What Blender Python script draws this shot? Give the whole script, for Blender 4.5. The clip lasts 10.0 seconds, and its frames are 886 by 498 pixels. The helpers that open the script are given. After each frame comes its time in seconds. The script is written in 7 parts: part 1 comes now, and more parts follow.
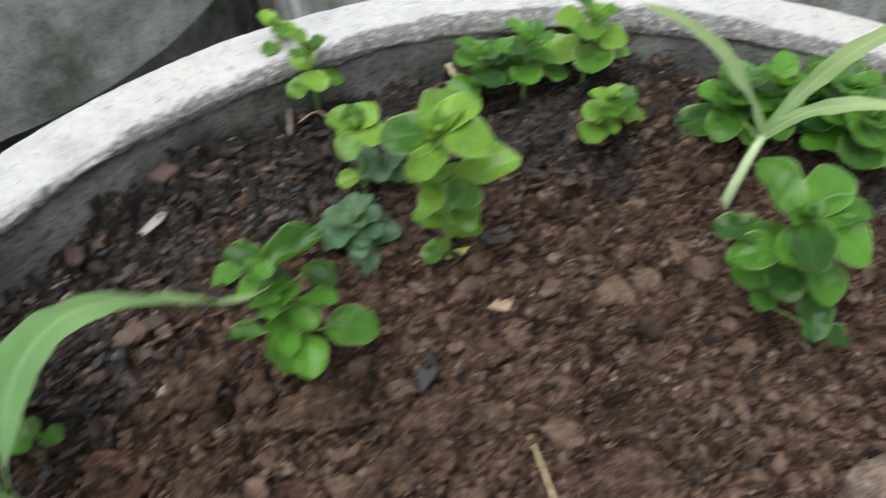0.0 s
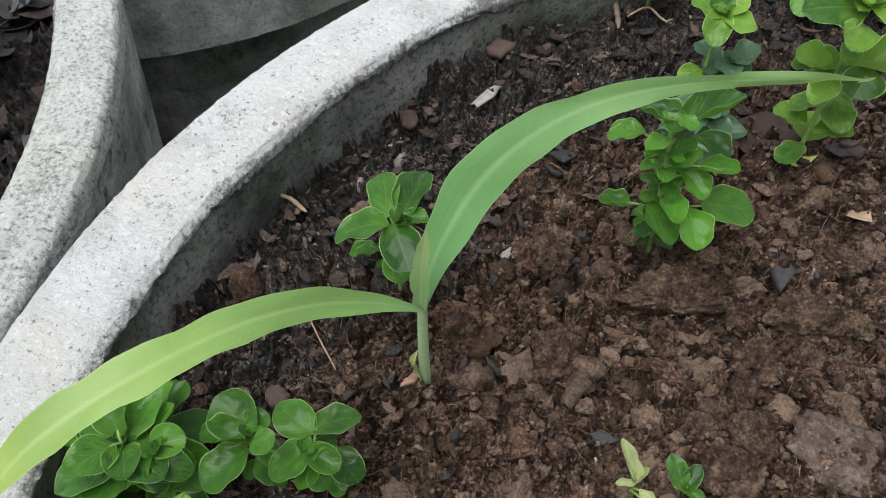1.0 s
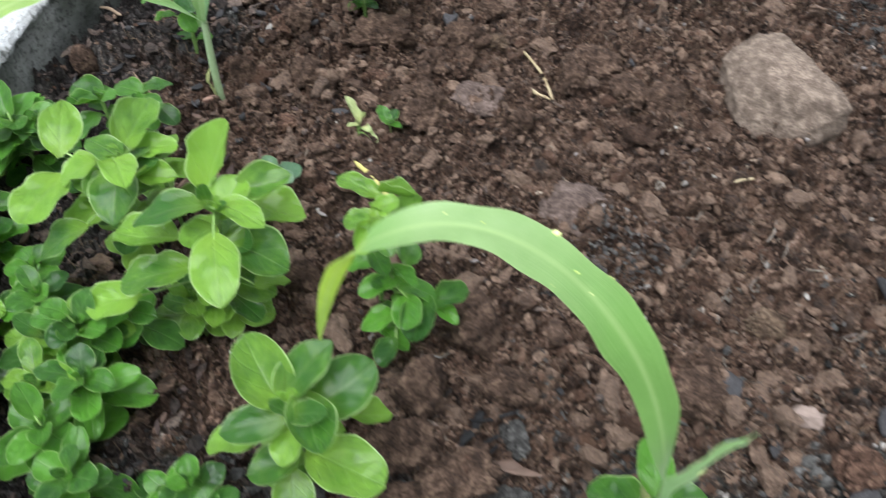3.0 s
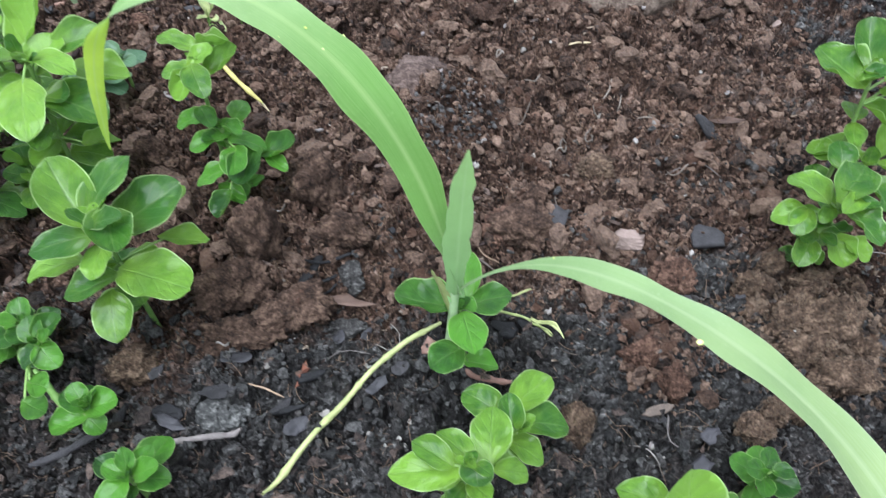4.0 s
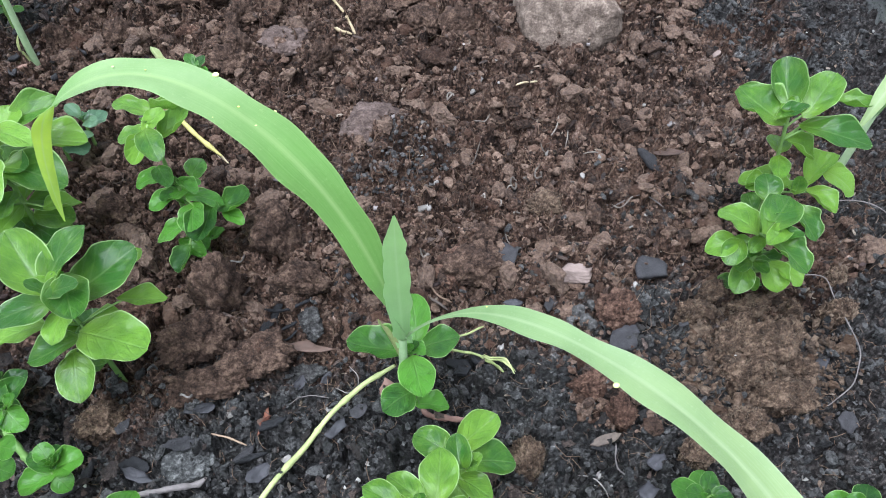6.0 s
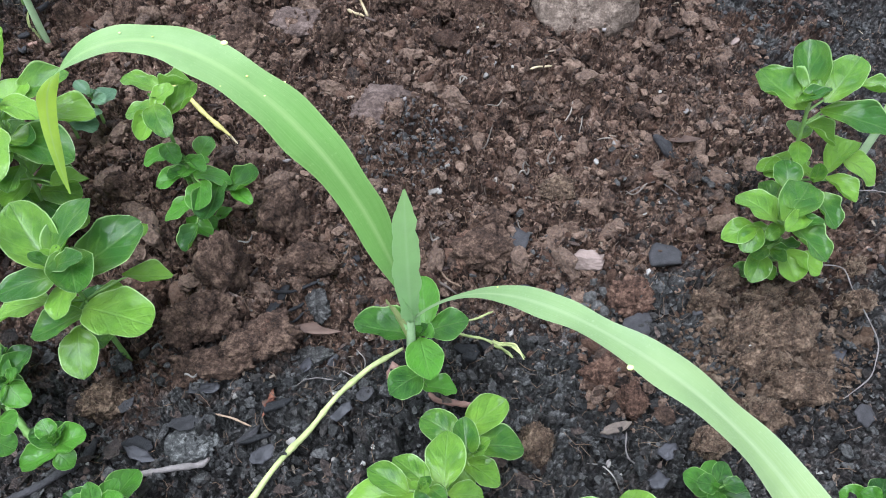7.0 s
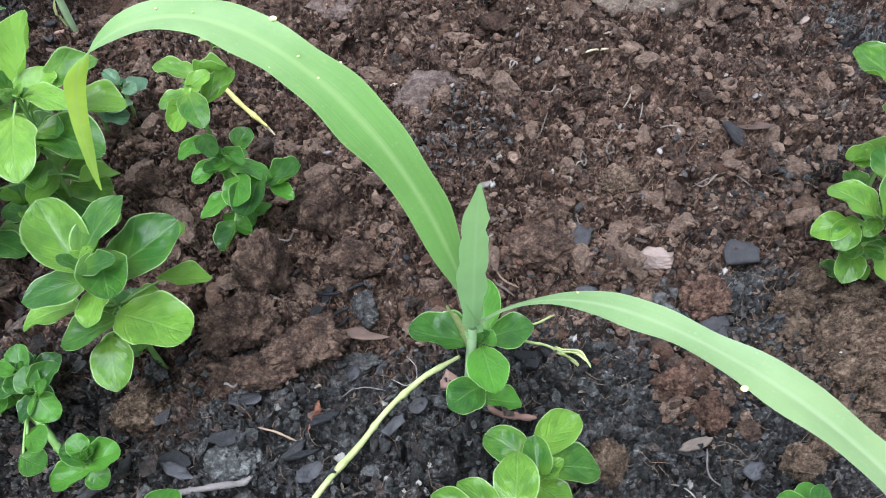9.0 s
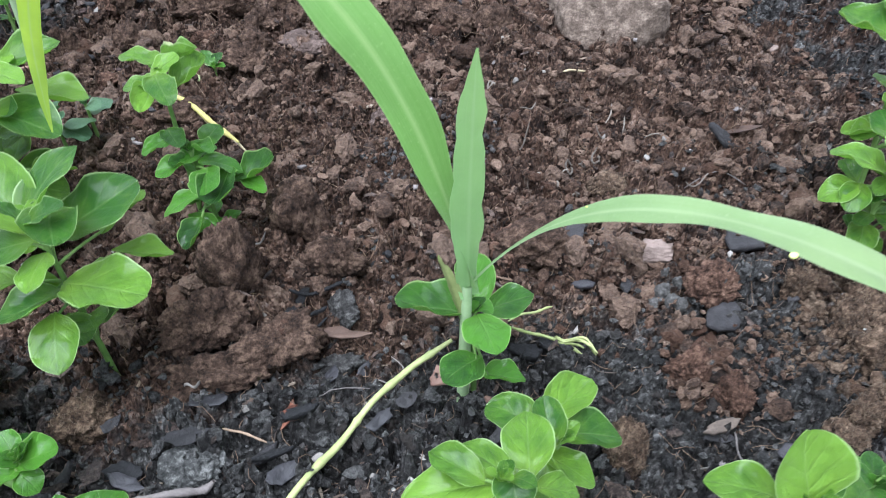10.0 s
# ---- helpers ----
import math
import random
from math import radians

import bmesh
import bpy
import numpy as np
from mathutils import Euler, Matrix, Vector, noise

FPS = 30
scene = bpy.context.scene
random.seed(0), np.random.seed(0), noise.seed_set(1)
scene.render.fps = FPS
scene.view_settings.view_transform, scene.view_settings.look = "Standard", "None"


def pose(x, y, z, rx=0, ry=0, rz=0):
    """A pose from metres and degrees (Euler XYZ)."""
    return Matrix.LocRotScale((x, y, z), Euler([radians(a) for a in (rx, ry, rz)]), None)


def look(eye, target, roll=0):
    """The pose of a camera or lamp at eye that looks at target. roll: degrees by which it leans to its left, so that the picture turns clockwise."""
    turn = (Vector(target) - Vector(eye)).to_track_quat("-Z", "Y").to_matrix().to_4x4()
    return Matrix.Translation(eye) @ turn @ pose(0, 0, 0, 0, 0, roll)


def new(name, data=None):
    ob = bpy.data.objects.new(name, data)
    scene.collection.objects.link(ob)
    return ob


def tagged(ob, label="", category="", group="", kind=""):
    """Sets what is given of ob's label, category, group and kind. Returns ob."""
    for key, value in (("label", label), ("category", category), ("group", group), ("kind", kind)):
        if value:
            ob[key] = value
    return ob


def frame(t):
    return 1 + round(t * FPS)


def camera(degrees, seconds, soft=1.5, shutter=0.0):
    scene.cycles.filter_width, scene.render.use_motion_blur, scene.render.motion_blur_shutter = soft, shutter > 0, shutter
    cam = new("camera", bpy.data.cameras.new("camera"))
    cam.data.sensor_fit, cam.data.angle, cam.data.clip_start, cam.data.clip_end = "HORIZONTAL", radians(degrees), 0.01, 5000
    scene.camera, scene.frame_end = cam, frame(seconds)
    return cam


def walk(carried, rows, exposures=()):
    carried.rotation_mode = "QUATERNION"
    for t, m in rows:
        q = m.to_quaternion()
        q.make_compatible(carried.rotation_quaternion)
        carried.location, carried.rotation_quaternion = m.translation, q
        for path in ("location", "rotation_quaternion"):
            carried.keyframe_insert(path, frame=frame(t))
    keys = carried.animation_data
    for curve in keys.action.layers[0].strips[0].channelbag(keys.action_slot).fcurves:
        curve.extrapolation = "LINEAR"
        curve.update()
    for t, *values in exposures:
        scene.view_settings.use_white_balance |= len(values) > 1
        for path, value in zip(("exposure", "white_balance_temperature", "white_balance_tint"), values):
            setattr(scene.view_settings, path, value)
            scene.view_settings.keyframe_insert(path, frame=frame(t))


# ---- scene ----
cam = camera(61.4, 10.0, 1.0, 0.4)
PATH = [
    (0, (0.081, 0.096, 0.402), (0.042, 1.253, -1.229), -0.8),
    (0.2, (0.038, 0.06, 0.386), (-0.075, 1.244, -1.222), -1.5),
    (0.5, (-0.03, 0.044, 0.376), (-0.225, 1.172, -1.264), -1.8),
    (0.6, (-0.042, 0.041, 0.365), (-0.265, 1.176, -1.266), -2.5),
    (1, (-0.067, 0.034, 0.359), (-0.34, 1.135, -1.288), -3.2),
    (1.5, (-0.063, 0.013, 0.385), (-0.341, 1.147, -1.238), -3.8),
    (2, (-0.06, -0.085, 0.425), (-0.239, 1.124, -1.159), -1.1),
    (2.4, (-0.052, -0.167, 0.427), (-0.106, 1.022, -1.18), 1.5),
    (2.5, (-0.045, -0.18, 0.43), (-0.066, 0.981, -1.199), 2.1),
    (2.8, (-0.008, -0.22, 0.419), (0.062, 0.927, -1.218), 2.9),
    (3, (0.017, -0.245, 0.414), (0.137, 0.904, -1.219), 4.3),
    (3.2, (0.041, -0.273, 0.416), (0.178, 0.881, -1.212), 3.4),
    (4.3, (0.105, -0.341, 0.378), (0.321, 0.774, -1.269), 3.2),
    (4.5, (0.111, -0.338, 0.385), (0.322, 0.788, -1.254), 2.0),
    (5, (0.115, -0.342, 0.419), (0.329, 0.815, -1.198), 1.5),
    (6.3, (0.118, -0.337, 0.408), (0.35, 0.816, -1.21), 1.6),
    (6.5, (0.117, -0.338, 0.407), (0.333, 0.808, -1.218), 1.6),
    (7, (0.117, -0.339, 0.4), (0.321, 0.808, -1.226), 1.6),
    (7.5, (0.118, -0.337, 0.398), (0.324, 0.802, -1.233), 1.8),
    (8, (0.119, -0.336, 0.398), (0.319, 0.803, -1.233), 1.4),
    (8.5, (0.114, -0.32, 0.382), (0.304, 0.814, -1.255), 0.8),
    (9, (0.102, -0.313, 0.373), (0.243, 0.826, -1.265), -1.1),
    (9.3, (0.096, -0.333, 0.366), (0.287, 0.966, -1.143), -1.1),
    (9.5, (0.094, -0.354, 0.348), (0.332, 1.039, -1.067), -2.2),
    (9.8, (0.091, -0.352, 0.313), (0.35, 1.039, -1.1), -0.6),
    (10, (0.087, -0.351, 0.298), (0.351, 1.047, -1.107), 0.0),
]
walk(cam, [(t, look(eye, target, roll)) for t, eye, target, roll in PATH],
     [(0, 1.56, 6450, 9), (0.5, 1.66, 6400, 9), (1.0, 1.48, 6400, 8), (2.0, 1.4, 6450, 9), (2.5, 1.36, 6300, 8), (3.0, 1.96, 6080, 8), (4.5, 2.14, 5600, 10), (10, 2.2, 5580, 10)])

# ---- light ----
SUN_UP, SUN_ROUND = 76.0, 235.0
world = bpy.data.worlds.new("overcast_sky")
scene.world = world
world.use_nodes = True
wn, wl = world.node_tree.nodes, world.node_tree.links
sky = wn.new("ShaderNodeTexSky")
sky.sky_type = "NISHITA"
sky.sun_disc = False
sky.sun_elevation, sky.sun_rotation = radians(SUN_UP), radians(SUN_ROUND)
sky.dust_density, sky.air_density = 3.0, 1.0
veil = wn.new("ShaderNodeHueSaturation")
veil.inputs["Saturation"].default_value = 0.15
wl.new(sky.outputs[0], veil.inputs["Color"])
wl.new(veil.outputs[0], wn["Background"].inputs[0])
wn["Background"].inputs[1].default_value = 0.07

sun = new("sun", bpy.data.lights.new("sun", "SUN"))
sun.data.energy, sun.data.angle, sun.data.color = 1.5, radians(55), (1.0, 0.99, 0.98)
sun.matrix_world = look((0, 0, 5), (5 * math.cos(radians(SUN_UP)) * math.sin(radians(SUN_ROUND)) * -1,
                                    5 * math.cos(radians(SUN_UP)) * math.cos(radians(SUN_ROUND)) * -1, 5 - 5 * math.sin(radians(SUN_UP))))


# ---- materials ----
class Nodes:
    """A short way to write node materials."""

    def __init__(self, name, rough=0.6, spec=0.5):
        self.mat = bpy.data.materials.new(name)
        self.mat.use_nodes = True
        self.t = self.mat.node_tree
        self.bsdf = self.t.nodes["Principled BSDF"]
        self.bsdf.inputs["Roughness"].default_value = rough
        self.bsdf.inputs["Specular IOR Level"].default_value = spec

    def node(self, kind, **values):
        n = self.t.nodes.new(kind)
        for key, value in values.items():
            if key in n.inputs:
                n.inputs[key].default_value = value
        return n

    def link(self, a, b):
        self.t.links.new(a, b)

    def coord(self, which="Object"):
        return self.node("ShaderNodeTexCoord").outputs[which]

    def noise(self, scale, detail=4.0, rough=0.55, vector=None):
        n = self.node("ShaderNodeTexNoise", Scale=scale, Detail=detail, Roughness=rough)
        self.link(vector or self.coord(), n.inputs["Vector"])
        return n.outputs["Fac"]

    def ramp(self, fac, *stops):
        n = self.node("ShaderNodeValToRGB")
        el = n.color_ramp.elements
        while len(el) < len(stops):
            el.new(0.5)
        for e, (p, c) in zip(el, stops):
            e.position = p
            e.color = (*c, 1) if isinstance(c, tuple) else (c, c, c, 1)
        self.link(fac, n.inputs["Fac"])
        return n.outputs["Color"]

    def mix(self, fac, a, b, how="MIX"):
        n = self.node("ShaderNodeMix")
        n.data_type, n.blend_type = "RGBA", how
        for slot, value in ((0, fac), (6, a), (7, b)):
            if isinstance(value, (int, float)):
                n.inputs[slot].default_value = value
            elif isinstance(value, tuple):
                n.inputs[slot].default_value = (*value, 1)
            else:
                self.link(value, n.inputs[slot])
        return n.outputs[2]

    def math(self, how, a, b=0.0, c=0.0):
        n = self.node("ShaderNodeMath")
        n.operation = how
        for i, value in enumerate((a, b, c)):
            if isinstance(value, (int, float)):
                n.inputs[i].default_value = value
            else:
                self.link(value, n.inputs[i])
        return n.outputs[0]

    def axes(self, vector=None):
        n = self.node("ShaderNodeSeparateXYZ")
        self.link(vector or self.coord(), n.inputs[0])
        return n.outputs

    def bump(self, height, strength=0.4, distance=0.002):
        n = self.node("ShaderNodeBump", Strength=strength, Distance=distance)
        self.link(height, n.inputs["Height"])
        self.link(n.outputs[0], self.bsdf.inputs["Normal"])

    def paint(self, colour, rough=None):
        if isinstance(colour, tuple):
            self.bsdf.inputs["Base Color"].default_value = (*colour, 1)
        else:
            self.link(colour, self.bsdf.inputs["Base Color"])
        if rough is not None:
            self.link(rough, self.bsdf.inputs["Roughness"])
        return self.mat

    def chance(self):
        return self.node("ShaderNodeObjectInfo").outputs["Random"]

    def island(self):
        return self.node("ShaderNodeNewGeometry").outputs["Random Per Island"]


def soil_material():
    n = Nodes("soil", 0.85, 0.2)
    x, y, z = n.axes()
    grain = n.noise(420, 5, 0.65)
    lump = n.noise(75, 4, 0.6)
    wide = n.noise(9, 3, 0.5)
    brown = n.ramp(n.math("ADD", n.math("MULTIPLY", grain, 0.55), n.math("MULTIPLY", lump, 0.45)),
                   (0.36, (0.0055, 0.0033, 0.0026)), (0.47, (0.039, 0.0235, 0.0167)), (0.56, (0.142, 0.089, 0.0635)), (0.67, (0.33, 0.245, 0.2)))
    grey = n.ramp(n.math("ADD", n.math("MULTIPLY", grain, 0.6), n.math("MULTIPLY", lump, 0.4)),
                  (0.36, (0.008, 0.0078, 0.0076)), (0.46, (0.023, 0.0222, 0.0214)), (0.56, (0.066, 0.064, 0.061)), (0.68, (0.3, 0.295, 0.285)))
    # gritty dark soil lies towards the front, by the wall and in patches
    front = n.math("MULTIPLY", n.math("SUBTRACT", -0.104, y), 22.0)
    side = n.math("MULTIPLY", n.math("SUBTRACT", x, 0.42), 7.0)
    dx, dy = n.math("SUBTRACT", x, 0.172), n.math("SUBTRACT", y, 0.113)
    edge = n.math("MULTIPLY", n.math("SUBTRACT", n.math("SQRT", n.math("ADD", n.math("MULTIPLY", dx, dx), n.math("MULTIPLY", dy, dy))), 0.335), 14.0)
    zone = n.math("MAXIMUM", n.math("MAXIMUM", front, side), edge)
    zone = n.math("ADD", zone, n.math("MULTIPLY", n.math("SUBTRACT", wide, 0.5), 5.0))
    zone = n.math("ADD", zone, n.math("MULTIPLY", n.math("SUBTRACT", lump, 0.5), 2.2))
    fac = n.ramp(zone, (0.05, 0.0), (0.6, 1.0))
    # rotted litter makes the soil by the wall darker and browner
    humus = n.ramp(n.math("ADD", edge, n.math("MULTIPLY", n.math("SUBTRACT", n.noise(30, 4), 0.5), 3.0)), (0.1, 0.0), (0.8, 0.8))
    damp = n.ramp(n.noise(26, 5, 0.6), (0.4, (0.5, 0.48, 0.48)), (0.56, (1.0, 1.0, 1.0)))
    n.bump(n.math("ADD", n.noise(900, 3, 0.6), n.math("MULTIPLY", n.noise(300, 3), 1.5)), 0.6, 0.0016)
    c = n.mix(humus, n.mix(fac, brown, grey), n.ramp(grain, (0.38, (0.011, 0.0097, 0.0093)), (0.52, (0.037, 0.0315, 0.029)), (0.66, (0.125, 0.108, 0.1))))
    c = n.mix(1.0, c, damp, "MULTIPLY")
    return n.paint(c, n.ramp(n.noise(160, 4), (0.4, 0.42), (0.6, 0.95)))


def crumb_material(name, dark, mid, light):
    n = Nodes(name, 0.85, 0.22)
    own = n.island()
    tone = n.math("ADD", n.math("MULTIPLY", n.noise(520, 5, 0.75), 0.5), n.math("MULTIPLY", n.noise(110, 4, 0.6), 0.3))
    c = n.ramp(n.math("ADD", tone, n.math("MULTIPLY", own, 0.2)), (0.36, dark), (0.49, mid), (0.64, light))
    # some crumbs are greyer, some redder
    other = n.math("FRACT", n.math("MULTIPLY", own, 17.3))
    grey = sum(mid) / 3
    c = n.mix(n.ramp(other, (0.7, 0.0), (0.95, 0.35)), c, n.mix(0.5, c, (grey * 1.1, grey * 1.05, grey)))
    c = n.mix(n.ramp(other, (0.1, 0.5), (0.3, 0.0)), c, (mid[0] * 1.05, mid[1] * 0.86, mid[2] * 0.76))
    n.bump(n.math("ADD", n.noise(1100, 3, 0.65), n.math("MULTIPLY", n.noise(420, 4, 0.65), 1.4)), 1.0, 0.003)
    return n.paint(c, n.ramp(n.noise(200, 3), (0.4, 0.45), (0.6, 0.95)))


def clod_material(name, dark, mid, light):
    n = Nodes(name, 0.9, 0.2)
    h = n.math("ADD", n.math("MULTIPLY", n.noise(520, 5, 0.75), 0.5), n.math("MULTIPLY", n.noise(110, 5, 0.65), 0.5))
    n.bump(n.math("ADD", h, n.noise(300, 4, 0.65)), 0.95, 0.0024)
    return n.paint(n.ramp(h, (0.4, dark), (0.5, mid), (0.61, light)))


def cement_material(name, low, mid, high, pit, relief):
    n = Nodes(name, 0.85, 0.3)
    base = n.ramp(n.noise(15, 6, 0.65), (0.34, low), (0.5, mid), (0.66, high))
    pits = n.ramp(n.noise(260, 4, 0.75), (0.38, pit), (0.5, 1.0))
    stain = n.ramp(n.noise(9, 5, 0.65), (0.4, (0.45, 0.48, 0.43)), (0.58, (1.0, 1.0, 1.0)))
    n.bump(n.math("ADD", n.noise(420, 5, 0.75), n.math("MULTIPLY", n.noise(70, 4), 1.2)), relief, 0.004)
    c = n.mix(1.0, n.mix(0.9, base, pits, "MULTIPLY"), stain, "MULTIPLY")
    moss = n.math("MULTIPLY", n.ramp(n.math("ADD", n.math("MULTIPLY", n.noise(13, 6, 0.7), 0.75), n.math("MULTIPLY", n.noise(150, 3, 0.6), 0.25)), (0.575, 0.0), (0.65, 1.0)), 0.75)
    return n.paint(n.mix(moss, c, (0.035, 0.04, 0.028)))


def whitewash_material(name, wear, tint, ring, under, ragged=1.0):
    n = Nodes(name, 0.85, 0.2)
    grain = n.noise(620, 4, 0.75)
    worn = n.math("ADD", n.math("MULTIPLY", n.noise(330, 6, 0.78), 0.7), n.math("MULTIPLY", n.noise(30, 5, 0.7), 0.3))
    white = n.ramp(n.noise(34, 6, 0.7), (0.34, tuple(0.78 * v for v in tint)), (0.5, tuple(0.95 * v for v in tint)), (0.64, tint))
    white = n.mix(n.math("MULTIPLY", n.ramp(n.noise(14, 4), (0.48, 0.0), (0.64, 1.0)), 0.4), white, (tint[0] * 0.98, tint[1] * 0.94, tint[2] * 0.8))
    dots = n.ramp(n.noise(330, 3, 0.65), (0.31, 1.0), (0.375, 0.0))
    moss = n.math("MULTIPLY", n.ramp(n.noise(300, 3, 0.6), (0.54, 0.0), (0.6, 1.0)), n.ramp(n.noise(45, 3, 0.6), (0.55, 0.0), (0.66, 1.0)))
    bare = n.ramp(worn, (wear - 0.06, 1.0), (wear + 0.03, 0.0))
    c = n.mix(n.math("MULTIPLY", bare, 0.7), white, under)
    c = n.mix(n.math("MULTIPLY", dots, 0.75), c, (0.09, 0.09, 0.085))
    c = n.mix(n.math("MULTIPLY", moss, 0.8), c, (0.06, 0.065, 0.045))
    # paint worn off along the inner edge of the ring (its middle and inner radius)
    x, y, z = n.axes()
    dx, dy = n.math("SUBTRACT", x, ring[0]), n.math("SUBTRACT", y, ring[1])
    inset = n.math("SUBTRACT", n.math("SQRT", n.math("ADD", n.math("MULTIPLY", dx, dx), n.math("MULTIPLY", dy, dy))), ring[2])
    far = n.math("MULTIPLY", n.math("MAXIMUM", n.math("SUBTRACT", y, 0.36), 0.0), 0.07)
    torn = n.math("ADD", far, n.math("ADD", n.math("ADD", n.math("MULTIPLY", n.noise(28, 4, 0.6), 0.02 * ragged), n.math("MULTIPLY", n.noise(240, 4, 0.7), 0.018 * ragged)), -0.0185 * ragged))
    off = n.ramp(n.math("MULTIPLY", n.math("SUBTRACT", torn, inset), 200.0), (0.0, 0.0), (0.7, 1.0))
    c = n.mix(n.math("MULTIPLY", off, 0.92), c, n.ramp(n.noise(210, 4, 0.7), (0.36, (0.07, 0.072, 0.066)), (0.62, (0.24, 0.24, 0.23))))
    speck = n.ramp(n.noise(300, 3, 0.7), (0.56, 0.0), (0.62, 1.0))
    c = n.mix(n.math("MULTIPLY", speck, 0.5), c, tuple(min(0.86, 1.22 * q) for q in tint))
    n.bump(n.math("SUBTRACT", n.math("ADD", n.math("ADD", n.math("MULTIPLY", worn, 1.4), n.math("MULTIPLY", grain, 0.35)), n.math("MULTIPLY", n.noise(95, 3, 0.6), 1.6)), n.math("MULTIPLY", dots, 0.5)), 0.85, 0.005)
    return n.paint(c)


def leaf_material(name, deep, fresh, rim, gloss=0.36):
    n = Nodes(name, 0.4, 0.5)
    n.bsdf.inputs["Coat Weight"].default_value, n.bsdf.inputs["Coat Roughness"].default_value = 0.4, 0.22
    u, v, _ = n.axes(n.coord("UV"))
    across = n.math("ABSOLUTE", n.math("SUBTRACT", v, 0.5))
    mid = n.ramp(across, (0.008, 1.0), (0.03, 0.0))
    pucker = n.noise(5.0, 4, 0.6, n.coord("UV"))
    tone = n.math("ADD", n.math("ADD", n.math("MULTIPLY", n.noise(190, 4, 0.65), 0.3), n.math("MULTIPLY", pucker, 0.36)), n.math("MULTIPLY", n.chance(), 0.34))
    c = n.ramp(tone, (0.36, deep), (0.62, fresh))
    # side veins slant forward from the midrib and are sunk
    veins = n.math("SINE", n.math("MULTIPLY", n.math("SUBTRACT", u, n.math("MULTIPLY", across, 0.62)), 42.0))
    net = n.ramp(veins, (0.7, 0.0), (1.0, 1.0))
    c = n.mix(n.math("MULTIPLY", net, 0.05), c, rim)
    c = n.mix(n.ramp(u, (0.08, 0.45), (0.5, 0.0)), c, (fresh[0] * 1.3, fresh[1] * 1.05, fresh[2] * 0.8))
    c = n.mix(n.math("MULTIPLY", mid, 0.14), c, rim)
    ends = n.math("ABSOLUTE", n.math("SUBTRACT", u, 0.5))
    edge = n.ramp(n.math("MULTIPLY", n.math("MAXIMUM", across, ends), 2.0), (0.93, 0.0), (0.98, 1.0))
    c = n.mix(n.math("MULTIPLY", edge, 0.85), c, rim)
    relief = n.math("ADD", n.math("MULTIPLY", n.noise(420, 3), 0.25), n.math("MULTIPLY", pucker, 1.5))
    relief = n.math("SUBTRACT", relief, n.math("MULTIPLY", net, 0.22))
    n.bump(n.math("SUBTRACT", relief, n.math("MULTIPLY", mid, 0.35)), 0.75, 0.003)
    n.paint(c, n.ramp(n.noise(90, 3), (0.35, gloss), (0.7, gloss + 0.16)))
    thin = n.node("ShaderNodeBsdfTranslucent")
    n.link(n.mix(0.4, c, (0.24, 0.5, 0.05)), thin.inputs["Color"])
    both = n.node("ShaderNodeMixShader", Fac=0.34)
    n.link(n.bsdf.outputs[0], both.inputs[1])
    n.link(thin.outputs[0], both.inputs[2])
    n.link(both.outputs[0], n.t.nodes["Material Output"].inputs["Surface"])
    return n.mat


def maize_material(name, base, tip, rib, turn=0.0, thinness=0.4, pale=None):
    n = Nodes(name, 0.42, 0.5)
    n.bsdf.inputs["Sheen Weight"].default_value, n.bsdf.inputs["Sheen Roughness"].default_value = 0.2, 0.4
    u, v, _ = n.axes(n.coord("UV"))
    across = n.math("ABSOLUTE", n.math("SUBTRACT", v, 0.5))
    lines = n.node("ShaderNodeTexNoise", Scale=1.0, Detail=3.0)
    lines.noise_dimensions = "2D"
    at = n.node("ShaderNodeCombineXYZ")
    n.link(n.math("MULTIPLY", u, 2.0), at.inputs[0])
    n.link(n.math("MULTIPLY", v, 60.0), at.inputs[1])
    n.link(at.outputs[0], lines.inputs["Vector"])
    c = n.mix(n.ramp(u, (turn, 0.0), (1.0 if turn == 0 else turn + 0.08, 1.0)), base, tip)
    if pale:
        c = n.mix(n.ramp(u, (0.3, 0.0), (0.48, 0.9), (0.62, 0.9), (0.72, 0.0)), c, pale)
    c = n.mix(n.math("MULTIPLY", n.ramp(lines.outputs["Fac"], (0.35, 0.0), (0.7, 1.0)), 0.22), c, rib)
    c = n.mix(n.ramp(n.noise(28, 5, 0.65), (0.4, 0.0), (0.62, 0.35)), c, tuple(0.7 * q for q in base))
    c = n.mix(n.ramp(n.noise(900, 2, 0.5), (0.62, 0.0), (0.75, 0.3)), c, rib)
    c = n.mix(n.math("MULTIPLY", n.ramp(across, (0.01, 1.0), (0.09, 0.0)), 0.42), c, rib)
    c = n.mix(n.math("MULTIPLY", n.ramp(across, (0.46, 0.0), (0.495, 1.0)), 0.35), c, rib)
    n.bump(lines.outputs["Fac"], 0.25, 0.0008)
    n.paint(c)
    thin = n.node("ShaderNodeBsdfTranslucent")
    n.link(n.mix(0.4, c, (0.32, 0.53, 0.12)), thin.inputs["Color"])
    both = n.node("ShaderNodeMixShader", Fac=thinness)
    n.link(n.bsdf.outputs[0], both.inputs[1])
    n.link(thin.outputs[0], both.inputs[2])
    n.link(both.outputs[0], n.t.nodes["Material Output"].inputs["Surface"])
    return n.mat


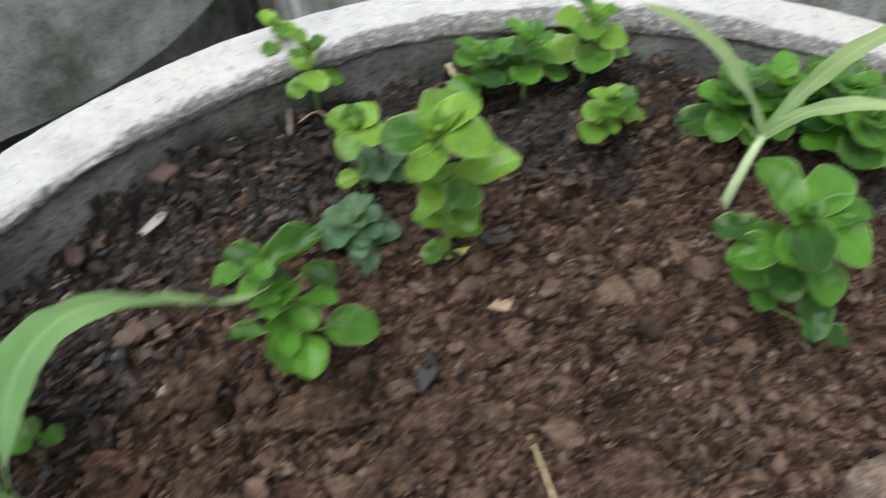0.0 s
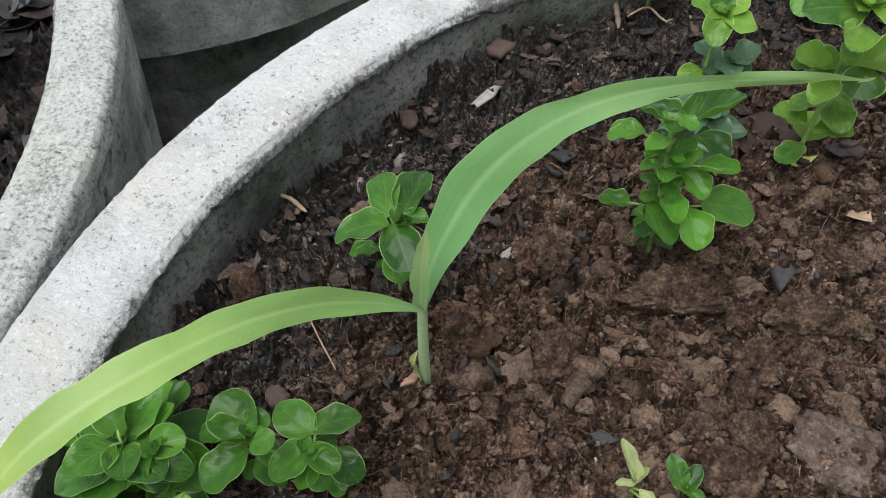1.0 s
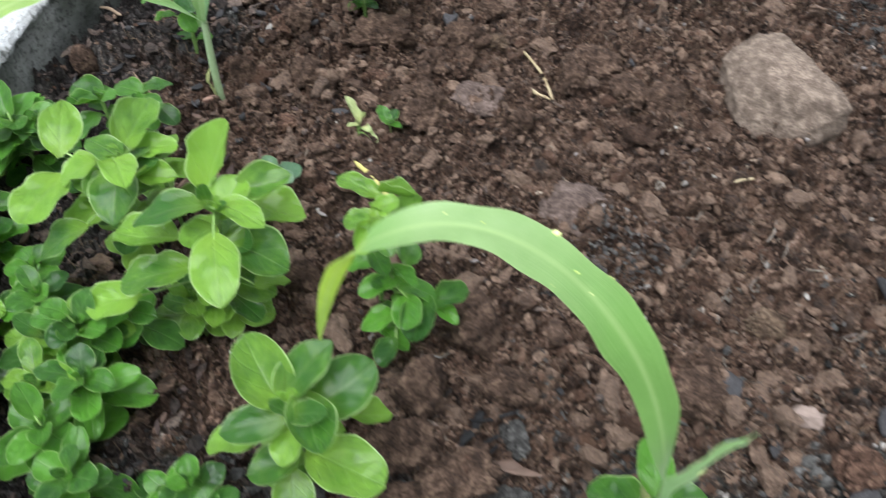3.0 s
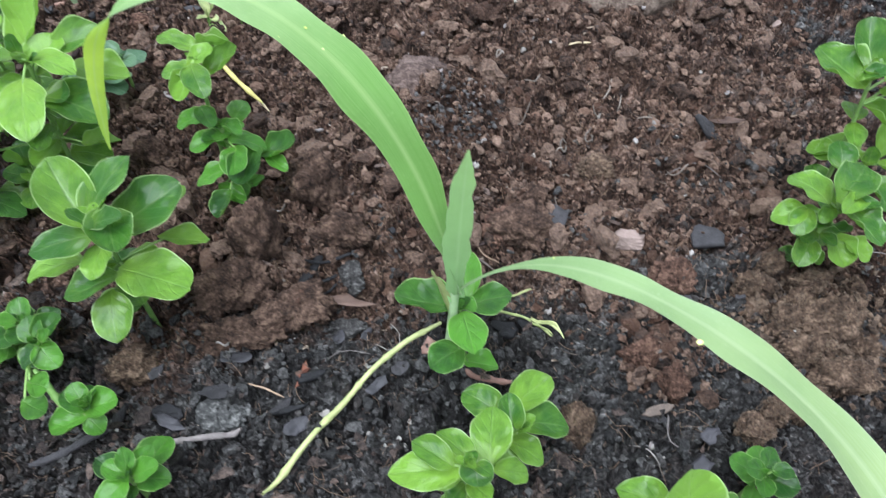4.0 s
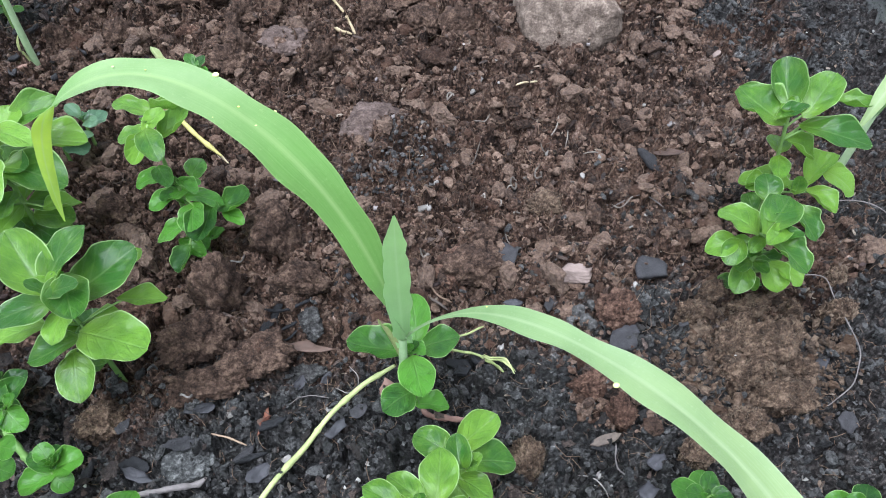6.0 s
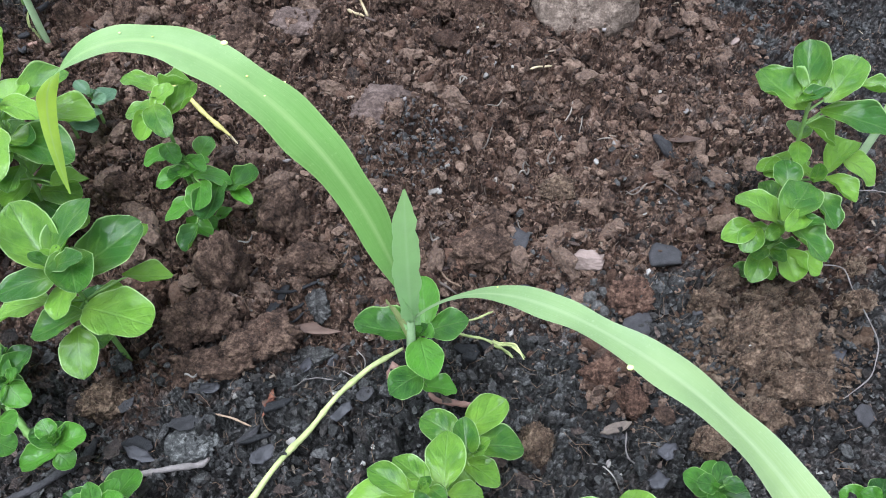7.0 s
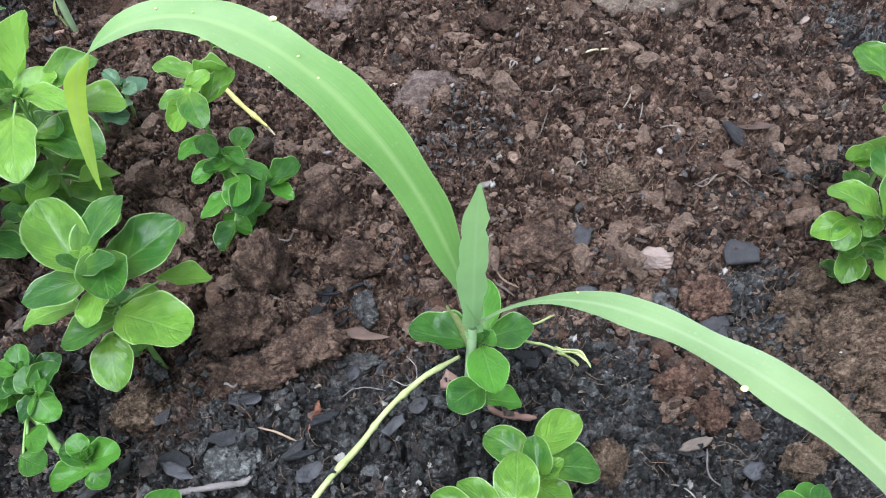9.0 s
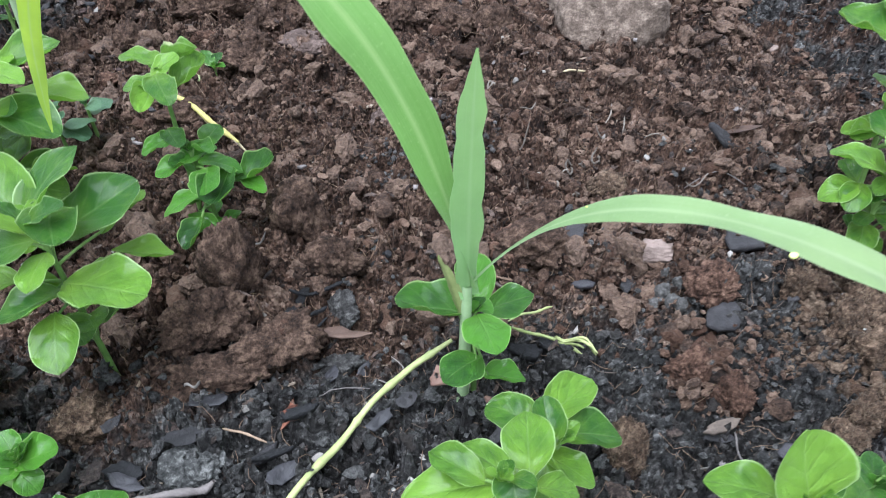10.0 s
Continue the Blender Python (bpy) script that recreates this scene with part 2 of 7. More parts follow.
def plain_material(name, low, high, scale=60, rough=0.8, bump=0.4):
    n = Nodes(name, rough, 0.35)
    tone = n.math("ADD", n.math("MULTIPLY", n.noise(scale, 5, 0.65), 0.7), n.math("MULTIPLY", n.chance(), 0.3))
    n.bump(n.noise(scale * 4, 4, 0.65), bump, 0.0015)
    return n.paint(n.ramp(tone, (0.3, low), (0.7, high)))


SOIL = soil_material()
CEMENT = cement_material("rough_cement", (0.095, 0.098, 0.092), (0.23, 0.234, 0.224), (0.41, 0.41, 0.395), 0.3, 1.0)
CEMENT_SMOOTH = cement_material("smooth_cement", (0.35, 0.37, 0.36), (0.56, 0.585, 0.57), (0.7, 0.72, 0.705), 0.6, 0.5)
# a somewhat darker grey for the lower rings
CEMENT_LOWER = cement_material("lower_cement", (0.29, 0.305, 0.285), (0.45, 0.47, 0.445), (0.6, 0.61, 0.59), 0.6, 0.6)
DARK_SOIL = clod_material("dark_litter_soil", (0.007, 0.006, 0.0058), (0.019, 0.0165, 0.0155), (0.06, 0.05, 0.046))
WHITE = whitewash_material("fresh_whitewash", 0.365, (0.605, 0.612, 0.618), (0.172, 0.113, 0.437), (0.2, 0.21, 0.2))
WORN = whitewash_material("worn_whitewash", 0.49, (0.56, 0.575, 0.56), (-0.788, 0.176, 0.432), (0.15, 0.16, 0.148), 0.6)
CRUMB_BROWN = crumb_material("brown_crumbs", (0.0085, 0.005, 0.0034), (0.094, 0.058, 0.041), (0.3, 0.207, 0.152))
CRUMB_GREY = crumb_material("grey_grit", (0.007, 0.0069, 0.0068), (0.04, 0.0392, 0.0383), (0.155, 0.152, 0.147))
LUMP_BROWN = crumb_material("brown_lumps", (0.0085, 0.0051, 0.0036), (0.088, 0.053, 0.037), (0.27, 0.183, 0.133))
CRUMB_SILT = crumb_material("grey_silt", (0.016, 0.0155, 0.015), (0.07, 0.0675, 0.066), (0.21, 0.2, 0.195))
CRUMB_DUNG = crumb_material("fibrous_crumbs", (0.017, 0.011, 0.0075), (0.1, 0.067, 0.045), (0.26, 0.19, 0.135))
CRUMB_PALE = crumb_material("pale_grit", (0.2, 0.18, 0.16), (0.36, 0.34, 0.31), (0.6, 0.58, 0.54))
CLOD = clod_material("brown_clod", (0.011, 0.0066, 0.0046), (0.056, 0.0342, 0.0238), (0.15, 0.1, 0.071))
DUNG = clod_material("fibrous_clod", (0.015, 0.0095, 0.0063), (0.073, 0.0475, 0.0312), (0.21, 0.15, 0.104))
STONE = clod_material("grey_brown_stone", (0.074, 0.054, 0.042), (0.142, 0.108, 0.085), (0.27, 0.213, 0.17))
DARKSTONE = clod_material("dark_stone", (0.02, 0.021, 0.02), (0.06, 0.06, 0.058), (0.19, 0.19, 0.18))
CHAFF = plain_material("chaff", (0.05, 0.035, 0.024), (0.17, 0.128, 0.088), 200, 0.8, 0.3)
SLATE = plain_material("dark_flake", (0.011, 0.0105, 0.0115), (0.046, 0.0435, 0.046), 200, 0.7, 0.9)
CHIP = plain_material("bark_chip", (0.014, 0.009, 0.008), (0.058, 0.036, 0.031), 120, 0.85, 0.6)
STRAW = plain_material("straw", (0.26, 0.2, 0.11), (0.5, 0.42, 0.27), 150, 0.6, 0.3)
FIBRE = plain_material("fibre", (0.08, 0.05, 0.035), (0.22, 0.15, 0.1), 150, 0.8, 0.3)
TWIG = plain_material("twig", (0.05, 0.04, 0.034), (0.16, 0.125, 0.1), 150, 0.8, 0.5)
SHELL = plain_material("pale_shell", (0.12, 0.108, 0.095), (0.28, 0.26, 0.24), 200, 0.6, 0.4)
DRYLEAF = plain_material("dry_leaf", (0.035, 0.022, 0.017), (0.11, 0.07, 0.052), 90, 0.7, 0.5)
CHAR = plain_material("charcoal", (0.003, 0.003, 0.0034), (0.012, 0.012, 0.014), 220, 0.6, 0.8)
GREYLEAF = plain_material("grey_wet_leaf", (0.016, 0.0155, 0.0175), (0.052, 0.05, 0.056), 120, 0.5, 0.6)
RUST = plain_material("rust_bract", (0.075, 0.026, 0.016), (0.19, 0.075, 0.045), 120, 0.7, 0.4)
GRIT = clod_material("grey_grit_mound", (0.011, 0.0105, 0.01), (0.042, 0.04, 0.038), (0.12, 0.116, 0.11))
REDCLOD = clod_material("reddish_clod", (0.013, 0.0066, 0.0044), (0.076, 0.042, 0.0285), (0.18, 0.112, 0.08))
YSTEM = plain_material("yellowing_stem", (0.3, 0.27, 0.08), (0.52, 0.47, 0.17), 120, 0.55, 0.3)
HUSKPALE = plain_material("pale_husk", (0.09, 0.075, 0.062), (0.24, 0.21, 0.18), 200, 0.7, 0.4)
STEM = plain_material("green_stem", (0.1, 0.2, 0.045), (0.22, 0.34, 0.1), 120, 0.5, 0.2)
STALK = plain_material("pale_stalk", (0.17, 0.21, 0.07), (0.4, 0.43, 0.19), 120, 0.5, 0.3)
FLATSTONE = clod_material("brown_flat_stone", (0.045, 0.031, 0.026), (0.088, 0.063, 0.053), (0.17, 0.128, 0.11))
GREYSTONE = clod_material("grey_stone", (0.04, 0.039, 0.037), (0.085, 0.082, 0.078), (0.16, 0.153, 0.146))
TAN = plain_material("tan_stone", (0.12, 0.09, 0.076), (0.25, 0.19, 0.163), 150, 0.8, 0.5)
BRICK = plain_material("brick", (0.035, 0.022, 0.019), (0.085, 0.055, 0.047), 150, 0.85, 0.5)
GREYWOOD = plain_material("grey_wood", (0.1, 0.09, 0.085), (0.24, 0.21, 0.2), 200, 0.8, 0.6)
TANLEAF = plain_material("tan_leaf", (0.16, 0.11, 0.075), (0.36, 0.26, 0.18), 120, 0.7, 0.4)
HUSK = plain_material("husk", (0.14, 0.075, 0.06), (0.32, 0.2, 0.155), 140, 0.65, 0.4)
YLEAF = plain_material("fading_leaf", (0.3, 0.36, 0.06), (0.5, 0.52, 0.14), 120, 0.5, 0.3)
GREEN = leaf_material("seedling_leaf", (0.0115, 0.074, 0.0045), (0.098, 0.3, 0.02), (0.4, 0.62, 0.2))
BRIGHT = leaf_material("bright_leaf", (0.028, 0.124, 0.006), (0.215, 0.425, 0.038), (0.5, 0.7, 0.28))
WILTED = leaf_material("wilting_leaf", (0.4, 0.5, 0.18), (0.66, 0.74, 0.38), (0.68, 0.7, 0.42))
BLUISH = leaf_material("bluish_leaf", (0.06, 0.14, 0.075), (0.13, 0.25, 0.13), (0.25, 0.36, 0.22))
MAIZE_STEM = plain_material("maize_stem", (0.26, 0.38, 0.19), (0.42, 0.53, 0.31), 120, 0.45, 0.2)
MAIZE = maize_material("maize_leaf", (0.19, 0.325, 0.125), (0.29, 0.37, 0.15), (0.4, 0.49, 0.28))
MAIZE_COOL = maize_material("cool_green_maize_leaf", (0.115, 0.305, 0.095), (0.26, 0.38, 0.125), (0.35, 0.5, 0.26))
# rolled centre leaf: light falling on it is put into a paler green
MAIZE_YOUNG_LIT = maize_material("lit_young_maize_leaf", (0.33, 0.56, 0.24), (0.36, 0.6, 0.22), (0.46, 0.64, 0.34), 0.0, 0.55)
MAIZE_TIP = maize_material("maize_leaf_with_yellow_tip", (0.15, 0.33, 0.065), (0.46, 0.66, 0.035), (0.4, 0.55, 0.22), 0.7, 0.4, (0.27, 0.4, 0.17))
MAIZE_OLD = maize_material("maize_leaf_yellowing", (0.17, 0.36, 0.1), (0.37, 0.45, 0.085), (0.42, 0.54, 0.24))


# ---- building helpers ----
def mesh_object(name, me, material, parent=None, label=""):
    ob = new(name, me)
    if material:
        me.materials.clear()
        me.materials.append(material)
    ob.parent = parent
    if label:
        ob["label"] = label
    return ob


def from_grid(name, pts, closed=False, uv=True):
    """A smooth sheet from an array of points, rows by columns."""
    rows, cols = pts.shape[:2]
    idx = np.arange(rows * cols).reshape(rows, cols)
    if closed:
        idx = np.concatenate([idx, idx[:, :1]], axis=1)
    a, b, c, d = idx[:-1, :-1], idx[:-1, 1:], idx[1:, 1:], idx[1:, :-1]
    faces = np.stack([a, b, c, d], axis=-1).reshape(-1, 4)
    me = bpy.data.meshes.new(name)
    me.from_pydata(pts.reshape(-1, 3).tolist(), [], faces.tolist())
    me.polygons.foreach_set("use_smooth", [True] * len(me.polygons))
    if uv:
        ri, ci = np.divmod(np.arange(rows * cols), cols)
        per = np.stack([ri / (rows - 1), ci / max(cols - 1, 1)], axis=1)
        layer = me.uv_layers.new(name="UVMap")
        layer.data.foreach_set("uv", per[faces.reshape(-1)].reshape(-1).tolist())
    me.update()
    return me


def lattice(seed):
    return np.random.RandomState(seed).rand(256, 256)


def soft_noise(x, y, cell, seed):
    """Smooth value noise from 0 to 1."""
    r = lattice(seed)
    u, v = x / cell, y / cell
    i, j = np.floor(u).astype(int), np.floor(v).astype(int)
    fu, fv = u - i, v - j
    fu, fv = fu * fu * (3 - 2 * fu), fv * fv * (3 - 2 * fv)
    g = lambda a, b: r[(i + a) % 256, (j + b) % 256]
    return (g(0, 0) * (1 - fu) + g(1, 0) * fu) * (1 - fv) + (g(0, 1) * (1 - fu) + g(1, 1) * fu) * fv


def shards(x, y, cell, seed, crack=0.28, tilt=0.7):
    """Height of angular fragments with cracks between them, from 0 to about 1."""
    ax, ay, tall, lx, ly = (lattice(seed + k) for k in range(5))
    u, v = x / cell, y / cell
    i0, j0 = np.floor(u).astype(int), np.floor(v).astype(int)
    f1, f2, h = np.full(u.shape, 9.0), np.full(u.shape, 9.0), np.zeros(u.shape)
    for a in (-1, 0, 1):
        for b in (-1, 0, 1):
            k = ((i0 + a) % 256, (j0 + b) % 256)
            dx, dy = u - (i0 + a + ax[k]), v - (j0 + b + ay[k])
            d = np.sqrt(dx * dx + dy * dy)
            own = tall[k] + tilt * (dx * (lx[k] - 0.5) + dy * (ly[k] - 0.5)) * 2
            near = d < f1
            f2 = np.where(near, f1, np.minimum(f2, d))
            h = np.where(near, own, h)
            f1 = np.where(near, d, f1)
    gap = np.clip((f2 - f1) / crack, 0, 1)
    return np.clip(h, 0.05, 1.4) * gap * (2 - gap)


CX, CY, R_IN, R_OUT, TOP = 0.172, 0.113, 0.437, 0.486, 0.056


def soil_height(x, y):
    """The uneven soil of the bed."""
    x, y = np.asarray(x, float), np.asarray(y, float)
    wx = x + 0.006 * (soft_noise(x, y, 0.009, 31) - 0.5) + 0.003 * (soft_noise(x, y, 0.004, 33) - 0.5)
    wy = y + 0.006 * (soft_noise(x, y, 0.009, 32) - 0.5) + 0.003 * (soft_noise(x, y, 0.004, 34) - 0.5)
    z = 0.014 * (soft_noise(x, y, 0.13, 1) - 0.5) + 0.010 * (soft_noise(x, y, 0.05, 2) - 0.5)
    coarse = np.clip(soft_noise(x, y, 0.06, 3) * 2.6 - 0.5, 0.0, 1)
    z = z + 0.016 * coarse * shards(wx, wy, 0.024, 111)
    z = z + 0.0118 * shards(wx, wy, 0.0105, 121)
    z = z + 0.0072 * shards(wx, wy, 0.0052, 131)
    z = z + 0.0034 * shards(wx, wy, 0.0030, 141) + 0.0020 * soft_noise(x, y, 0.0018, 24)
    # banked up against the far wall
    bank = np.clip((np.hypot(x - CX, y - CY) - 0.3) / 0.11, 0, 1) * np.clip((y - 0.3) / 0.12, 0, 1)
    return z - 0.0162 + 0.015 * bank


def ground_z(x, y):
    return float(soil_height(np.array([x]), np.array([y]))[0])


# ---- the setting ----
me = bpy.data.meshes.new("ground")
me.from_pydata([(-60, -60, -0.55), (60, -60, -0.55), (60, 60, -0.55), (-60, 60, -0.55)], [], [(0, 1, 2, 3)])
tagged(mesh_object("ground", me, plain_material("yard_earth", (0.03, 0.026, 0.022), (0.09, 0.08, 0.07), 20, 0.9, 0.6)),
       "dark bare earth of the yard between the planters", "ground", kind="structure")


def soil_disc(name, cx, cy, radius, step, lift=0.0, shift=0.0):
    n = int(radius / step)
    g = np.arange(-n, n + 1) * step
    x, y = np.meshgrid(g, g, indexing="ij")
    keep = x * x + y * y < radius * radius
    z = soil_height(x + cx + shift, y + cy + shift) + lift
    index = -np.ones(keep.shape, int)
    index[keep] = np.arange(keep.sum())
    a, b, c, d = index[:-1, :-1], index[1:, :-1], index[1:, 1:], index[:-1, 1:]
    faces = np.stack([a, b, c, d], axis=-1).reshape(-1, 4)
    faces = faces[(faces >= 0).all(axis=1)]
    verts = np.stack([x + cx, y + cy, z], axis=-1)[keep]
    me = bpy.data.meshes.new(name)
    me.vertices.add(len(verts))
    me.vertices.foreach_set("co", verts.ravel())
    me.loops.add(faces.size)
    me.loops.foreach_set("vertex_index", faces.ravel())
    me.polygons.add(len(faces))
    me.polygons.foreach_set("loop_start", np.arange(len(faces)) * 4)
    me.polygons.foreach_set("use_smooth", [False] * len(faces))
    me.update()
    me.validate()
    return me


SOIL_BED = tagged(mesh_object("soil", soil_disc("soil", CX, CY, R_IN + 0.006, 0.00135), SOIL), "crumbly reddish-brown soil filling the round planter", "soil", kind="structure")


def lathe(profile, cx, cy, rough, seed, segments=1500):
    """A ring turned from (radius, height) pairs, with a hand-made unevenness."""
    a = np.linspace(0, 2 * np.pi, segments, endpoint=False)
    r = np.array([p[0] for p in profile])[:, None]
    z = np.array([p[1] for p in profile])[:, None]
    s = np.arange(len(profile))[:, None] * 0.004
    p, q = a[None, :] * 0.45 + 0 * s, s + 0 * a[None, :]
    wob = rough * (0.3 * (soft_noise(p, q, 0.03, seed) - 0.5) + 0.16 * (soft_noise(p, q, 0.008, seed + 1) - 0.5) + 0.3 * (soft_noise(p, q, 0.0034, seed + 2) - 0.5) + 0.16 * (soft_noise(p, 1.7 * q, 0.0016, seed + 5) - 0.5))
    wob[:, -90:] = wob[:, -90:] * np.linspace(1, 0, 90) + wob[:, :1] * np.linspace(0, 1, 90)
    rr = r + wob
    zz = z + 0.6 * wob[::-1]
    return np.stack([cx + rr * np.cos(a), cy + rr * np.sin(a), zz + 0 * a], axis=-1)


def steps(p, q, n):
    return [(p[0] + (q[0] - p[0]) * i / n, p[1] + (q[1] - p[1]) * i / n) for i in range(n)]


def planter(cx, cy, r_in, r_out, top, foot, paint, label, seed, rim=True, body=None, taper=0.0):
    thing = tagged(new("concrete_planter"), label, "planter", "round concrete planters")
    thing.location = (cx, cy, foot)
    b = 0.004
    wall = steps((r_out - taper, foot), (r_out, top - 0.012), 26) + steps((r_out, top - 0.012), (r_out - b, top - 0.004), 3)
    wall += steps((r_out - b, top - 0.004), (r_in + b, top - 0.004), 8) + steps((r_in + b, top - 0.004), (r_in, top - 0.012), 3)
    wall += steps((r_in, top - 0.012), (r_in, foot), 26) + [(r_in, foot)]
    ob = mesh_object("wall", from_grid("wall", lathe(wall, cx, cy, 0.0035, seed), True, False), body or CEMENT, thing)
    ob.matrix_parent_inverse = Matrix.Translation((-cx, -cy, -foot))
    if rim:
        b = 0.007
        band = steps((r_out + 0.001, top - 0.016), (r_out + 0.0005, top - 0.005), 5) + steps((r_out + 0.0005, top - 0.005), (r_out - 0.002, top - 0.0015), 3)
        band += steps((r_out - 0.002, top - 0.0015), (r_out - b, top), 4) + steps((r_out - b, top), (r_in + b, top), 20) + steps((r_in + b, top), (r_in + 0.002, top - 0.0015), 4)
        band += steps((r_in + 0.002, top - 0.0015), (r_in - 0.0012, top - 0.006), 4) + [(r_in - 0.0014, top - 0.006 - 0.002 * k) for k in range(6)] + [(r_in + 0.004, top - 0.018)]
        pts = lathe(band, cx, cy, 0.003, seed + 7, 3000)
        turn = np.linspace(0, 2 * np.pi, 3000, endpoint=False) * r_in
        run = 0.12 + 0.9 * np.clip(soft_noise(turn, 0 * turn, 0.05, seed + 3) - 0.4, 0, 1) + 0.35 * (soft_noise(turn, 0 * turn, 0.012, seed + 4) - 0.5) + 0.3 * (soft_noise(turn, 0 * turn, 0.003, seed + 5) - 0.5)
        down = pts[-7:, :, 2] - (top - 0.006)
        pts[-7:, :, 2] = top - 0.006 + down * np.clip(run, 0.05, 1.6)
        ob = mesh_object("painted_rim", from_grid("rim", pts, True, False), paint, thing, "whitewashed top rim")
        ob.matrix_parent_inverse = Matrix.Translation((-cx, -cy, -foot))
    return thing


planter(CX, CY, R_IN, R_OUT, TOP, -0.5, WHITE, "round grey concrete planter with whitewashed rim, filled with soil", 41)
planter(-0.788, 0.176, 0.432, 0.472, 0.054, -0.2, WORN, "round concrete planter with worn whitewashed rim touching the next one", 51, body=CEMENT_SMOOTH, taper=0.034)
planter(-0.795, 0.176, 0.36, 0.405, -0.204, -0.55, WORN, "grey concrete ring under the neighbouring planter", 55, rim=False, body=CEMENT_LOWER)
planter(-0.705, 1.07, 0.42, 0.475, 0.1, -0.215, WORN, "grey concrete ring standing on another ring", 61, body=CEMENT_SMOOTH)
planter(-0.700, 1.075, 0.40, 0.445, -0.224, -0.55, WORN, "grey concrete ring under another ring", 65, rim=False, body=CEMENT_LOWER)
planter(0.27, 1.13, 0.42, 0.475, 0.06, -0.5, WORN, "grey concrete ring behind the planted one", 71, body=CEMENT_SMOOTH)
tagged(mesh_object("litter_soil", soil_disc("litter_soil", -0.788, 0.176, 0.436, 0.0026, -0.03, 0.3), DARK_SOIL), "dark soil in the neighbouring planter", "soil", kind="structure")


# ---- plants ----
DROP = plain_material("droplet", (0.5, 0.6, 0.12), (0.72, 0.78, 0.34), 300, 0.25, 0.05)
bm = bmesh.new()
bmesh.ops.create_icosphere(bm, subdivisions=2, radius=1.0)
BEAD = np.array([p.co[:] for p in bm.verts]), np.array([[q.index for q in p.verts] for p in bm.faces])
bm.free()


def bezier(points, n):
    p = np.array(points, float)
    d = len(p) - 1
    t = np.linspace(0, 1, n)[:, None]
    return sum(math.comb(d, i) * t ** i * (1 - t) ** (d - i) * p[i] for i in range(d + 1))


def tube_mesh(name, path, radii, sides=8):
    path = np.array(path, float)
    radii = np.broadcast_to(np.array(radii, float), (len(path),))
    tangent = np.gradient(path, axis=0)
    tangent /= np.linalg.norm(tangent, axis=1)[:, None] + 1e-12
    ref = np.array([0.0, 0.0, 1.0]) if abs(tangent[0, 2]) < 0.9 else np.array([1.0, 0.0, 0.0])
    rows = []
    for p, d, r in zip(path, tangent, radii):
        x = np.cross(d, ref)
        x /= np.linalg.norm(x) + 1e-12
        y = np.cross(x, d)
        a = np.linspace(0, 2 * np.pi, sides, endpoint=False)[:, None]
        rows.append(p + r * (np.cos(a) * x + np.sin(a) * y))
    return from_grid(name, np.array(rows), True, False)


def ribbon(name, centre, half, sag=0.22, ripple=0.0, seed=0):
    """A long leaf blade: a gutter-shaped sheet along a curve."""
    tangent = np.gradient(centre, axis=0)
    tangent /= np.linalg.norm(tangent, axis=1)[:, None]
    normal = np.cross(tangent, half)
    normal /= np.linalg.norm(normal, axis=1)[:, None] + 1e-9
    normal *= np.sign(normal[:, 2:3]) + 1e-6
    width = np.linalg.norm(half, axis=1)[:, None]
    k = np.linspace(-1, 1, 11)
    s = np.linspace(0, 1, len(centre))[:, None]
    wide = [1 + 0.11 * np.sin(s * (27 + 6 * k) + seed + 2 * k) * np.sin(s * 9 + 1.3 * seed + k) + 0.03 * np.sin(s * 71 + 3 * k) for k in (0, 1)]
    rows = [centre + half * v * (wide[0] if v < 0 else wide[1]) + normal * width * (sag * (abs(v) ** 1.3) + ripple * abs(v) * np.sin(s * 23 + 2 * v + seed) + 1.6 * ripple * v * np.sin(s * 14 + 2.1 * seed)) for v in k]
    return from_grid(name, np.stack(rows, axis=1))


def place(ob, parent):
    ob.parent = parent
    ob.matrix_parent_inverse = Matrix.Translation(-parent.location)


def thing_at(name, x, y, z, label, category, group=""):
    ob = tagged(new(name), label, category, group)
    ob.location = (x, y, z)
    return ob


def child(name, me, material, parent, label=""):
    ob = mesh_object(name, me, material, None, label)
    place(ob, parent)
    return ob


def maize(x, y, label, joint, blades, stem_r=0.0031):
    z = ground_z(x, y)
    thing = thing_at("maize_shoot", x, y, z, label, "maize plant", "maize shoots")
    path = bezier([(x, y, z - 0.01), (x, y, z + 0.02), tuple(0.5 * a + 0.5 * b for a, b in zip((x, y, z + 0.03), joint)), joint], 14)
    child("stem", tube_mesh("stem", path, np.linspace(stem_r, stem_r * 0.72, 14), 10), MAIZE_STEM, thing, "pale green round stem")
    for centre, half, material, sag, text in blades:
        child("leaf", ribbon("leaf", centre, half, sag, 0.11, 1 + 7 * abs(x) + 3 * sag), material, thing, text)
    return thing


def droplets(shoot, spots):
    for k, (x, y, z, size) in enumerate(spots):
        v, f = BEAD
        me = bpy.data.meshes.new("droplet")
        me.from_pydata((v * 0.5 * np.array([size, size * 0.8, size * 0.6]) + np.array([x, y, z + size * 0.5])).tolist(), [], f.tolist())
        me.polygons.foreach_set("use_smooth", [True] * len(me.polygons))
        mesh_object("droplet", me, DROP, shoot.children[2 if x > 0.14 else 1], "pale droplet on the leaf" if k else "whitish droplet on the leaf edge")


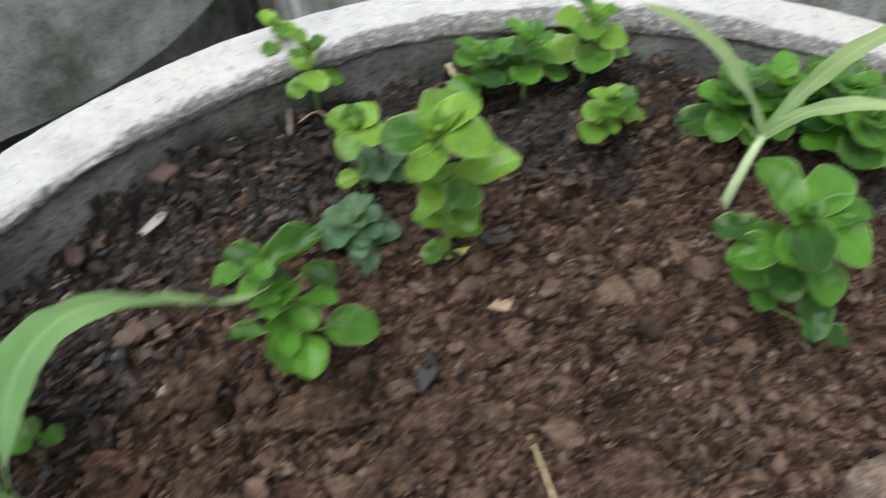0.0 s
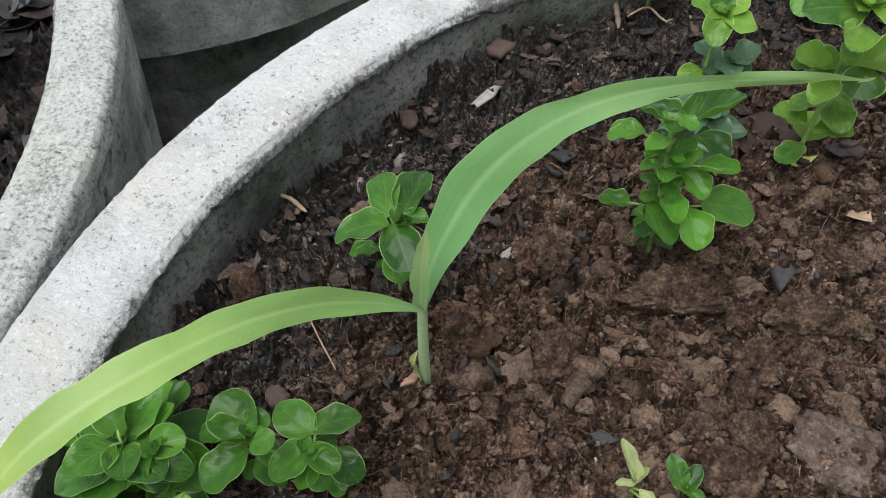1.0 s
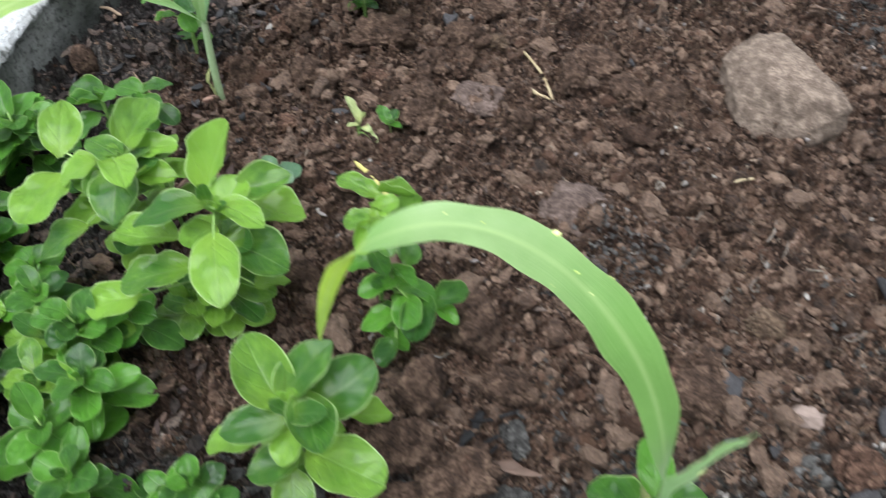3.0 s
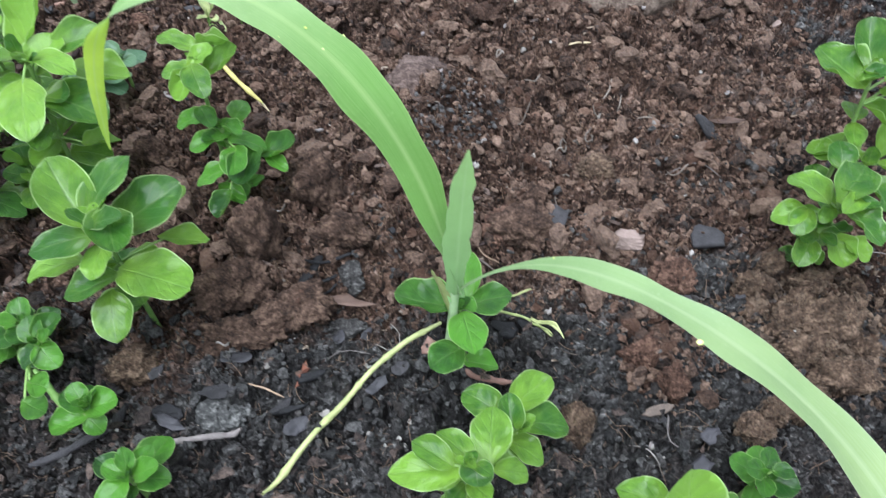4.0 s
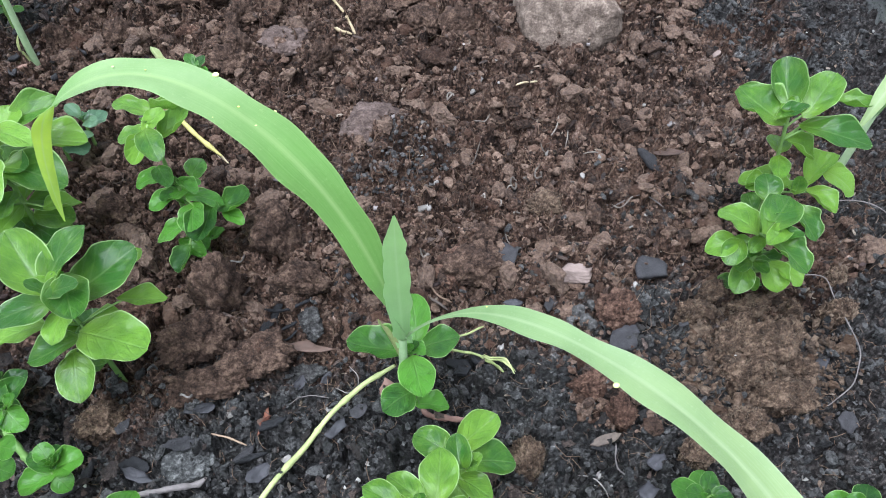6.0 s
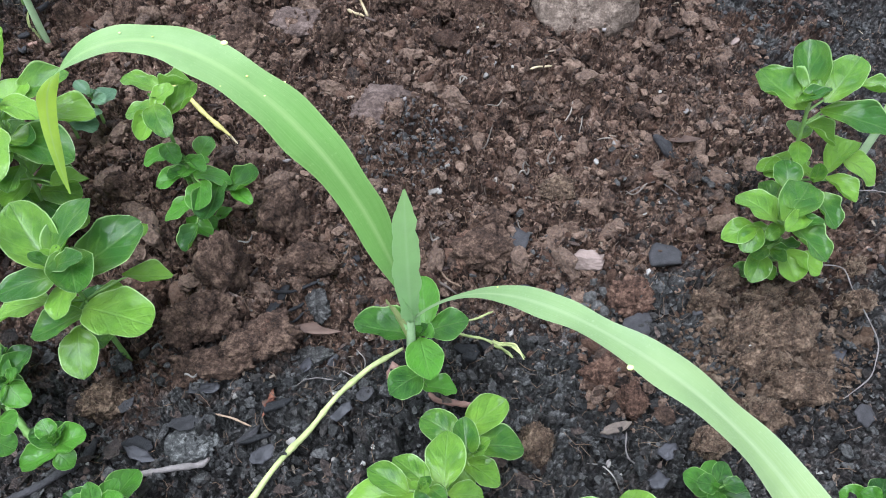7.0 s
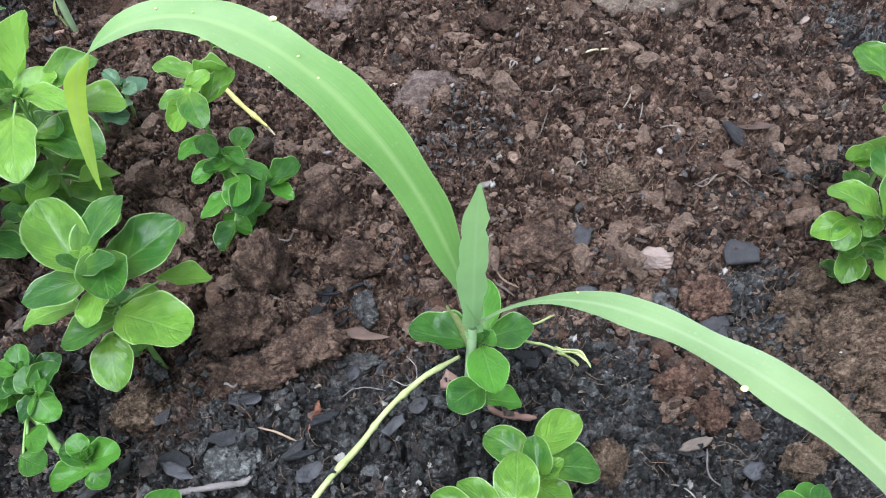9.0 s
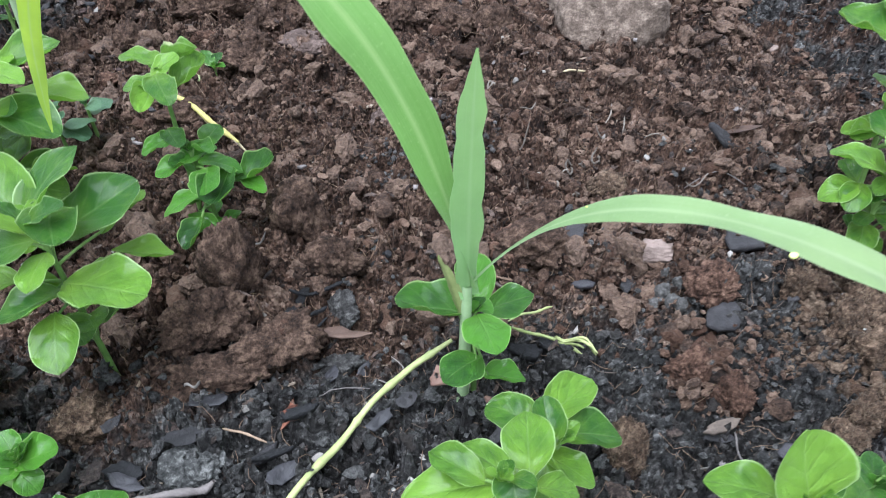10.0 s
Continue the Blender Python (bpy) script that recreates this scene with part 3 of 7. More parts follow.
def blade(c, w, tail=None, tail_w=None, n=60, m=26, end=1.0):
    """Centre line and half width of a maize leaf; the tail runs on from the body's end."""
    centre, half = bezier(c, n), bezier(w, n)
    if tail:
        step = centre[-1] - centre[-2]
        first = centre[-1] + step * 3
        more = bezier([tuple(centre[-1]), tuple(first), *tail], m)[1:]
        hw = bezier([tuple(half[-1]), *tail_w], m)[1:]
        centre, half = np.concatenate([centre, more]), np.concatenate([half, hw])
    k = len(centre)
    s = np.linspace(0, 1, k)[:, None]
    half = half * np.clip((1 - s) / (1 - end + 1e-6), 0.02, 1) ** 0.6 if end < 1 else half
    return centre, half


M2_A = blade([(0.1367, -0.1486, 0.0703), (0.1259, -0.1353, 0.1422), (0.1033, -0.1197, 0.189), (0.0732, -0.1008, 0.2177), (0.0394, -0.0884, 0.2252), (0.0064, -0.0921, 0.201)],
             [(-0.0006, 0.0040, -0.002), (0.0096, 0.0059, 0.0024), (0.0132, 0.0038, 0.0028), (0.004, 0.0065, 0.002), (0.0006, 0.013, 0.0006), (0.0018, 0.0050, -0.002)],
             [(-0.011, -0.090, 0.178), (-0.017, -0.091, 0.128)], [(0.0020, 0.0010, 0), (0.0052, 0.0005, 0), (0.0042, 0, 0), (0.0003, 0, 0)])
u = np.linspace(0, 1, len(M2_A[0]))
M2_A = (M2_A[0], M2_A[1] * (1.05 - 0.17 * np.exp(-((u - 0.2) / 0.05) ** 2))[:, None])
M2_B = blade([(0.1359, -0.1477, 0.0699), (0.1656, -0.1583, 0.1261), (0.1818, -0.1866, 0.1511), (0.2118, -0.2196, 0.1601), (0.2408, -0.2498, 0.158), (0.2595, -0.2912, 0.139)],
             [(-0.0007, 0.0023, -0.0007), (0.002, 0.0002, 0.0012), (0.0042, 0.0048, 0.0027), (0.0064, 0.0084, 0.001), (0.0045, 0.0064, -0.0029), (0.0085, 0.0038, -0.0022)],
             [(0.276, -0.33, 0.10), (0.284, -0.345, 0.07)], [(0.007, 0.0030, -0.001), (0.004, 0.002, 0), (0.0003, 0, 0)])
s = np.linspace(0, 1, len(M2_B[0]))
s = np.clip((s - 0.1) / 0.16, 0, 1)
u = np.linspace(0, 1, len(s))
M2_B = (M2_B[0], M2_B[1] * ((0.5 + 0.5 * s * s * (3 - 2 * s)) * (1.06 - 0.24 * np.exp(-((u - 0.36) / 0.06) ** 2)))[:, None])  # a narrow neck before the blade widens
M2_C = (bezier([(0.136, -0.149, 0.066), (0.1345, -0.149, 0.11), (0.134, -0.154, 0.15), (0.1335, -0.159, 0.186)], 30),
        bezier([(0.004, 0.0005, 0), (0.007, 0.0014, 0.0005), (0.0085, 0.002, 0.0006), (0.0004, 0, 0)], 30))
shoot = maize(0.1345, -0.151, "young maize shoot with two long arching leaves and rolled centre", (0.1353, -0.1485, 0.072),
      [(*M2_A, MAIZE_TIP, 0.12, "long arching leaf with yellowed drooping tip"), (*M2_B, MAIZE, 0.14, ""), (*M2_C, MAIZE_YOUNG_LIT, 0.3, "rolled young leaf")])
droplets(shoot, [(0.0716, -0.0945, 0.2075, 0.0029), (0.0787, -0.1052, 0.2, 0.0012), (0.033, -0.089, 0.213, 0.001), (0.0458, -0.0935, 0.2135, 0.0009),
                 (0.0687, -0.112, 0.202, 0.0013), (0.0844, -0.1104, 0.194, 0.0009), (0.0925, -0.1043, 0.1945, 0.0013), (0.2076, -0.2278, 0.1525, 0.0028), (0.1716, -0.1702, 0.127, 0.001)])
child("sheath_leaf", ribbon("sheath_leaf", bezier([(0.1345, -0.15, 0.045), (0.131, -0.149, 0.065), (0.127, -0.147, 0.08), (0.124, -0.145, 0.088)], 16), bezier([(0.002, -0.003, 0), (0.003, -0.003, 0), (0.003, -0.002, 0), (0.0003, 0, 0)], 16), 0.4), STALK, shoot, "dry tan first leaf")

M1_A = blade([(-0.1194, 0.1999, 0.0688), (-0.1032, 0.23, 0.1539), (-0.0576, 0.2526, 0.1763), (-0.012, 0.2208, 0.1934), (0.0179, 0.1936, 0.2266), (0.0196, 0.2266, 0.1955)],
             [(-0.0053, 0.0061, 0.0005), (-0.0128, 0.0095, 0.002), (-0.0048, 0.0041, 0.0012), (0.002, -0.0016, 0.0029), (0.0033, -0.0031, 0.0047), (0.0008, -0.0003, 0.0010)])
M1_B = blade([(-0.117, 0.1934, 0.0693), (-0.1555, 0.1595, 0.1389), (-0.1723, 0.1276, 0.159), (-0.1873, 0.0964, 0.1533), (-0.2117, 0.086, 0.1526), (-0.2274, 0.0814, 0.1449), (-0.2279, 0.0358, 0.109)],
             [(-0.0014, 0.0013, -0.0001), (-0.0006, 0.0092, 0.0028), (-0.0027, 0.0062, 0.0004), (-0.0083, 0.006, 0.0014), (-0.0073, 0.0069, 0.0012), (-0.0014, 0.0035, -0.0014), (-0.0004, 0.0003, 0.0002)])
M1_C = (bezier([(-0.1185, 0.194, 0.066), (-0.118, 0.194, 0.09), (-0.116, 0.197, 0.11), (-0.1145, 0.2, 0.122)], 24),
        bezier([(0.003, -0.001, 0), (0.005, -0.001, 0), (0.0045, -0.001, 0), (0.0003, 0, 0)], 24))
shoot = maize(-0.1195, 0.192, "young maize shoot with a yellowing leaf hanging over the rim", (-0.1175, 0.194, 0.072),
      [(*M1_A, MAIZE_COOL, 0.2, ""), (*M1_B, MAIZE_OLD, 0.2, "yellowing drooping leaf"), (*M1_C, MAIZE, 0.28, "rolled young leaf")])
child("sheath_leaf", ribbon("sheath_leaf", bezier([(-0.1225, 0.1905, 0.004), (-0.1255, 0.19, 0.014), (-0.1245, 0.191, 0.022), (-0.122, 0.1925, 0.03)], 16), bezier([(0.001, -0.003, 0), (0.002, -0.003, 0), (0.002, -0.002, 0), (0.0003, 0, 0)], 16), 0.5), STALK, shoot, "dry tan first leaf")


def leaf_mesh(seed, crisp=0.0):
    """One ovate seedling leaf with a short point, a metre long and wide, along +y; crisp: how much its rim is curled."""
    r = random.Random(seed)
    rows, cols = 25, 15
    cup, arch, curl = r.uniform(-0.1, 0.38) + 0.5 * crisp, r.uniform(0.03, 0.1), r.uniform(-0.16, 0.2)
    wave, phase, beat = r.uniform(0.02, 0.045) + 0.06 * crisp, r.uniform(0, 6), r.uniform(8, 12) + 3 * crisp
    skew, lop, blunt = r.uniform(0.92, 1.1), r.uniform(-0.05, 0.05), r.uniform(0, 1)
    at = [0.0, 0.07, 0.14, 0.24, 0.36, 0.5, 0.64, 0.77, 0.87, 0.94, 0.98, 1.0]
    half = [0.1, 0.34, 0.6, 0.83, 0.97, 1.0, 0.95 + 0.04 * blunt, 0.8 + 0.11 * blunt, 0.59 + 0.18 * blunt, 0.34 + 0.24 * blunt, 0.14 + 0.24 * blunt, 0.0]
    pts = np.zeros((rows, cols, 3))
    for i in range(rows):
        t = 0.5 - 0.5 * math.cos(math.pi * i / (rows - 1))
        hw = 0.5 * float(np.interp(t ** skew, at, half))
        for j in range(cols):
            v = -1 + 2 * j / (cols - 1)
            q = abs(v)
            # a spoon: the rim is raised all round, the blade blistered between the sunk veins
            z = arch * math.sin(math.pi * t) - curl * t * t * 0.7
            z += cup * 1.5 * ((q * hw) ** 2 + 0.7 * max(0.0, t - 0.45) ** 2) - 0.02 * (1 - q) ** 6 * math.sin(math.pi * t)
            z += wave * q ** 2.5 * math.sin(phase + beat * t + 2.2 * v) * math.sin(math.pi * t) ** 0.5
            z += 0.012 * q * (1 - q) * 4 * math.sin(6.28 * (4.6 * t - 1.5 * q * hw) + (0.8 if v > 0 else 0)) * math.sin(math.pi * t)
            z += 0.055 * noise.noise(Vector((v * 1.5, t * 3.2, seed * 1.3))) * q ** 0.5 * math.sin(math.pi * t)
            z += crisp * 0.07 * max(0.0, q - 0.62) / 0.38 * math.sin(math.pi * t)
            pull = 1 - crisp * 0.22 * max(0.0, q - 0.6) / 0.4
            pts[i, j] = (v * hw * pull + lop * math.sin(math.pi * t), t + 0.012 * math.sin(beat * t + v * 3), z)
    return from_grid("seedling_leaf", pts)


LEAVES = {m.name: [leaf_mesh(100 + i, 0.1 if i < 5 else 0.3 if i < 10 else 0.6) for i in range(16)] for m in (GREEN, BRIGHT, BLUISH, WILTED)}
for m in (GREEN, BRIGHT, BLUISH, WILTED):
    for me in LEAVES[m.name]:
        me.materials.append(m)
dice = random.Random(5)


def put_leaf(parent, base, tip, width, material, crinkled=False, stalk=None):
    base, tip = Vector(base), Vector(tip)
    d = tip - base
    length = max(d.length, 0.004)
    d.normalize()
    up = Vector((0, 0, 1))
    side = d.cross(up)
    if side.length < 0.05:
        side = d.cross(Vector((0, 1, 0)))
    side.normalize()
    normal = side.cross(d)
    roll = dice.uniform(-0.22, 0.22)
    side, normal = side * math.cos(roll) + normal * math.sin(roll), normal * math.cos(roll) - side * math.sin(roll)
    ob = new("leaf", dice.choice(LEAVES[material.name][8:] if crinkled else LEAVES[material.name][:10]))
    m = Matrix((side * width, d * length, normal * length)).transposed().to_4x4()
    m.translation = base
    ob.parent = stalk or parent
    ob.matrix_basis = m if stalk else Matrix.Translation(-parent.location) @ m
    return ob


def seedling(name, label, base, leaves, material=None, stem_r=0.0017, filler=1.0):
    """A seedling from its upper leaves, each from stalk to tip with its width; smaller ones fill the heart and the tiers below."""
    material = material or GREEN
    tops = sorted(leaves, key=lambda l: l[2])
    hi = tops[len(tops) * 2 // 3:]
    top = [sum(l[k] for l in hi) / len(hi) for k in range(3)]
    low = [sum(l[k] for l in leaves) / len(leaves) for k in range(3)]
    x, y = (base if filler < 0.6 else (low[0], low[1]))
    z = ground_z(x, y)
    thing = thing_at(name, x, y, z, label, "seedling", "leafy seedlings")
    spine = bezier([(x, y, z - 0.012), (x, y, z + 0.25 * (top[2] - z)), (0.4 * x + 0.6 * top[0], 0.4 * y + 0.6 * top[1], z + 0.7 * (top[2] - z)), tuple(top)], 12)
    child("stem", tube_mesh("stem", spine, np.linspace(stem_r, stem_r * 0.6, 12), 8), STEM, thing)
    r = random.Random(int(abs(x * 7919 + y * 104729) * 100))
    small = "curled" in label or "crinkled" in label or "glossy" in label
    grown = [(l, 1.2 if small else 1.16) for l in leaves]
    mean = sum(math.dist(l[:3], l[3:6]) for l in leaves) / len(leaves)
    # pairs of leaves down the stem, each pair across the one above
    turn = r.uniform(0, 6.3)
    for q in range(int(len(leaves) * filler) // 2):
        f = 0.86 - 0.7 * (q + r.uniform(0.2, 0.8)) / max(1, int(len(leaves) * filler) // 2)
        i = min(11, int(f * 11) + 1)
        turn += 1.57 + r.uniform(-0.3, 0.3)
        for side in (0, math.pi):
            a, k = turn + side + r.uniform(-0.25, 0.25), mean * r.uniform(0.6, 0.8 if small else 1.0)
            bx, by, bz = (float(v) for v in spine[i])
            bz = max(bz, z + 0.006)
            grown.append(((bx + 0.2 * k * math.cos(a), by + 0.2 * k * math.sin(a), bz, bx + k * math.cos(a), by + k * math.sin(a), max(z + 0.005, bz + k * r.uniform(-0.25, 0.3)), k * r.uniform(0.75, 0.95)), 1.0))
    # the heart: small upright leaves
    for i in range(6):
        a = i * 2.4 + r.random()
        s = (0.52 - 0.05 * i) * sum(l[6] for l in hi) / len(hi)
        grown.append(((top[0], top[1], top[2] - 0.001, top[0] + s * math.cos(a), top[1] + s * math.sin(a), top[2] + s * (0.5 + 0.13 * i), s * 0.95), 1.0))
    for (bx, by, bz, tx, ty, tz, w), k in grown:
        i = int(np.argmin(np.abs(spine[:, 2] - (bz - 0.006))))
        near = Vector(spine[i])
        b = Vector((bx, by, bz))
        petiole = None
        if (b - near).length > 0.006:
            stalk = bezier([tuple(near), tuple(near.lerp(b, 0.5) + Vector((0, 0, 0.002))), tuple(b)], 6)
            petiole = child("leaf_stalk", tube_mesh("leaf_stalk", stalk, np.linspace(0.0008, 0.0006, 6), 6), STEM, thing)
        d = Vector((tx - bx, ty - by, tz - bz))
        wide = w * k if small else max(w * k, 0.72 * d.length)
        put_leaf(thing, b - 0.16 * d, Vector((tx, ty, tz)) + 0.04 * d, wide, material, small, petiole)
    return thing


def tuft(label, x, y, height, spread, count, size, seed, material=None, lean=(0, 0)):
    """A seedling grown by rule: crossed leaf pairs up the stem, closing to a rosette at the top."""
    r = random.Random(seed)
    z = ground_z(x, y)
    leaves = []
    turn = r.uniform(0, 6.3)
    for i in range(count):
        f = (i // 2 + 0.7) / (count // 2 + 0.7)
        if i % 2 == 0:
            turn += 1.57 + r.uniform(-0.35, 0.35)
        a = turn + (i % 2) * math.pi + r.uniform(-0.3, 0.3)
        h = z + height * (0.25 + 0.75 * f ** 0.7) + r.uniform(-0.003, 0.003)
        out = spread * (1.12 - 0.62 * f) * r.uniform(0.85, 1.15)
        cx, cy = x + lean[0] * f, y + lean[1] * f
        bx, by = cx + 0.2 * out * math.cos(a), cy + 0.2 * out * math.sin(a)
        tx, ty = cx + out * math.cos(a), cy + out * math.sin(a)
        leaves.append((bx, by, h, tx, ty, max(z + 0.004, h + out * (0.75 * f - 0.25 + r.uniform(-0.2, 0.2))), min(size * (1.15 - 0.45 * f), 0.85 * out) * r.uniform(0.85, 1.15)))
    return seedling("leafy_seedling", label, (x, y), leaves, material, 0.0015, 0.25)


seedling("leafy_seedling", "tall bright green leafy seedling with large rounded leaves", (-0.008, -0.128), [
    (-0.038, -0.103, 0.095, -0.053, -0.079, 0.110, 0.0239),
    (-0.034, -0.104, 0.098, -0.015, -0.087, 0.118, 0.0208),
    (-0.022, -0.104, 0.090, 0.004, -0.089, 0.100, 0.0252),
    (-0.011, -0.095, 0.080, 0.005, -0.081, 0.085, 0.0104),
    (-0.037, -0.110, 0.090, -0.063, -0.115, 0.085, 0.0174),
    (-0.049, -0.111, 0.070, -0.075, -0.112, 0.065, 0.0117),
    (-0.025, -0.105, 0.100, -0.018, -0.133, 0.100, 0.0202),
    (-0.022, -0.122, 0.075, 0.009, -0.139, 0.080, 0.0249),
    (-0.031, -0.121, 0.070, -0.053, -0.128, 0.065, 0.0173),
    (-0.034, -0.126, 0.060, -0.032, -0.146, 0.050, 0.0181),
    (-0.008, -0.100, 0.070, 0.010, -0.100, 0.060, 0.0134),
    (-0.029, -0.115, 0.105, -0.015, -0.118, 0.114, 0.0064),
    (-0.032, -0.114, 0.104, -0.039, -0.113, 0.113, 0.0073),
    (-0.033, -0.116, 0.050, -0.029, -0.123, 0.040, 0.0153),
], BRIGHT, filler=0.6)

seedling("leafy_seedling", "small green leafy seedling at the foot of a maize shoot", (0.140, -0.150), [
    (0.134, -0.144, 0.050, 0.107, -0.138, 0.055, 0.0207),
    (0.144, -0.134, 0.045, 0.145, -0.109, 0.050, 0.0171),
    (0.148, -0.141, 0.045, 0.167, -0.142, 0.050, 0.0180),
    (0.140, -0.154, 0.055, 0.141, -0.178, 0.060, 0.0175),
    (0.136, -0.167, 0.045, 0.121, -0.174, 0.045, 0.0190),
    (0.140, -0.172, 0.040, 0.155, -0.174, 0.035, 0.0127),
    (0.139, -0.139, 0.050, 0.146, -0.150, 0.055, 0.0079),
], GREEN, filler=0.0)

seedling("leafy_seedling", "small bright green leafy seedling on dark gritty soil", (0.155, -0.211), [
    (0.149, -0.205, 0.050, 0.135, -0.192, 0.050, 0.0152),
    (0.158, -0.202, 0.050, 0.177, -0.190, 0.050, 0.0160),
    (0.161, -0.212, 0.050, 0.181, -0.214, 0.045, 0.0179),
    (0.154, -0.217, 0.045, 0.168, -0.227, 0.040, 0.0128),
    (0.154, -0.215, 0.055, 0.154, -0.200, 0.060, 0.0121),
    (0.152, -0.217, 0.045, 0.143, -0.227, 0.040, 0.0172),
], BRIGHT, filler=0.3)

seedling("leafy_seedling", "green leafy seedling with two tiers of glossy leaves", (0.386, -0.071), [
    (0.358, -0.073, 0.120, 0.346, -0.048, 0.120, 0.0266),
    (0.368, -0.066, 0.122, 0.375, -0.039, 0.130, 0.0191),
    (0.378, -0.070, 0.120, 0.398, -0.054, 0.130, 0.0183),
    (0.356, -0.076, 0.125, 0.371, -0.075, 0.130, 0.0104),
    (0.381, -0.073, 0.110, 0.409, -0.091, 0.110, 0.0196),
    (0.408, -0.054, 0.110, 0.421, -0.067, 0.110, 0.0131),
    (0.373, -0.071, 0.100, 0.387, -0.080, 0.090, 0.0157),
    (0.418, -0.068, 0.060, 0.437, -0.079, 0.050, 0.0186),
    (0.390, -0.066, 0.060, 0.363, -0.071, 0.060, 0.0155),
    (0.404, -0.078, 0.055, 0.414, -0.093, 0.050, 0.0176),
    (0.404, -0.073, 0.060, 0.427, -0.057, 0.060, 0.0164),
    (0.391, -0.080, 0.060, 0.392, -0.076, 0.070, 0.0097),
], BRIGHT, filler=0.6)

seedling("leafy_seedling", "compact rounded green seedling with crinkled leaves", (0.351, -0.116), [
    (0.344, -0.121, 0.085, 0.366, -0.102, 0.085, 0.0208),
    (0.342, -0.115, 0.075, 0.330, -0.097, 0.075, 0.0245),
    (0.335, -0.113, 0.065, 0.319, -0.113, 0.060, 0.0144),
    (0.338, -0.115, 0.065, 0.327, -0.124, 0.060, 0.0143),
    (0.370, -0.107, 0.080, 0.377, -0.123, 0.070, 0.0155),
    (0.348, -0.126, 0.080, 0.357, -0.147, 0.075, 0.0192),
    (0.352, -0.123, 0.085, 0.336, -0.134, 0.088, 0.0104),
    (0.357, -0.097, 0.080, 0.360, -0.083, 0.085, 0.0157),
    (0.348, -0.117, 0.040, 0.339, -0.130, 0.035, 0.0142),
    (0.363, -0.115, 0.040, 0.363, -0.134, 0.035, 0.0190),
    (0.370, -0.121, 0.040, 0.380, -0.131, 0.035, 0.0143),
    (0.350, -0.124, 0.080, 0.360, -0.130, 0.088, 0.0087),
], BRIGHT, filler=1.6)

seedling("leafy_seedling", "bright green bushy seedling with large pointed leaves", (-0.083, -0.005), [
    (-0.087, 0.026, 0.090, -0.073, 0.045, 0.122, 0.0230),
    (-0.071, 0.015, 0.100, -0.041, 0.021, 0.100, 0.0156),
    (-0.067, 0.022, 0.080, -0.039, 0.014, 0.070, 0.0255),
    (-0.075, 0.001, 0.105, -0.052, -0.013, 0.108, 0.0113),
    (-0.074, -0.025, 0.110, -0.067, -0.060, 0.110, 0.0200),
    (-0.071, -0.014, 0.090, -0.043, -0.023, 0.080, 0.0268),
    (-0.086, -0.003, 0.110, -0.118, -0.008, 0.105, 0.0171),
    (-0.095, -0.021, 0.080, -0.129, -0.025, 0.070, 0.0196),
    (-0.103, -0.008, 0.090, -0.134, 0.001, 0.080, 0.0234),
    (-0.126, -0.026, 0.060, -0.149, -0.030, 0.050, 0.0208),
    (-0.081, 0.001, 0.110, -0.081, 0.002, 0.122, 0.0070),
    (-0.060, -0.020, 0.060, -0.047, -0.010, 0.050, 0.0149),
    (-0.090, -0.007, 0.030, -0.089, -0.029, 0.030, 0.0135),
    (-0.080, -0.008, 0.030, -0.063, -0.024, 0.030, 0.0122),
], BRIGHT, filler=1.8)

seedling("leafy_seedling", "bright green bushy seedling with pale rounded leaves", (-0.150, 0.043), [
    (-0.178, 0.059, 0.085, -0.182, 0.091, 0.090, 0.0209),
    (-0.139, 0.036, 0.090, -0.138, 0.007, 0.085, 0.0247),
    (-0.175, 0.041, 0.080, -0.188, 0.010, 0.080, 0.0244),
    (-0.160, 0.013, 0.070, -0.185, 0.003, 0.060, 0.0200),
    (-0.139, 0.058, 0.090, -0.131, 0.093, 0.090, 0.0223),
    (-0.137, 0.058, 0.085, -0.112, 0.062, 0.085, 0.0154),
    (-0.136, 0.042, 0.095, -0.156, 0.055, 0.100, 0.0167),
    (-0.154, 0.045, 0.090, -0.172, 0.037, 0.085, 0.0194),
    (-0.159, 0.038, 0.060, -0.174, 0.021, 0.060, 0.0188),
    (-0.138, 0.037, 0.100, -0.125, 0.013, 0.110, 0.0080),
    (-0.131, 0.044, 0.080, -0.112, 0.044, 0.075, 0.0150),
], BRIGHT, filler=2.0)

seedling("leafy_seedling", "slender green seedling with curled leaves in two tiers", (0.006, 0.007), [
    (0.005, 0.020, 0.090, -0.016, 0.032, 0.090, 0.0117),
    (0.004, 0.003, 0.090, -0.012, 0.002, 0.088, 0.0140),
    (0.002, 0.000, 0.090, -0.003, -0.017, 0.085, 0.0132),
    (0.004, 0.005, 0.093, 0.017, 0.009, 0.100, 0.0106),
    (0.011, 0.003, 0.085, 0.030, 0.014, 0.090, 0.0142),
    (0.006, -0.002, 0.095, 0.013, -0.022, 0.092, 0.0150),
    (0.008, 0.022, 0.090, 0.027, 0.009, 0.100, 0.0061),
], BRIGHT, filler=0.0)

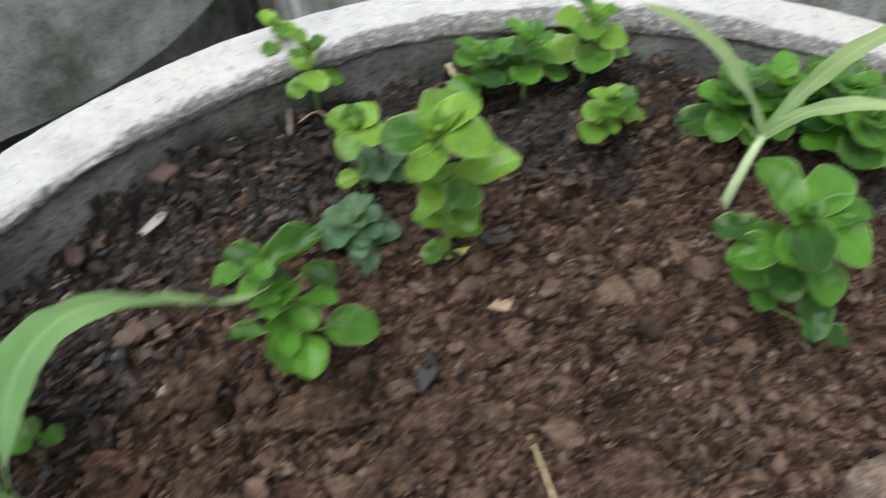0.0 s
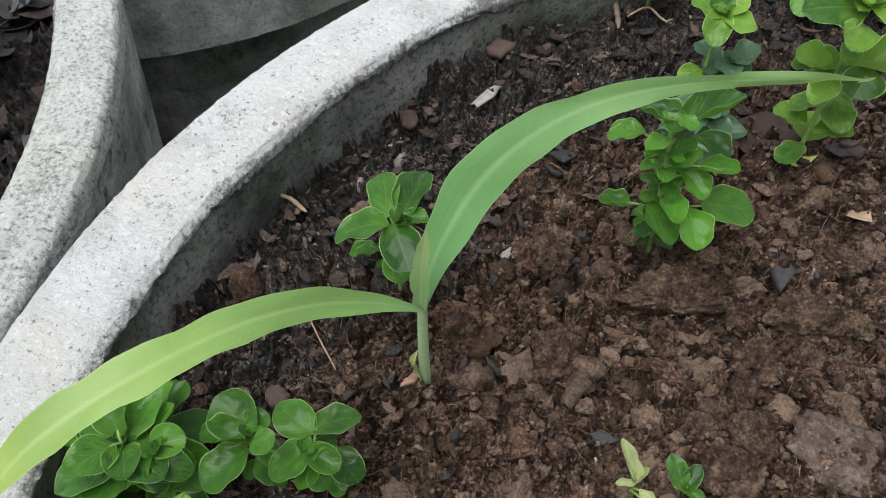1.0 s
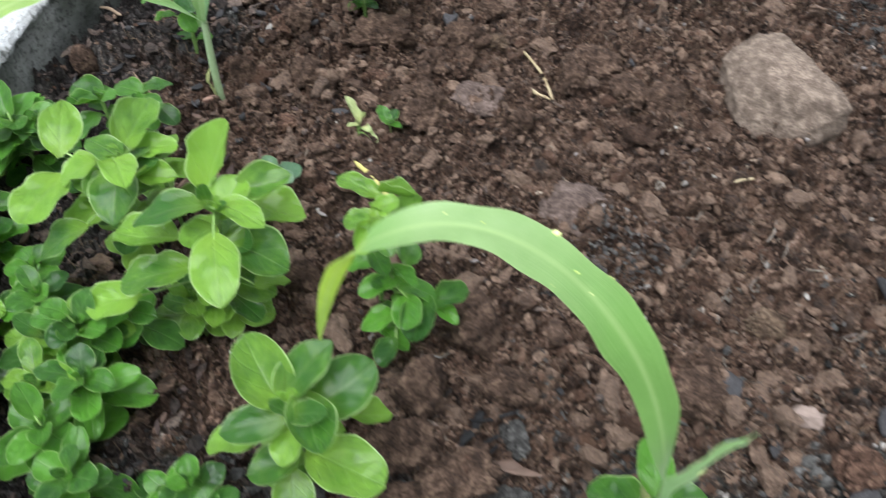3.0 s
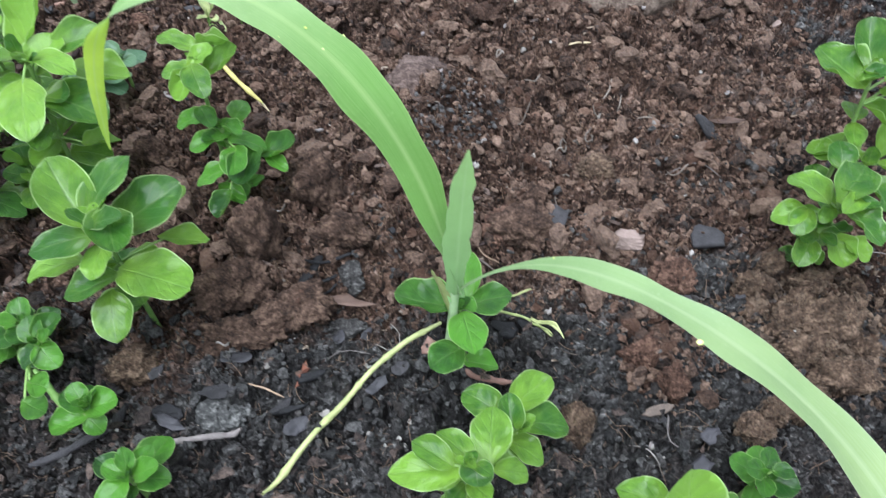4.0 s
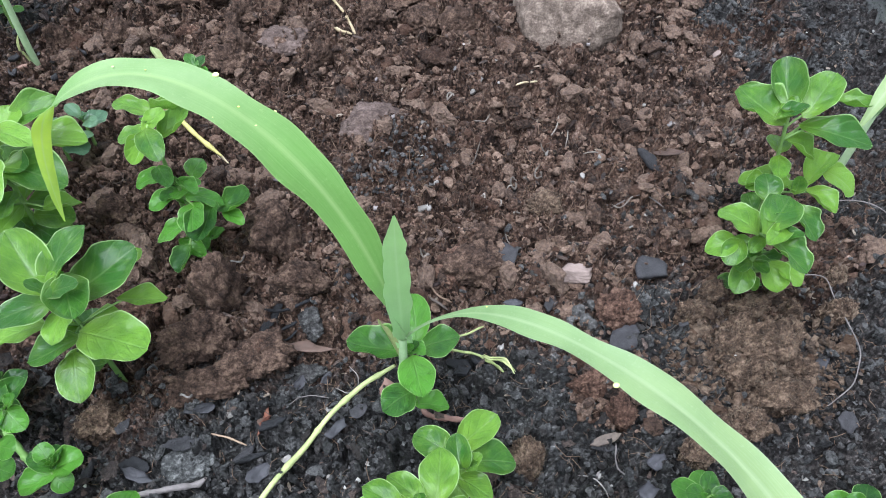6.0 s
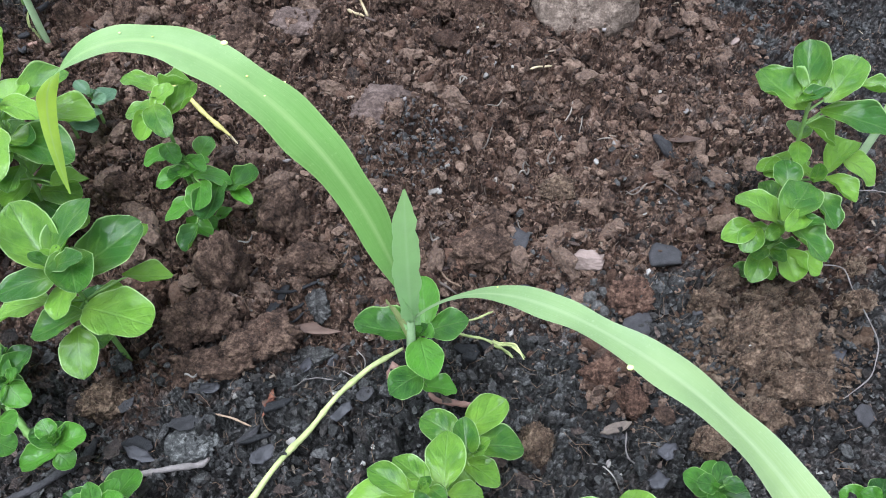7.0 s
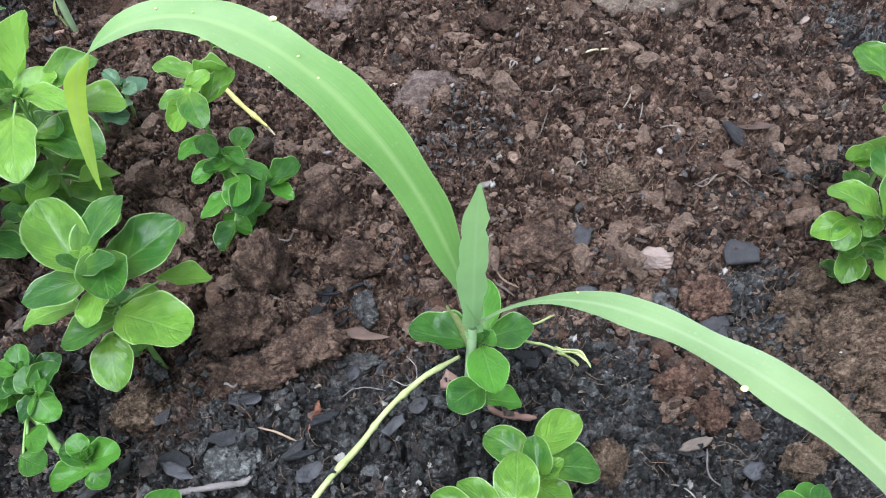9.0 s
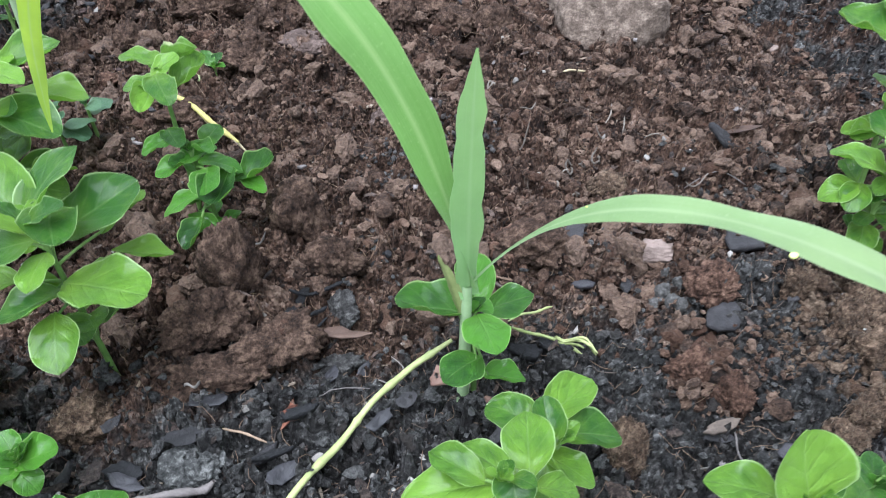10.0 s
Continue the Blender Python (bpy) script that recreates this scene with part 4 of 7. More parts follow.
seedling("leafy_seedling", "low dark green seedling with small curled leaves", (0.019, -0.015), [
    (0.005, 0.001, 0.055, -0.013, -0.001, 0.050, 0.0128),
    (0.003, 0.002, 0.060, 0.010, -0.014, 0.060, 0.0119),
    (0.021, 0.003, 0.050, 0.028, 0.011, 0.055, 0.0137),
    (0.018, -0.008, 0.050, -0.005, -0.017, 0.045, 0.0127),
    (0.020, -0.015, 0.050, 0.039, -0.019, 0.045, 0.0120),
    (0.022, -0.023, 0.050, 0.022, -0.043, 0.050, 0.0158),
    (0.032, -0.020, 0.045, 0.025, -0.048, 0.040, 0.0188),
    (0.037, -0.019, 0.040, 0.058, -0.019, 0.045, 0.0157),
    (0.040, -0.022, 0.040, 0.050, -0.034, 0.040, 0.0099),
    (0.013, -0.025, 0.035, -0.005, -0.030, 0.030, 0.0149),
    (0.009, -0.030, 0.025, 0.022, -0.040, 0.020, 0.0115),
    (0.015, -0.040, 0.030, 0.006, -0.049, 0.020, 0.0149),
    (0.015, -0.005, 0.055, 0.026, -0.023, 0.060, 0.0097),
], GREEN, filler=0.9)

seedling("leafy_seedling", "small green leafy seedling beside a maize shoot", (-0.144, 0.242), [
    (-0.148, 0.248, 0.065, -0.157, 0.272, 0.065, 0.0155),
    (-0.139, 0.249, 0.065, -0.133, 0.274, 0.065, 0.0171),
    (-0.148, 0.239, 0.065, -0.171, 0.233, 0.060, 0.0195),
    (-0.141, 0.238, 0.065, -0.130, 0.219, 0.060, 0.0191),
    (-0.138, 0.245, 0.066, -0.126, 0.244, 0.066, 0.0100),
    (-0.141, 0.241, 0.070, -0.137, 0.242, 0.078, 0.0082),
    (-0.144, 0.236, 0.045, -0.137, 0.227, 0.035, 0.0133),
    (-0.154, 0.241, 0.040, -0.166, 0.237, 0.035, 0.0106),
], GREEN, filler=0.6)

seedling("leafy_seedling", "upright green seedling with glossy leaves in tiers", (-0.009, 0.297), [
    (-0.015, 0.298, 0.100, -0.034, 0.306, 0.100, 0.0145),
    (-0.011, 0.297, 0.100, 0.014, 0.316, 0.100, 0.0161),
    (-0.016, 0.297, 0.105, -0.018, 0.291, 0.100, 0.0105),
    (-0.015, 0.295, 0.105, -0.008, 0.289, 0.105, 0.0083),
    (-0.030, 0.303, 0.085, -0.045, 0.303, 0.080, 0.0135),
    (0.001, 0.313, 0.075, 0.015, 0.305, 0.070, 0.0160),
    (-0.001, 0.299, 0.080, -0.012, 0.292, 0.075, 0.0128),
    (0.003, 0.299, 0.070, 0.020, 0.296, 0.070, 0.0096),
    (-0.003, 0.297, 0.065, 0.007, 0.287, 0.060, 0.0137),
    (-0.028, 0.294, 0.040, -0.043, 0.293, 0.040, 0.0122),
    (-0.017, 0.290, 0.045, -0.005, 0.271, 0.040, 0.0183),
    (0.001, 0.285, 0.050, 0.006, 0.265, 0.045, 0.0184),
    (0.013, 0.295, 0.045, 0.038, 0.299, 0.040, 0.0214),
    (-0.009, 0.291, 0.055, -0.005, 0.273, 0.055, 0.0132),
], GREEN, filler=2.2)

seedling("leafy_seedling", "tall bright green seedling with broad upper leaves", (0.062, 0.335), [
    (0.067, 0.375, 0.115, 0.040, 0.367, 0.115, 0.025),
    (0.067, 0.372, 0.120, 0.076, 0.406, 0.120, 0.023),
    (0.073, 0.371, 0.120, 0.101, 0.366, 0.115, 0.022),
    (0.071, 0.365, 0.110, 0.059, 0.341, 0.110, 0.017),
    (0.083, 0.377, 0.080, 0.115, 0.382, 0.080, 0.024),
    (0.075, 0.381, 0.075, 0.052, 0.381, 0.070, 0.016),
    (0.080, 0.388, 0.045, 0.060, 0.379, 0.040, 0.016),
    (0.084, 0.388, 0.045, 0.088, 0.367, 0.040, 0.018),
    (0.085, 0.372, 0.080, 0.081, 0.361, 0.070, 0.020),
    (0.071, 0.375, 0.120, 0.091, 0.391, 0.125, 0.018),
], BRIGHT)

seedling("leafy_seedling", "small yellow-green leafy seedling near the planter wall", (0.020, 0.440), [
    (0.016, 0.427, 0.065, -0.001, 0.435, 0.070, 0.018),
    (0.017, 0.429, 0.065, 0.027, 0.443, 0.070, 0.018),
    (0.018, 0.425, 0.065, 0.036, 0.422, 0.060, 0.018),
    (0.016, 0.425, 0.065, 0.012, 0.406, 0.060, 0.016),
    (0.016, 0.430, 0.065, 0.014, 0.437, 0.075, 0.015),
], BRIGHT)

seedling("leafy_seedling", "small blue-green seedling with hairy wrinkled leaves", (0.010, 0.372), [
    (0.025, 0.436, 0.025, 0.009, 0.443, 0.030, 0.014),
    (0.033, 0.429, 0.030, 0.047, 0.434, 0.035, 0.019),
    (0.030, 0.434, 0.025, 0.030, 0.411, 0.030, 0.015),
    (0.026, 0.433, 0.025, 0.016, 0.423, 0.025, 0.014),
    (0.033, 0.432, 0.025, 0.044, 0.424, 0.020, 0.014),
], BLUISH)

seedling("leafy_seedling", "bright green rosette seedling at the front of the bed", (0.128, -0.245), [
    (0.140, -0.230, 0.065, 0.145, -0.207, 0.065, 0.017),
    (0.131, -0.230, 0.065, 0.119, -0.216, 0.065, 0.013),
    (0.124, -0.233, 0.065, 0.096, -0.232, 0.065, 0.015),
    (0.134, -0.232, 0.068, 0.133, -0.242, 0.065, 0.014),
    (0.121, -0.233, 0.070, 0.107, -0.223, 0.070, 0.012),
    (0.143, -0.235, 0.060, 0.157, -0.235, 0.050, 0.011),
    (0.127, -0.232, 0.060, 0.113, -0.234, 0.050, 0.011),
    (0.133, -0.235, 0.070, 0.138, -0.241, 0.075, 0.007),
], BRIGHT)

seedling("leafy_seedling", "bright green seedling with large upright leaves on gritty soil", (0.200, -0.265), [
    (0.207, -0.272, 0.100, 0.204, -0.261, 0.120, 0.022),
    (0.200, -0.267, 0.095, 0.184, -0.258, 0.095, 0.015),
    (0.217, -0.271, 0.095, 0.235, -0.273, 0.090, 0.013),
    (0.209, -0.271, 0.095, 0.211, -0.274, 0.080, 0.016),
    (0.209, -0.268, 0.090, 0.203, -0.270, 0.080, 0.014),
], BRIGHT)

seedling("leafy_seedling", "large green rosette seedling with round lower leaves", (0.284, 0.300), [
    (0.248, 0.346, 0.070, 0.223, 0.348, 0.070, 0.017),
    (0.254, 0.335, 0.070, 0.229, 0.332, 0.065, 0.021),
    (0.258, 0.346, 0.090, 0.243, 0.371, 0.095, 0.022),
    (0.267, 0.346, 0.090, 0.290, 0.372, 0.095, 0.023),
    (0.272, 0.338, 0.090, 0.298, 0.346, 0.090, 0.018),
    (0.271, 0.335, 0.085, 0.293, 0.319, 0.080, 0.026),
    (0.264, 0.339, 0.085, 0.262, 0.309, 0.085, 0.022),
    (0.260, 0.339, 0.090, 0.249, 0.346, 0.100, 0.015),
    (0.277, 0.331, 0.060, 0.285, 0.312, 0.050, 0.019),
    (0.282, 0.327, 0.040, 0.281, 0.301, 0.030, 0.017),
    (0.290, 0.313, 0.020, 0.307, 0.308, 0.010, 0.013),
], GREEN)

# ---- small maize shoots by the far wall and at the side ----
maize(0.264, 0.423, "young maize shoot with narrow leaves near the planter wall", (0.277, 0.439, 0.05),
      [(bezier([(0.277, 0.439, 0.05), (0.262, 0.45, 0.08), (0.235, 0.462, 0.118), (0.186, 0.472, 0.126)], 30), bezier([(0.002, 0.002, 0), (0.003, 0.006, 0), (0.003, 0.010, 0.002), (0.0003, 0, 0)], 30), MAIZE, 0.2, ""),
       (bezier([(0.277, 0.439, 0.05), (0.296, 0.452, 0.08), (0.312, 0.455, 0.13), (0.372, 0.45, 0.14)], 30), bezier([(-0.002, 0.002, 0), (-0.005, 0.003, 0), (-0.003, 0.009, 0.002), (0.0003, 0, 0)], 30), MAIZE, 0.2, ""),
       (bezier([(0.277, 0.439, 0.048), (0.296, 0.438, 0.085), (0.325, 0.424, 0.10), (0.37, 0.41, 0.09)], 30), bezier([(-0.001, 0.003, 0), (-0.002, 0.006, 0), (-0.002, 0.006, 0.002), (0.0003, 0, 0)], 30), MAIZE, 0.2, ""),
       (bezier([(0.276, 0.438, 0.046), (0.27, 0.44, 0.052), (0.262, 0.442, 0.06)], 16), bezier([(0.001, 0.003, 0), (0.001, 0.003, 0), (0.0003, 0, 0)], 16), MAIZE_OLD, 0.2, "short withered first leaf")], 0.004)
maize(0.468, -0.03, "young maize shoot at the side of the bed", (0.468, -0.03, 0.07),
      [(bezier([(0.468, -0.03, 0.065), (0.46, -0.036, 0.12), (0.435, -0.06, 0.15), (0.412, -0.075, 0.10)], 30), bezier([(0.003, -0.001, 0), (0.005, -0.006, 0), (0.005, -0.007, 0), (0.0004, 0, 0)], 30), MAIZE, 0.3, ""),
       (bezier([(0.468, -0.03, 0.065), (0.48, -0.03, 0.12), (0.52, -0.02, 0.15), (0.56, 0.0, 0.12)], 30), bezier([(0.001, 0.003, 0), (0.001, 0.009, 0), (0.001, 0.008, 0), (0.0003, 0, 0)], 30), MAIZE, 0.2, "")], 0.003)


# ---- stones, clods, chips and litter on the soil ----
def ball(level):
    bm = bmesh.new()
    bmesh.ops.create_icosphere(bm, subdivisions=level, radius=1.0)
    v = np.array([p.co[:] for p in bm.verts])
    f = np.array([[q.index for q in p.verts] for p in bm.faces])
    bm.free()
    return v, f


BALL_5, BALL_3, BALL_2, BALL_1 = ball(5), ball(3), ball(2), ball(1)
TAKEN = []


def uneven(v, seed, amount, planes=11, grain=1.0, crumbs=0.0):
    """Turns a ball into a broken lump: cut by planes, then roughened in broad and fine grain."""
    rs = np.random.RandomState(seed)
    cut = rs.normal(size=(planes, 3))
    cut /= np.linalg.norm(cut, axis=1)[:, None]
    far = 1 - amount * 1.3 * rs.rand(planes)
    reach = far[None] / np.maximum(v @ cut.T, 1e-3)
    out = np.minimum(reach.min(axis=1), 1.08)
    o = Vector((seed * 1.7, seed * 0.31, seed * 0.77))
    for i, p in enumerate(v):
        q = Vector(p)
        out[i] *= 1 + amount * (0.5 * noise.noise(q * 2.3 + o) + 0.4 * noise.noise(q * 5.1 + o) + grain * (0.34 * noise.noise(q * 11.3 + o) + 0.3 * noise.noise(q * 21.0 + o)))
        if crumbs:
            out[i] *= 1 + crumbs * (0.8 * (0.45 - noise.voronoi(q * 3.2 + o)[0][0]) + 0.7 * (0.4 - noise.voronoi(q * 8.0 + o)[0][0]))
    return v * out[:, None]


def straws(name, parent, p, seed, count):
    """Short bits of chaff lying in the surface of a clod."""
    rs = np.random.RandomState(seed)
    top = np.nonzero(p[:, 2] > 0.1 * p[:, 2].max())[0]
    rows, faces = [], []
    for i in rs.choice(top, count):
        out = p[i] / (np.linalg.norm(p[i]) + 1e-9)
        way = np.cross(out, rs.normal(size=3))
        way /= np.linalg.norm(way) + 1e-9
        length, thick = rs.uniform(0.0012, 0.0042), rs.uniform(0.00006, 0.00014)
        side = np.cross(way, out) * thick
        lift = out * rs.uniform(0.0, 0.0012)
        base = len(rows)
        for t in (-0.5, 0.0, 0.5):
            c = p[i] + way * length * t + lift * (1 if t > 0 else 0.3) + out * 0.0003
            rows += [c + side, c - side, c + out * thick * 1.5]
        for k in (0, 3):
            for a, b in ((0, 1), (1, 2), (2, 0)):
                faces.append((base + k + a, base + k + b, base + k + 3 + b, base + k + 3 + a))
    me = bpy.data.meshes.new(name)
    me.from_pydata([tuple(q) for q in rows], [], faces)
    mesh_object(name, me, CHAFF, parent, "bits of pale chaff in the clod")


def lump(name, label, category, x, y, sx, sy, height, material, seed, rough, block=0.0, turn=0.0):
    v, f = BALL_5 if max(sx, sy) > 0.012 else BALL_3
    if block:
        v = v / (np.abs(v) ** block).sum(axis=1)[:, None] ** (1 / block)
    p = uneven(v, seed, rough, 11, 0.95 if category == "clod" else 0.8, (0.22 if material == DUNG else 0.15) if category == "clod" else 0.0) * np.array([sx * 0.54, sy * 0.54, max(height, 0.3 * min(sx, sy) if category == "clod" else 0) * 1.0])
    me = bpy.data.meshes.new(name)
    me.from_pydata(p.tolist(), [], f.tolist())
    me.polygons.foreach_set("use_smooth", [True] * len(me.polygons))
    ob = tagged(mesh_object(name, me, material), label, category, category + "s on the soil")
    around = [(x + k * sx * 0.35, y + q * sy * 0.35) for k in (-1, 0, 1) for q in (-1, 0, 1)]
    mean = sum(ground_z(*q) for q in around) / 9
    ob.matrix_basis = pose(x, y, mean + (0.42 if category == "clod" else 0.2) * height, 0, 0, turn)
    if material == DUNG:
        straws("chaff", ob, p, seed, 300 if max(sx, sy) > 0.03 else 130)
    TAKEN.append((x, y, 0.42 * max(sx, sy)))
    return ob


def flake_mesh(sx, sy, thick, seed, bend=0.25, pointed=False):
    """A thin uneven slab with a ragged outline and soft edges."""
    r = random.Random(seed)
    corners = r.choice((4, 5, 5, 6, 7))
    hub = []
    for i in range(corners):
        a = 2 * math.pi * (i + r.uniform(-0.3, 0.3)) / corners
        k = r.uniform(0.75, 1.15)
        hub.append((0.5 * sx * k * math.cos(a), 0.5 * sy * k * math.sin(a)))
    if pointed:
        hub = [(0.6 * sx, 0.05 * sy), (0.1 * sx, 0.5 * sy * r.uniform(0.7, 1)), (-0.35 * sx, 0.36 * sy), (-0.55 * sx, 0), (-0.25 * sx, -0.4 * sy), (0.2 * sx, -0.5 * sy * r.uniform(0.6, 1))]
        corners = 6
    ring = []
    for i in range(corners):
        (ax, ay), (bx, by) = hub[i], hub[(i + 1) % corners]
        for f in (0, 0.33, 0.67):
            w = 1 + r.uniform(-0.09, 0.09)
            ring.append(((ax + (bx - ax) * f) * w, (ay + (by - ay) * f) * w))
    rows = []
    for scale, h in ((0.0, -0.5), (0.55, -0.5), (0.94, -0.42), (1.0, 0.0), (0.94, 0.42), (0.55, 0.5), (0.0, 0.5)):
        rows.append([(px * scale, py * scale, h * thick + bend * ((px * scale) ** 2 / max(sx, 1e-4) + 0.4 * (py * scale) ** 2 / max(sy, 1e-4)) + (r.uniform(-0.15, 0.15) * thick if 0 < scale < 1 else 0)) for px, py in ring])
    return from_grid("flake", np.array(rows), True, False)


def flake(name, label, category, x, y, sx, sy, thick, material, seed, turn=0, tilt=8, group=""):
    ob = tagged(mesh_object(name, flake_mesh(sx, sy, thick, seed, 0.5 if "leaf" in name else 0.15, "leaf" in name and seed % 3 == 0), material), label, category, group or category + "s on the soil")
    r = random.Random(seed)
    around = np.array([(x + k * sx * 0.3, y + q * sy * 0.3) for k in (-1, 0, 1) for q in (-1, 0, 1)])
    high = float(np.sort(soil_height(around[:, 0], around[:, 1]))[-3])
    ob.matrix_basis = pose(x, y, high + 0.0015 + 0.5 * thick, tilt * r.choice((-1, 1)), tilt * r.uniform(-1, 1), turn)
    if max(sx, sy) > 0.009:
        TAKEN.append((x, y, 0.5 * max(sx, sy)))
    return ob


def stick(name, label, category, points, radius, material):
    p = np.array(points)
    t = np.linspace(0, 1, len(p))
    s = np.linspace(0, 1, 8 * len(p))
    # a smooth line through the points
    q = np.stack([np.interp(s, t, p[:, k]) for k in range(3)], axis=1)
    for _ in range(6):
        q[1:-1] = 0.25 * q[:-2] + 0.5 * q[1:-1] + 0.25 * q[2:]
    under = soil_height(q[:, 0], q[:, 1])
    for _ in range(40):
        under[1:-1] = 0.25 * under[:-2] + 0.5 * under[1:-1] + 0.25 * under[2:]
    q[:, 2] += under + radius * 0.5
    k = soft_noise(s * 0.5, s * 0, 0.06, 77) * 0.3 + 0.85 + 0.35 * np.exp(-((s * 5.3) % 1 - 0.5) ** 2 * 160)
    me = tube_mesh(name, q - p[0], radius * k * np.clip(4 * np.minimum(s + 0.12, 1.12 - s), 0.3, 1), 8)
    ob = tagged(mesh_object(name, me, material), label, category, category + "s on the soil")
    ob.location = p[0]
    return ob


seedling("leafy_seedling", "small green rosette seedling with broad rounded leaves", (-0.149, 0.128), [
    (-0.154, 0.134, 0.060, -0.171, 0.142, 0.060, 0.0153),
    (-0.151, 0.135, 0.060, -0.135, 0.144, 0.060, 0.0133),
    (-0.152, 0.125, 0.060, -0.166, 0.114, 0.055, 0.0140),
    (-0.149, 0.124, 0.062, -0.137, 0.120, 0.060, 0.0111),
    (-0.141, 0.130, 0.050, -0.131, 0.121, 0.045, 0.0134),
    (-0.150, 0.121, 0.050, -0.143, 0.116, 0.045, 0.0119),
], GREEN, filler=0.8)

seedling("leafy_seedling", "dark green leafy seedling with glossy cupped leaves", (-0.178, 0.125), [
    (-0.178, 0.127, 0.060, -0.197, 0.140, 0.060, 0.0207),
    (-0.179, 0.128, 0.060, -0.196, 0.123, 0.055, 0.0124),
    (-0.173, 0.123, 0.066, -0.164, 0.122, 0.068, 0.0106),
    (-0.179, 0.129, 0.060, -0.173, 0.137, 0.060, 0.0120),
    (-0.182, 0.122, 0.050, -0.195, 0.107, 0.045, 0.0168),
    (-0.175, 0.121, 0.045, -0.164, 0.117, 0.040, 0.0127),
], GREEN, filler=1.2)

seedling("leafy_seedling", "dense dark green leafy seedling by the planter wall", (-0.219, 0.114), [
    (-0.219, 0.116, 0.055, -0.206, 0.122, 0.055, 0.0134),
    (-0.215, 0.114, 0.055, -0.201, 0.109, 0.050, 0.0124),
    (-0.220, 0.113, 0.055, -0.225, 0.101, 0.050, 0.0143),
    (-0.216, 0.110, 0.045, -0.216, 0.102, 0.040, 0.0121),
    (-0.226, 0.117, 0.050, -0.241, 0.119, 0.050, 0.0147),
], GREEN, filler=1.2)

seedling("leafy_seedling", "low straggling seedling with thick stem and curled leaves", (-0.076, -0.159), [
    (-0.052, -0.170, 0.028, -0.063, -0.161, 0.030, 0.0113),
    (-0.053, -0.168, 0.028, -0.047, -0.161, 0.032, 0.0113),
    (-0.050, -0.171, 0.028, -0.036, -0.168, 0.030, 0.0156),
    (-0.052, -0.173, 0.026, -0.066, -0.179, 0.022, 0.0141),
    (-0.050, -0.175, 0.026, -0.044, -0.181, 0.022, 0.0104),
    (-0.053, -0.167, 0.030, -0.058, -0.159, 0.034, 0.0094),
], GREEN, filler=0.3)

seedling("leafy_seedling", "small curled green seedling at the edge of the grit", (-0.097, -0.130), [
    (-0.071, -0.140, 0.050, -0.060, -0.131, 0.055, 0.0119),
    (-0.069, -0.144, 0.050, -0.061, -0.154, 0.045, 0.0136),
    (-0.072, -0.140, 0.050, -0.076, -0.130, 0.055, 0.0119),
    (-0.070, -0.147, 0.050, -0.078, -0.152, 0.045, 0.0135),
    (-0.073, -0.162, 0.045, -0.067, -0.163, 0.040, 0.0126),
    (-0.076, -0.169, 0.040, -0.068, -0.173, 0.035, 0.0130),
    (-0.066, -0.145, 0.055, -0.061, -0.142, 0.060, 0.0066),
], GREEN, filler=0.5)

stick("plant_stalk", "thick green creeping stem of a seedling", "stalk", [(-0.087, -0.138, 0.012), (-0.076, -0.153, 0.012), (-0.059, -0.169, 0.012)], 0.0022, STEM)
tuft("dense dark green leafy seedling by the planter wall", -0.235, 0.116, 0.060, 0.038, 22, 0.020, 700, GREEN, (0.000, 0.000))
tuft("dense dark green leafy seedling by the planter wall", -0.255, 0.128, 0.055, 0.030, 14, 0.017, 702, GREEN, (0.000, 0.000))
tuft("small leafy seedling growing along the planter wall", -0.244, 0.054, 0.070, 0.026, 12, 0.013, 707, GREEN, (-0.014, 0.004))
tuft("small leafy seedling growing along the planter wall", -0.235, 0.037, 0.045, 0.026, 10, 0.014, 708, GREEN, (0.000, 0.000))
tuft("pale green leafy seedling leaning on the planter rim", -0.227, -0.038, 0.085, 0.026, 9, 0.017, 709, BRIGHT, (-0.020, 0.000))
tuft("pale green leafy seedling leaning on the planter rim", -0.226, -0.011, 0.070, 0.024, 9, 0.015, 710, BRIGHT, (-0.012, 0.000))
tuft("pale green leafy seedling leaning on the planter rim", -0.245, -0.059, 0.080, 0.030, 12, 0.017, 711, BRIGHT, (0.000, 0.000))
tuft("pale green leafy seedling leaning on the planter rim", -0.220, -0.056, 0.070, 0.030, 11, 0.016, 712, GREEN, (0.000, 0.000))
tuft("small crowded seedling in the dark soil", -0.192, -0.008, 0.050, 0.026, 12, 0.015, 713, GREEN, (0.000, 0.000))
tuft("small crowded seedling in the dark soil", -0.179, -0.035, 0.050, 0.030, 13, 0.017, 714, BRIGHT, (0.000, 0.000))
tuft("small crowded seedling in the dark soil", -0.159, -0.033, 0.050, 0.026, 10, 0.018, 715, BRIGHT, (0.000, 0.000))
tuft("small crowded seedling in the dark soil", -0.135, -0.024, 0.045, 0.024, 8, 0.020, 716, GREEN, (0.000, 0.000))
tuft("small crowded seedling in the dark soil", -0.175, -0.064, 0.060, 0.030, 12, 0.017, 717, BRIGHT, (0.000, 0.000))
tuft("small crowded seedling in the dark soil", -0.150, -0.066, 0.050, 0.028, 12, 0.016, 718, GREEN, (0.000, 0.000))
tuft("small crowded seedling in the dark soil", -0.167, -0.090, 0.050, 0.030, 12, 0.017, 719, GREEN, (0.000, 0.000))
tuft("small crowded seedling in the dark soil", -0.149, -0.115, 0.045, 0.028, 11, 0.016, 720, GREEN, (0.000, 0.000))
tuft("small crowded seedling in the dark soil", -0.101, -0.121, 0.035, 0.022, 8, 0.013, 721, GREEN, (0.000, 0.000))
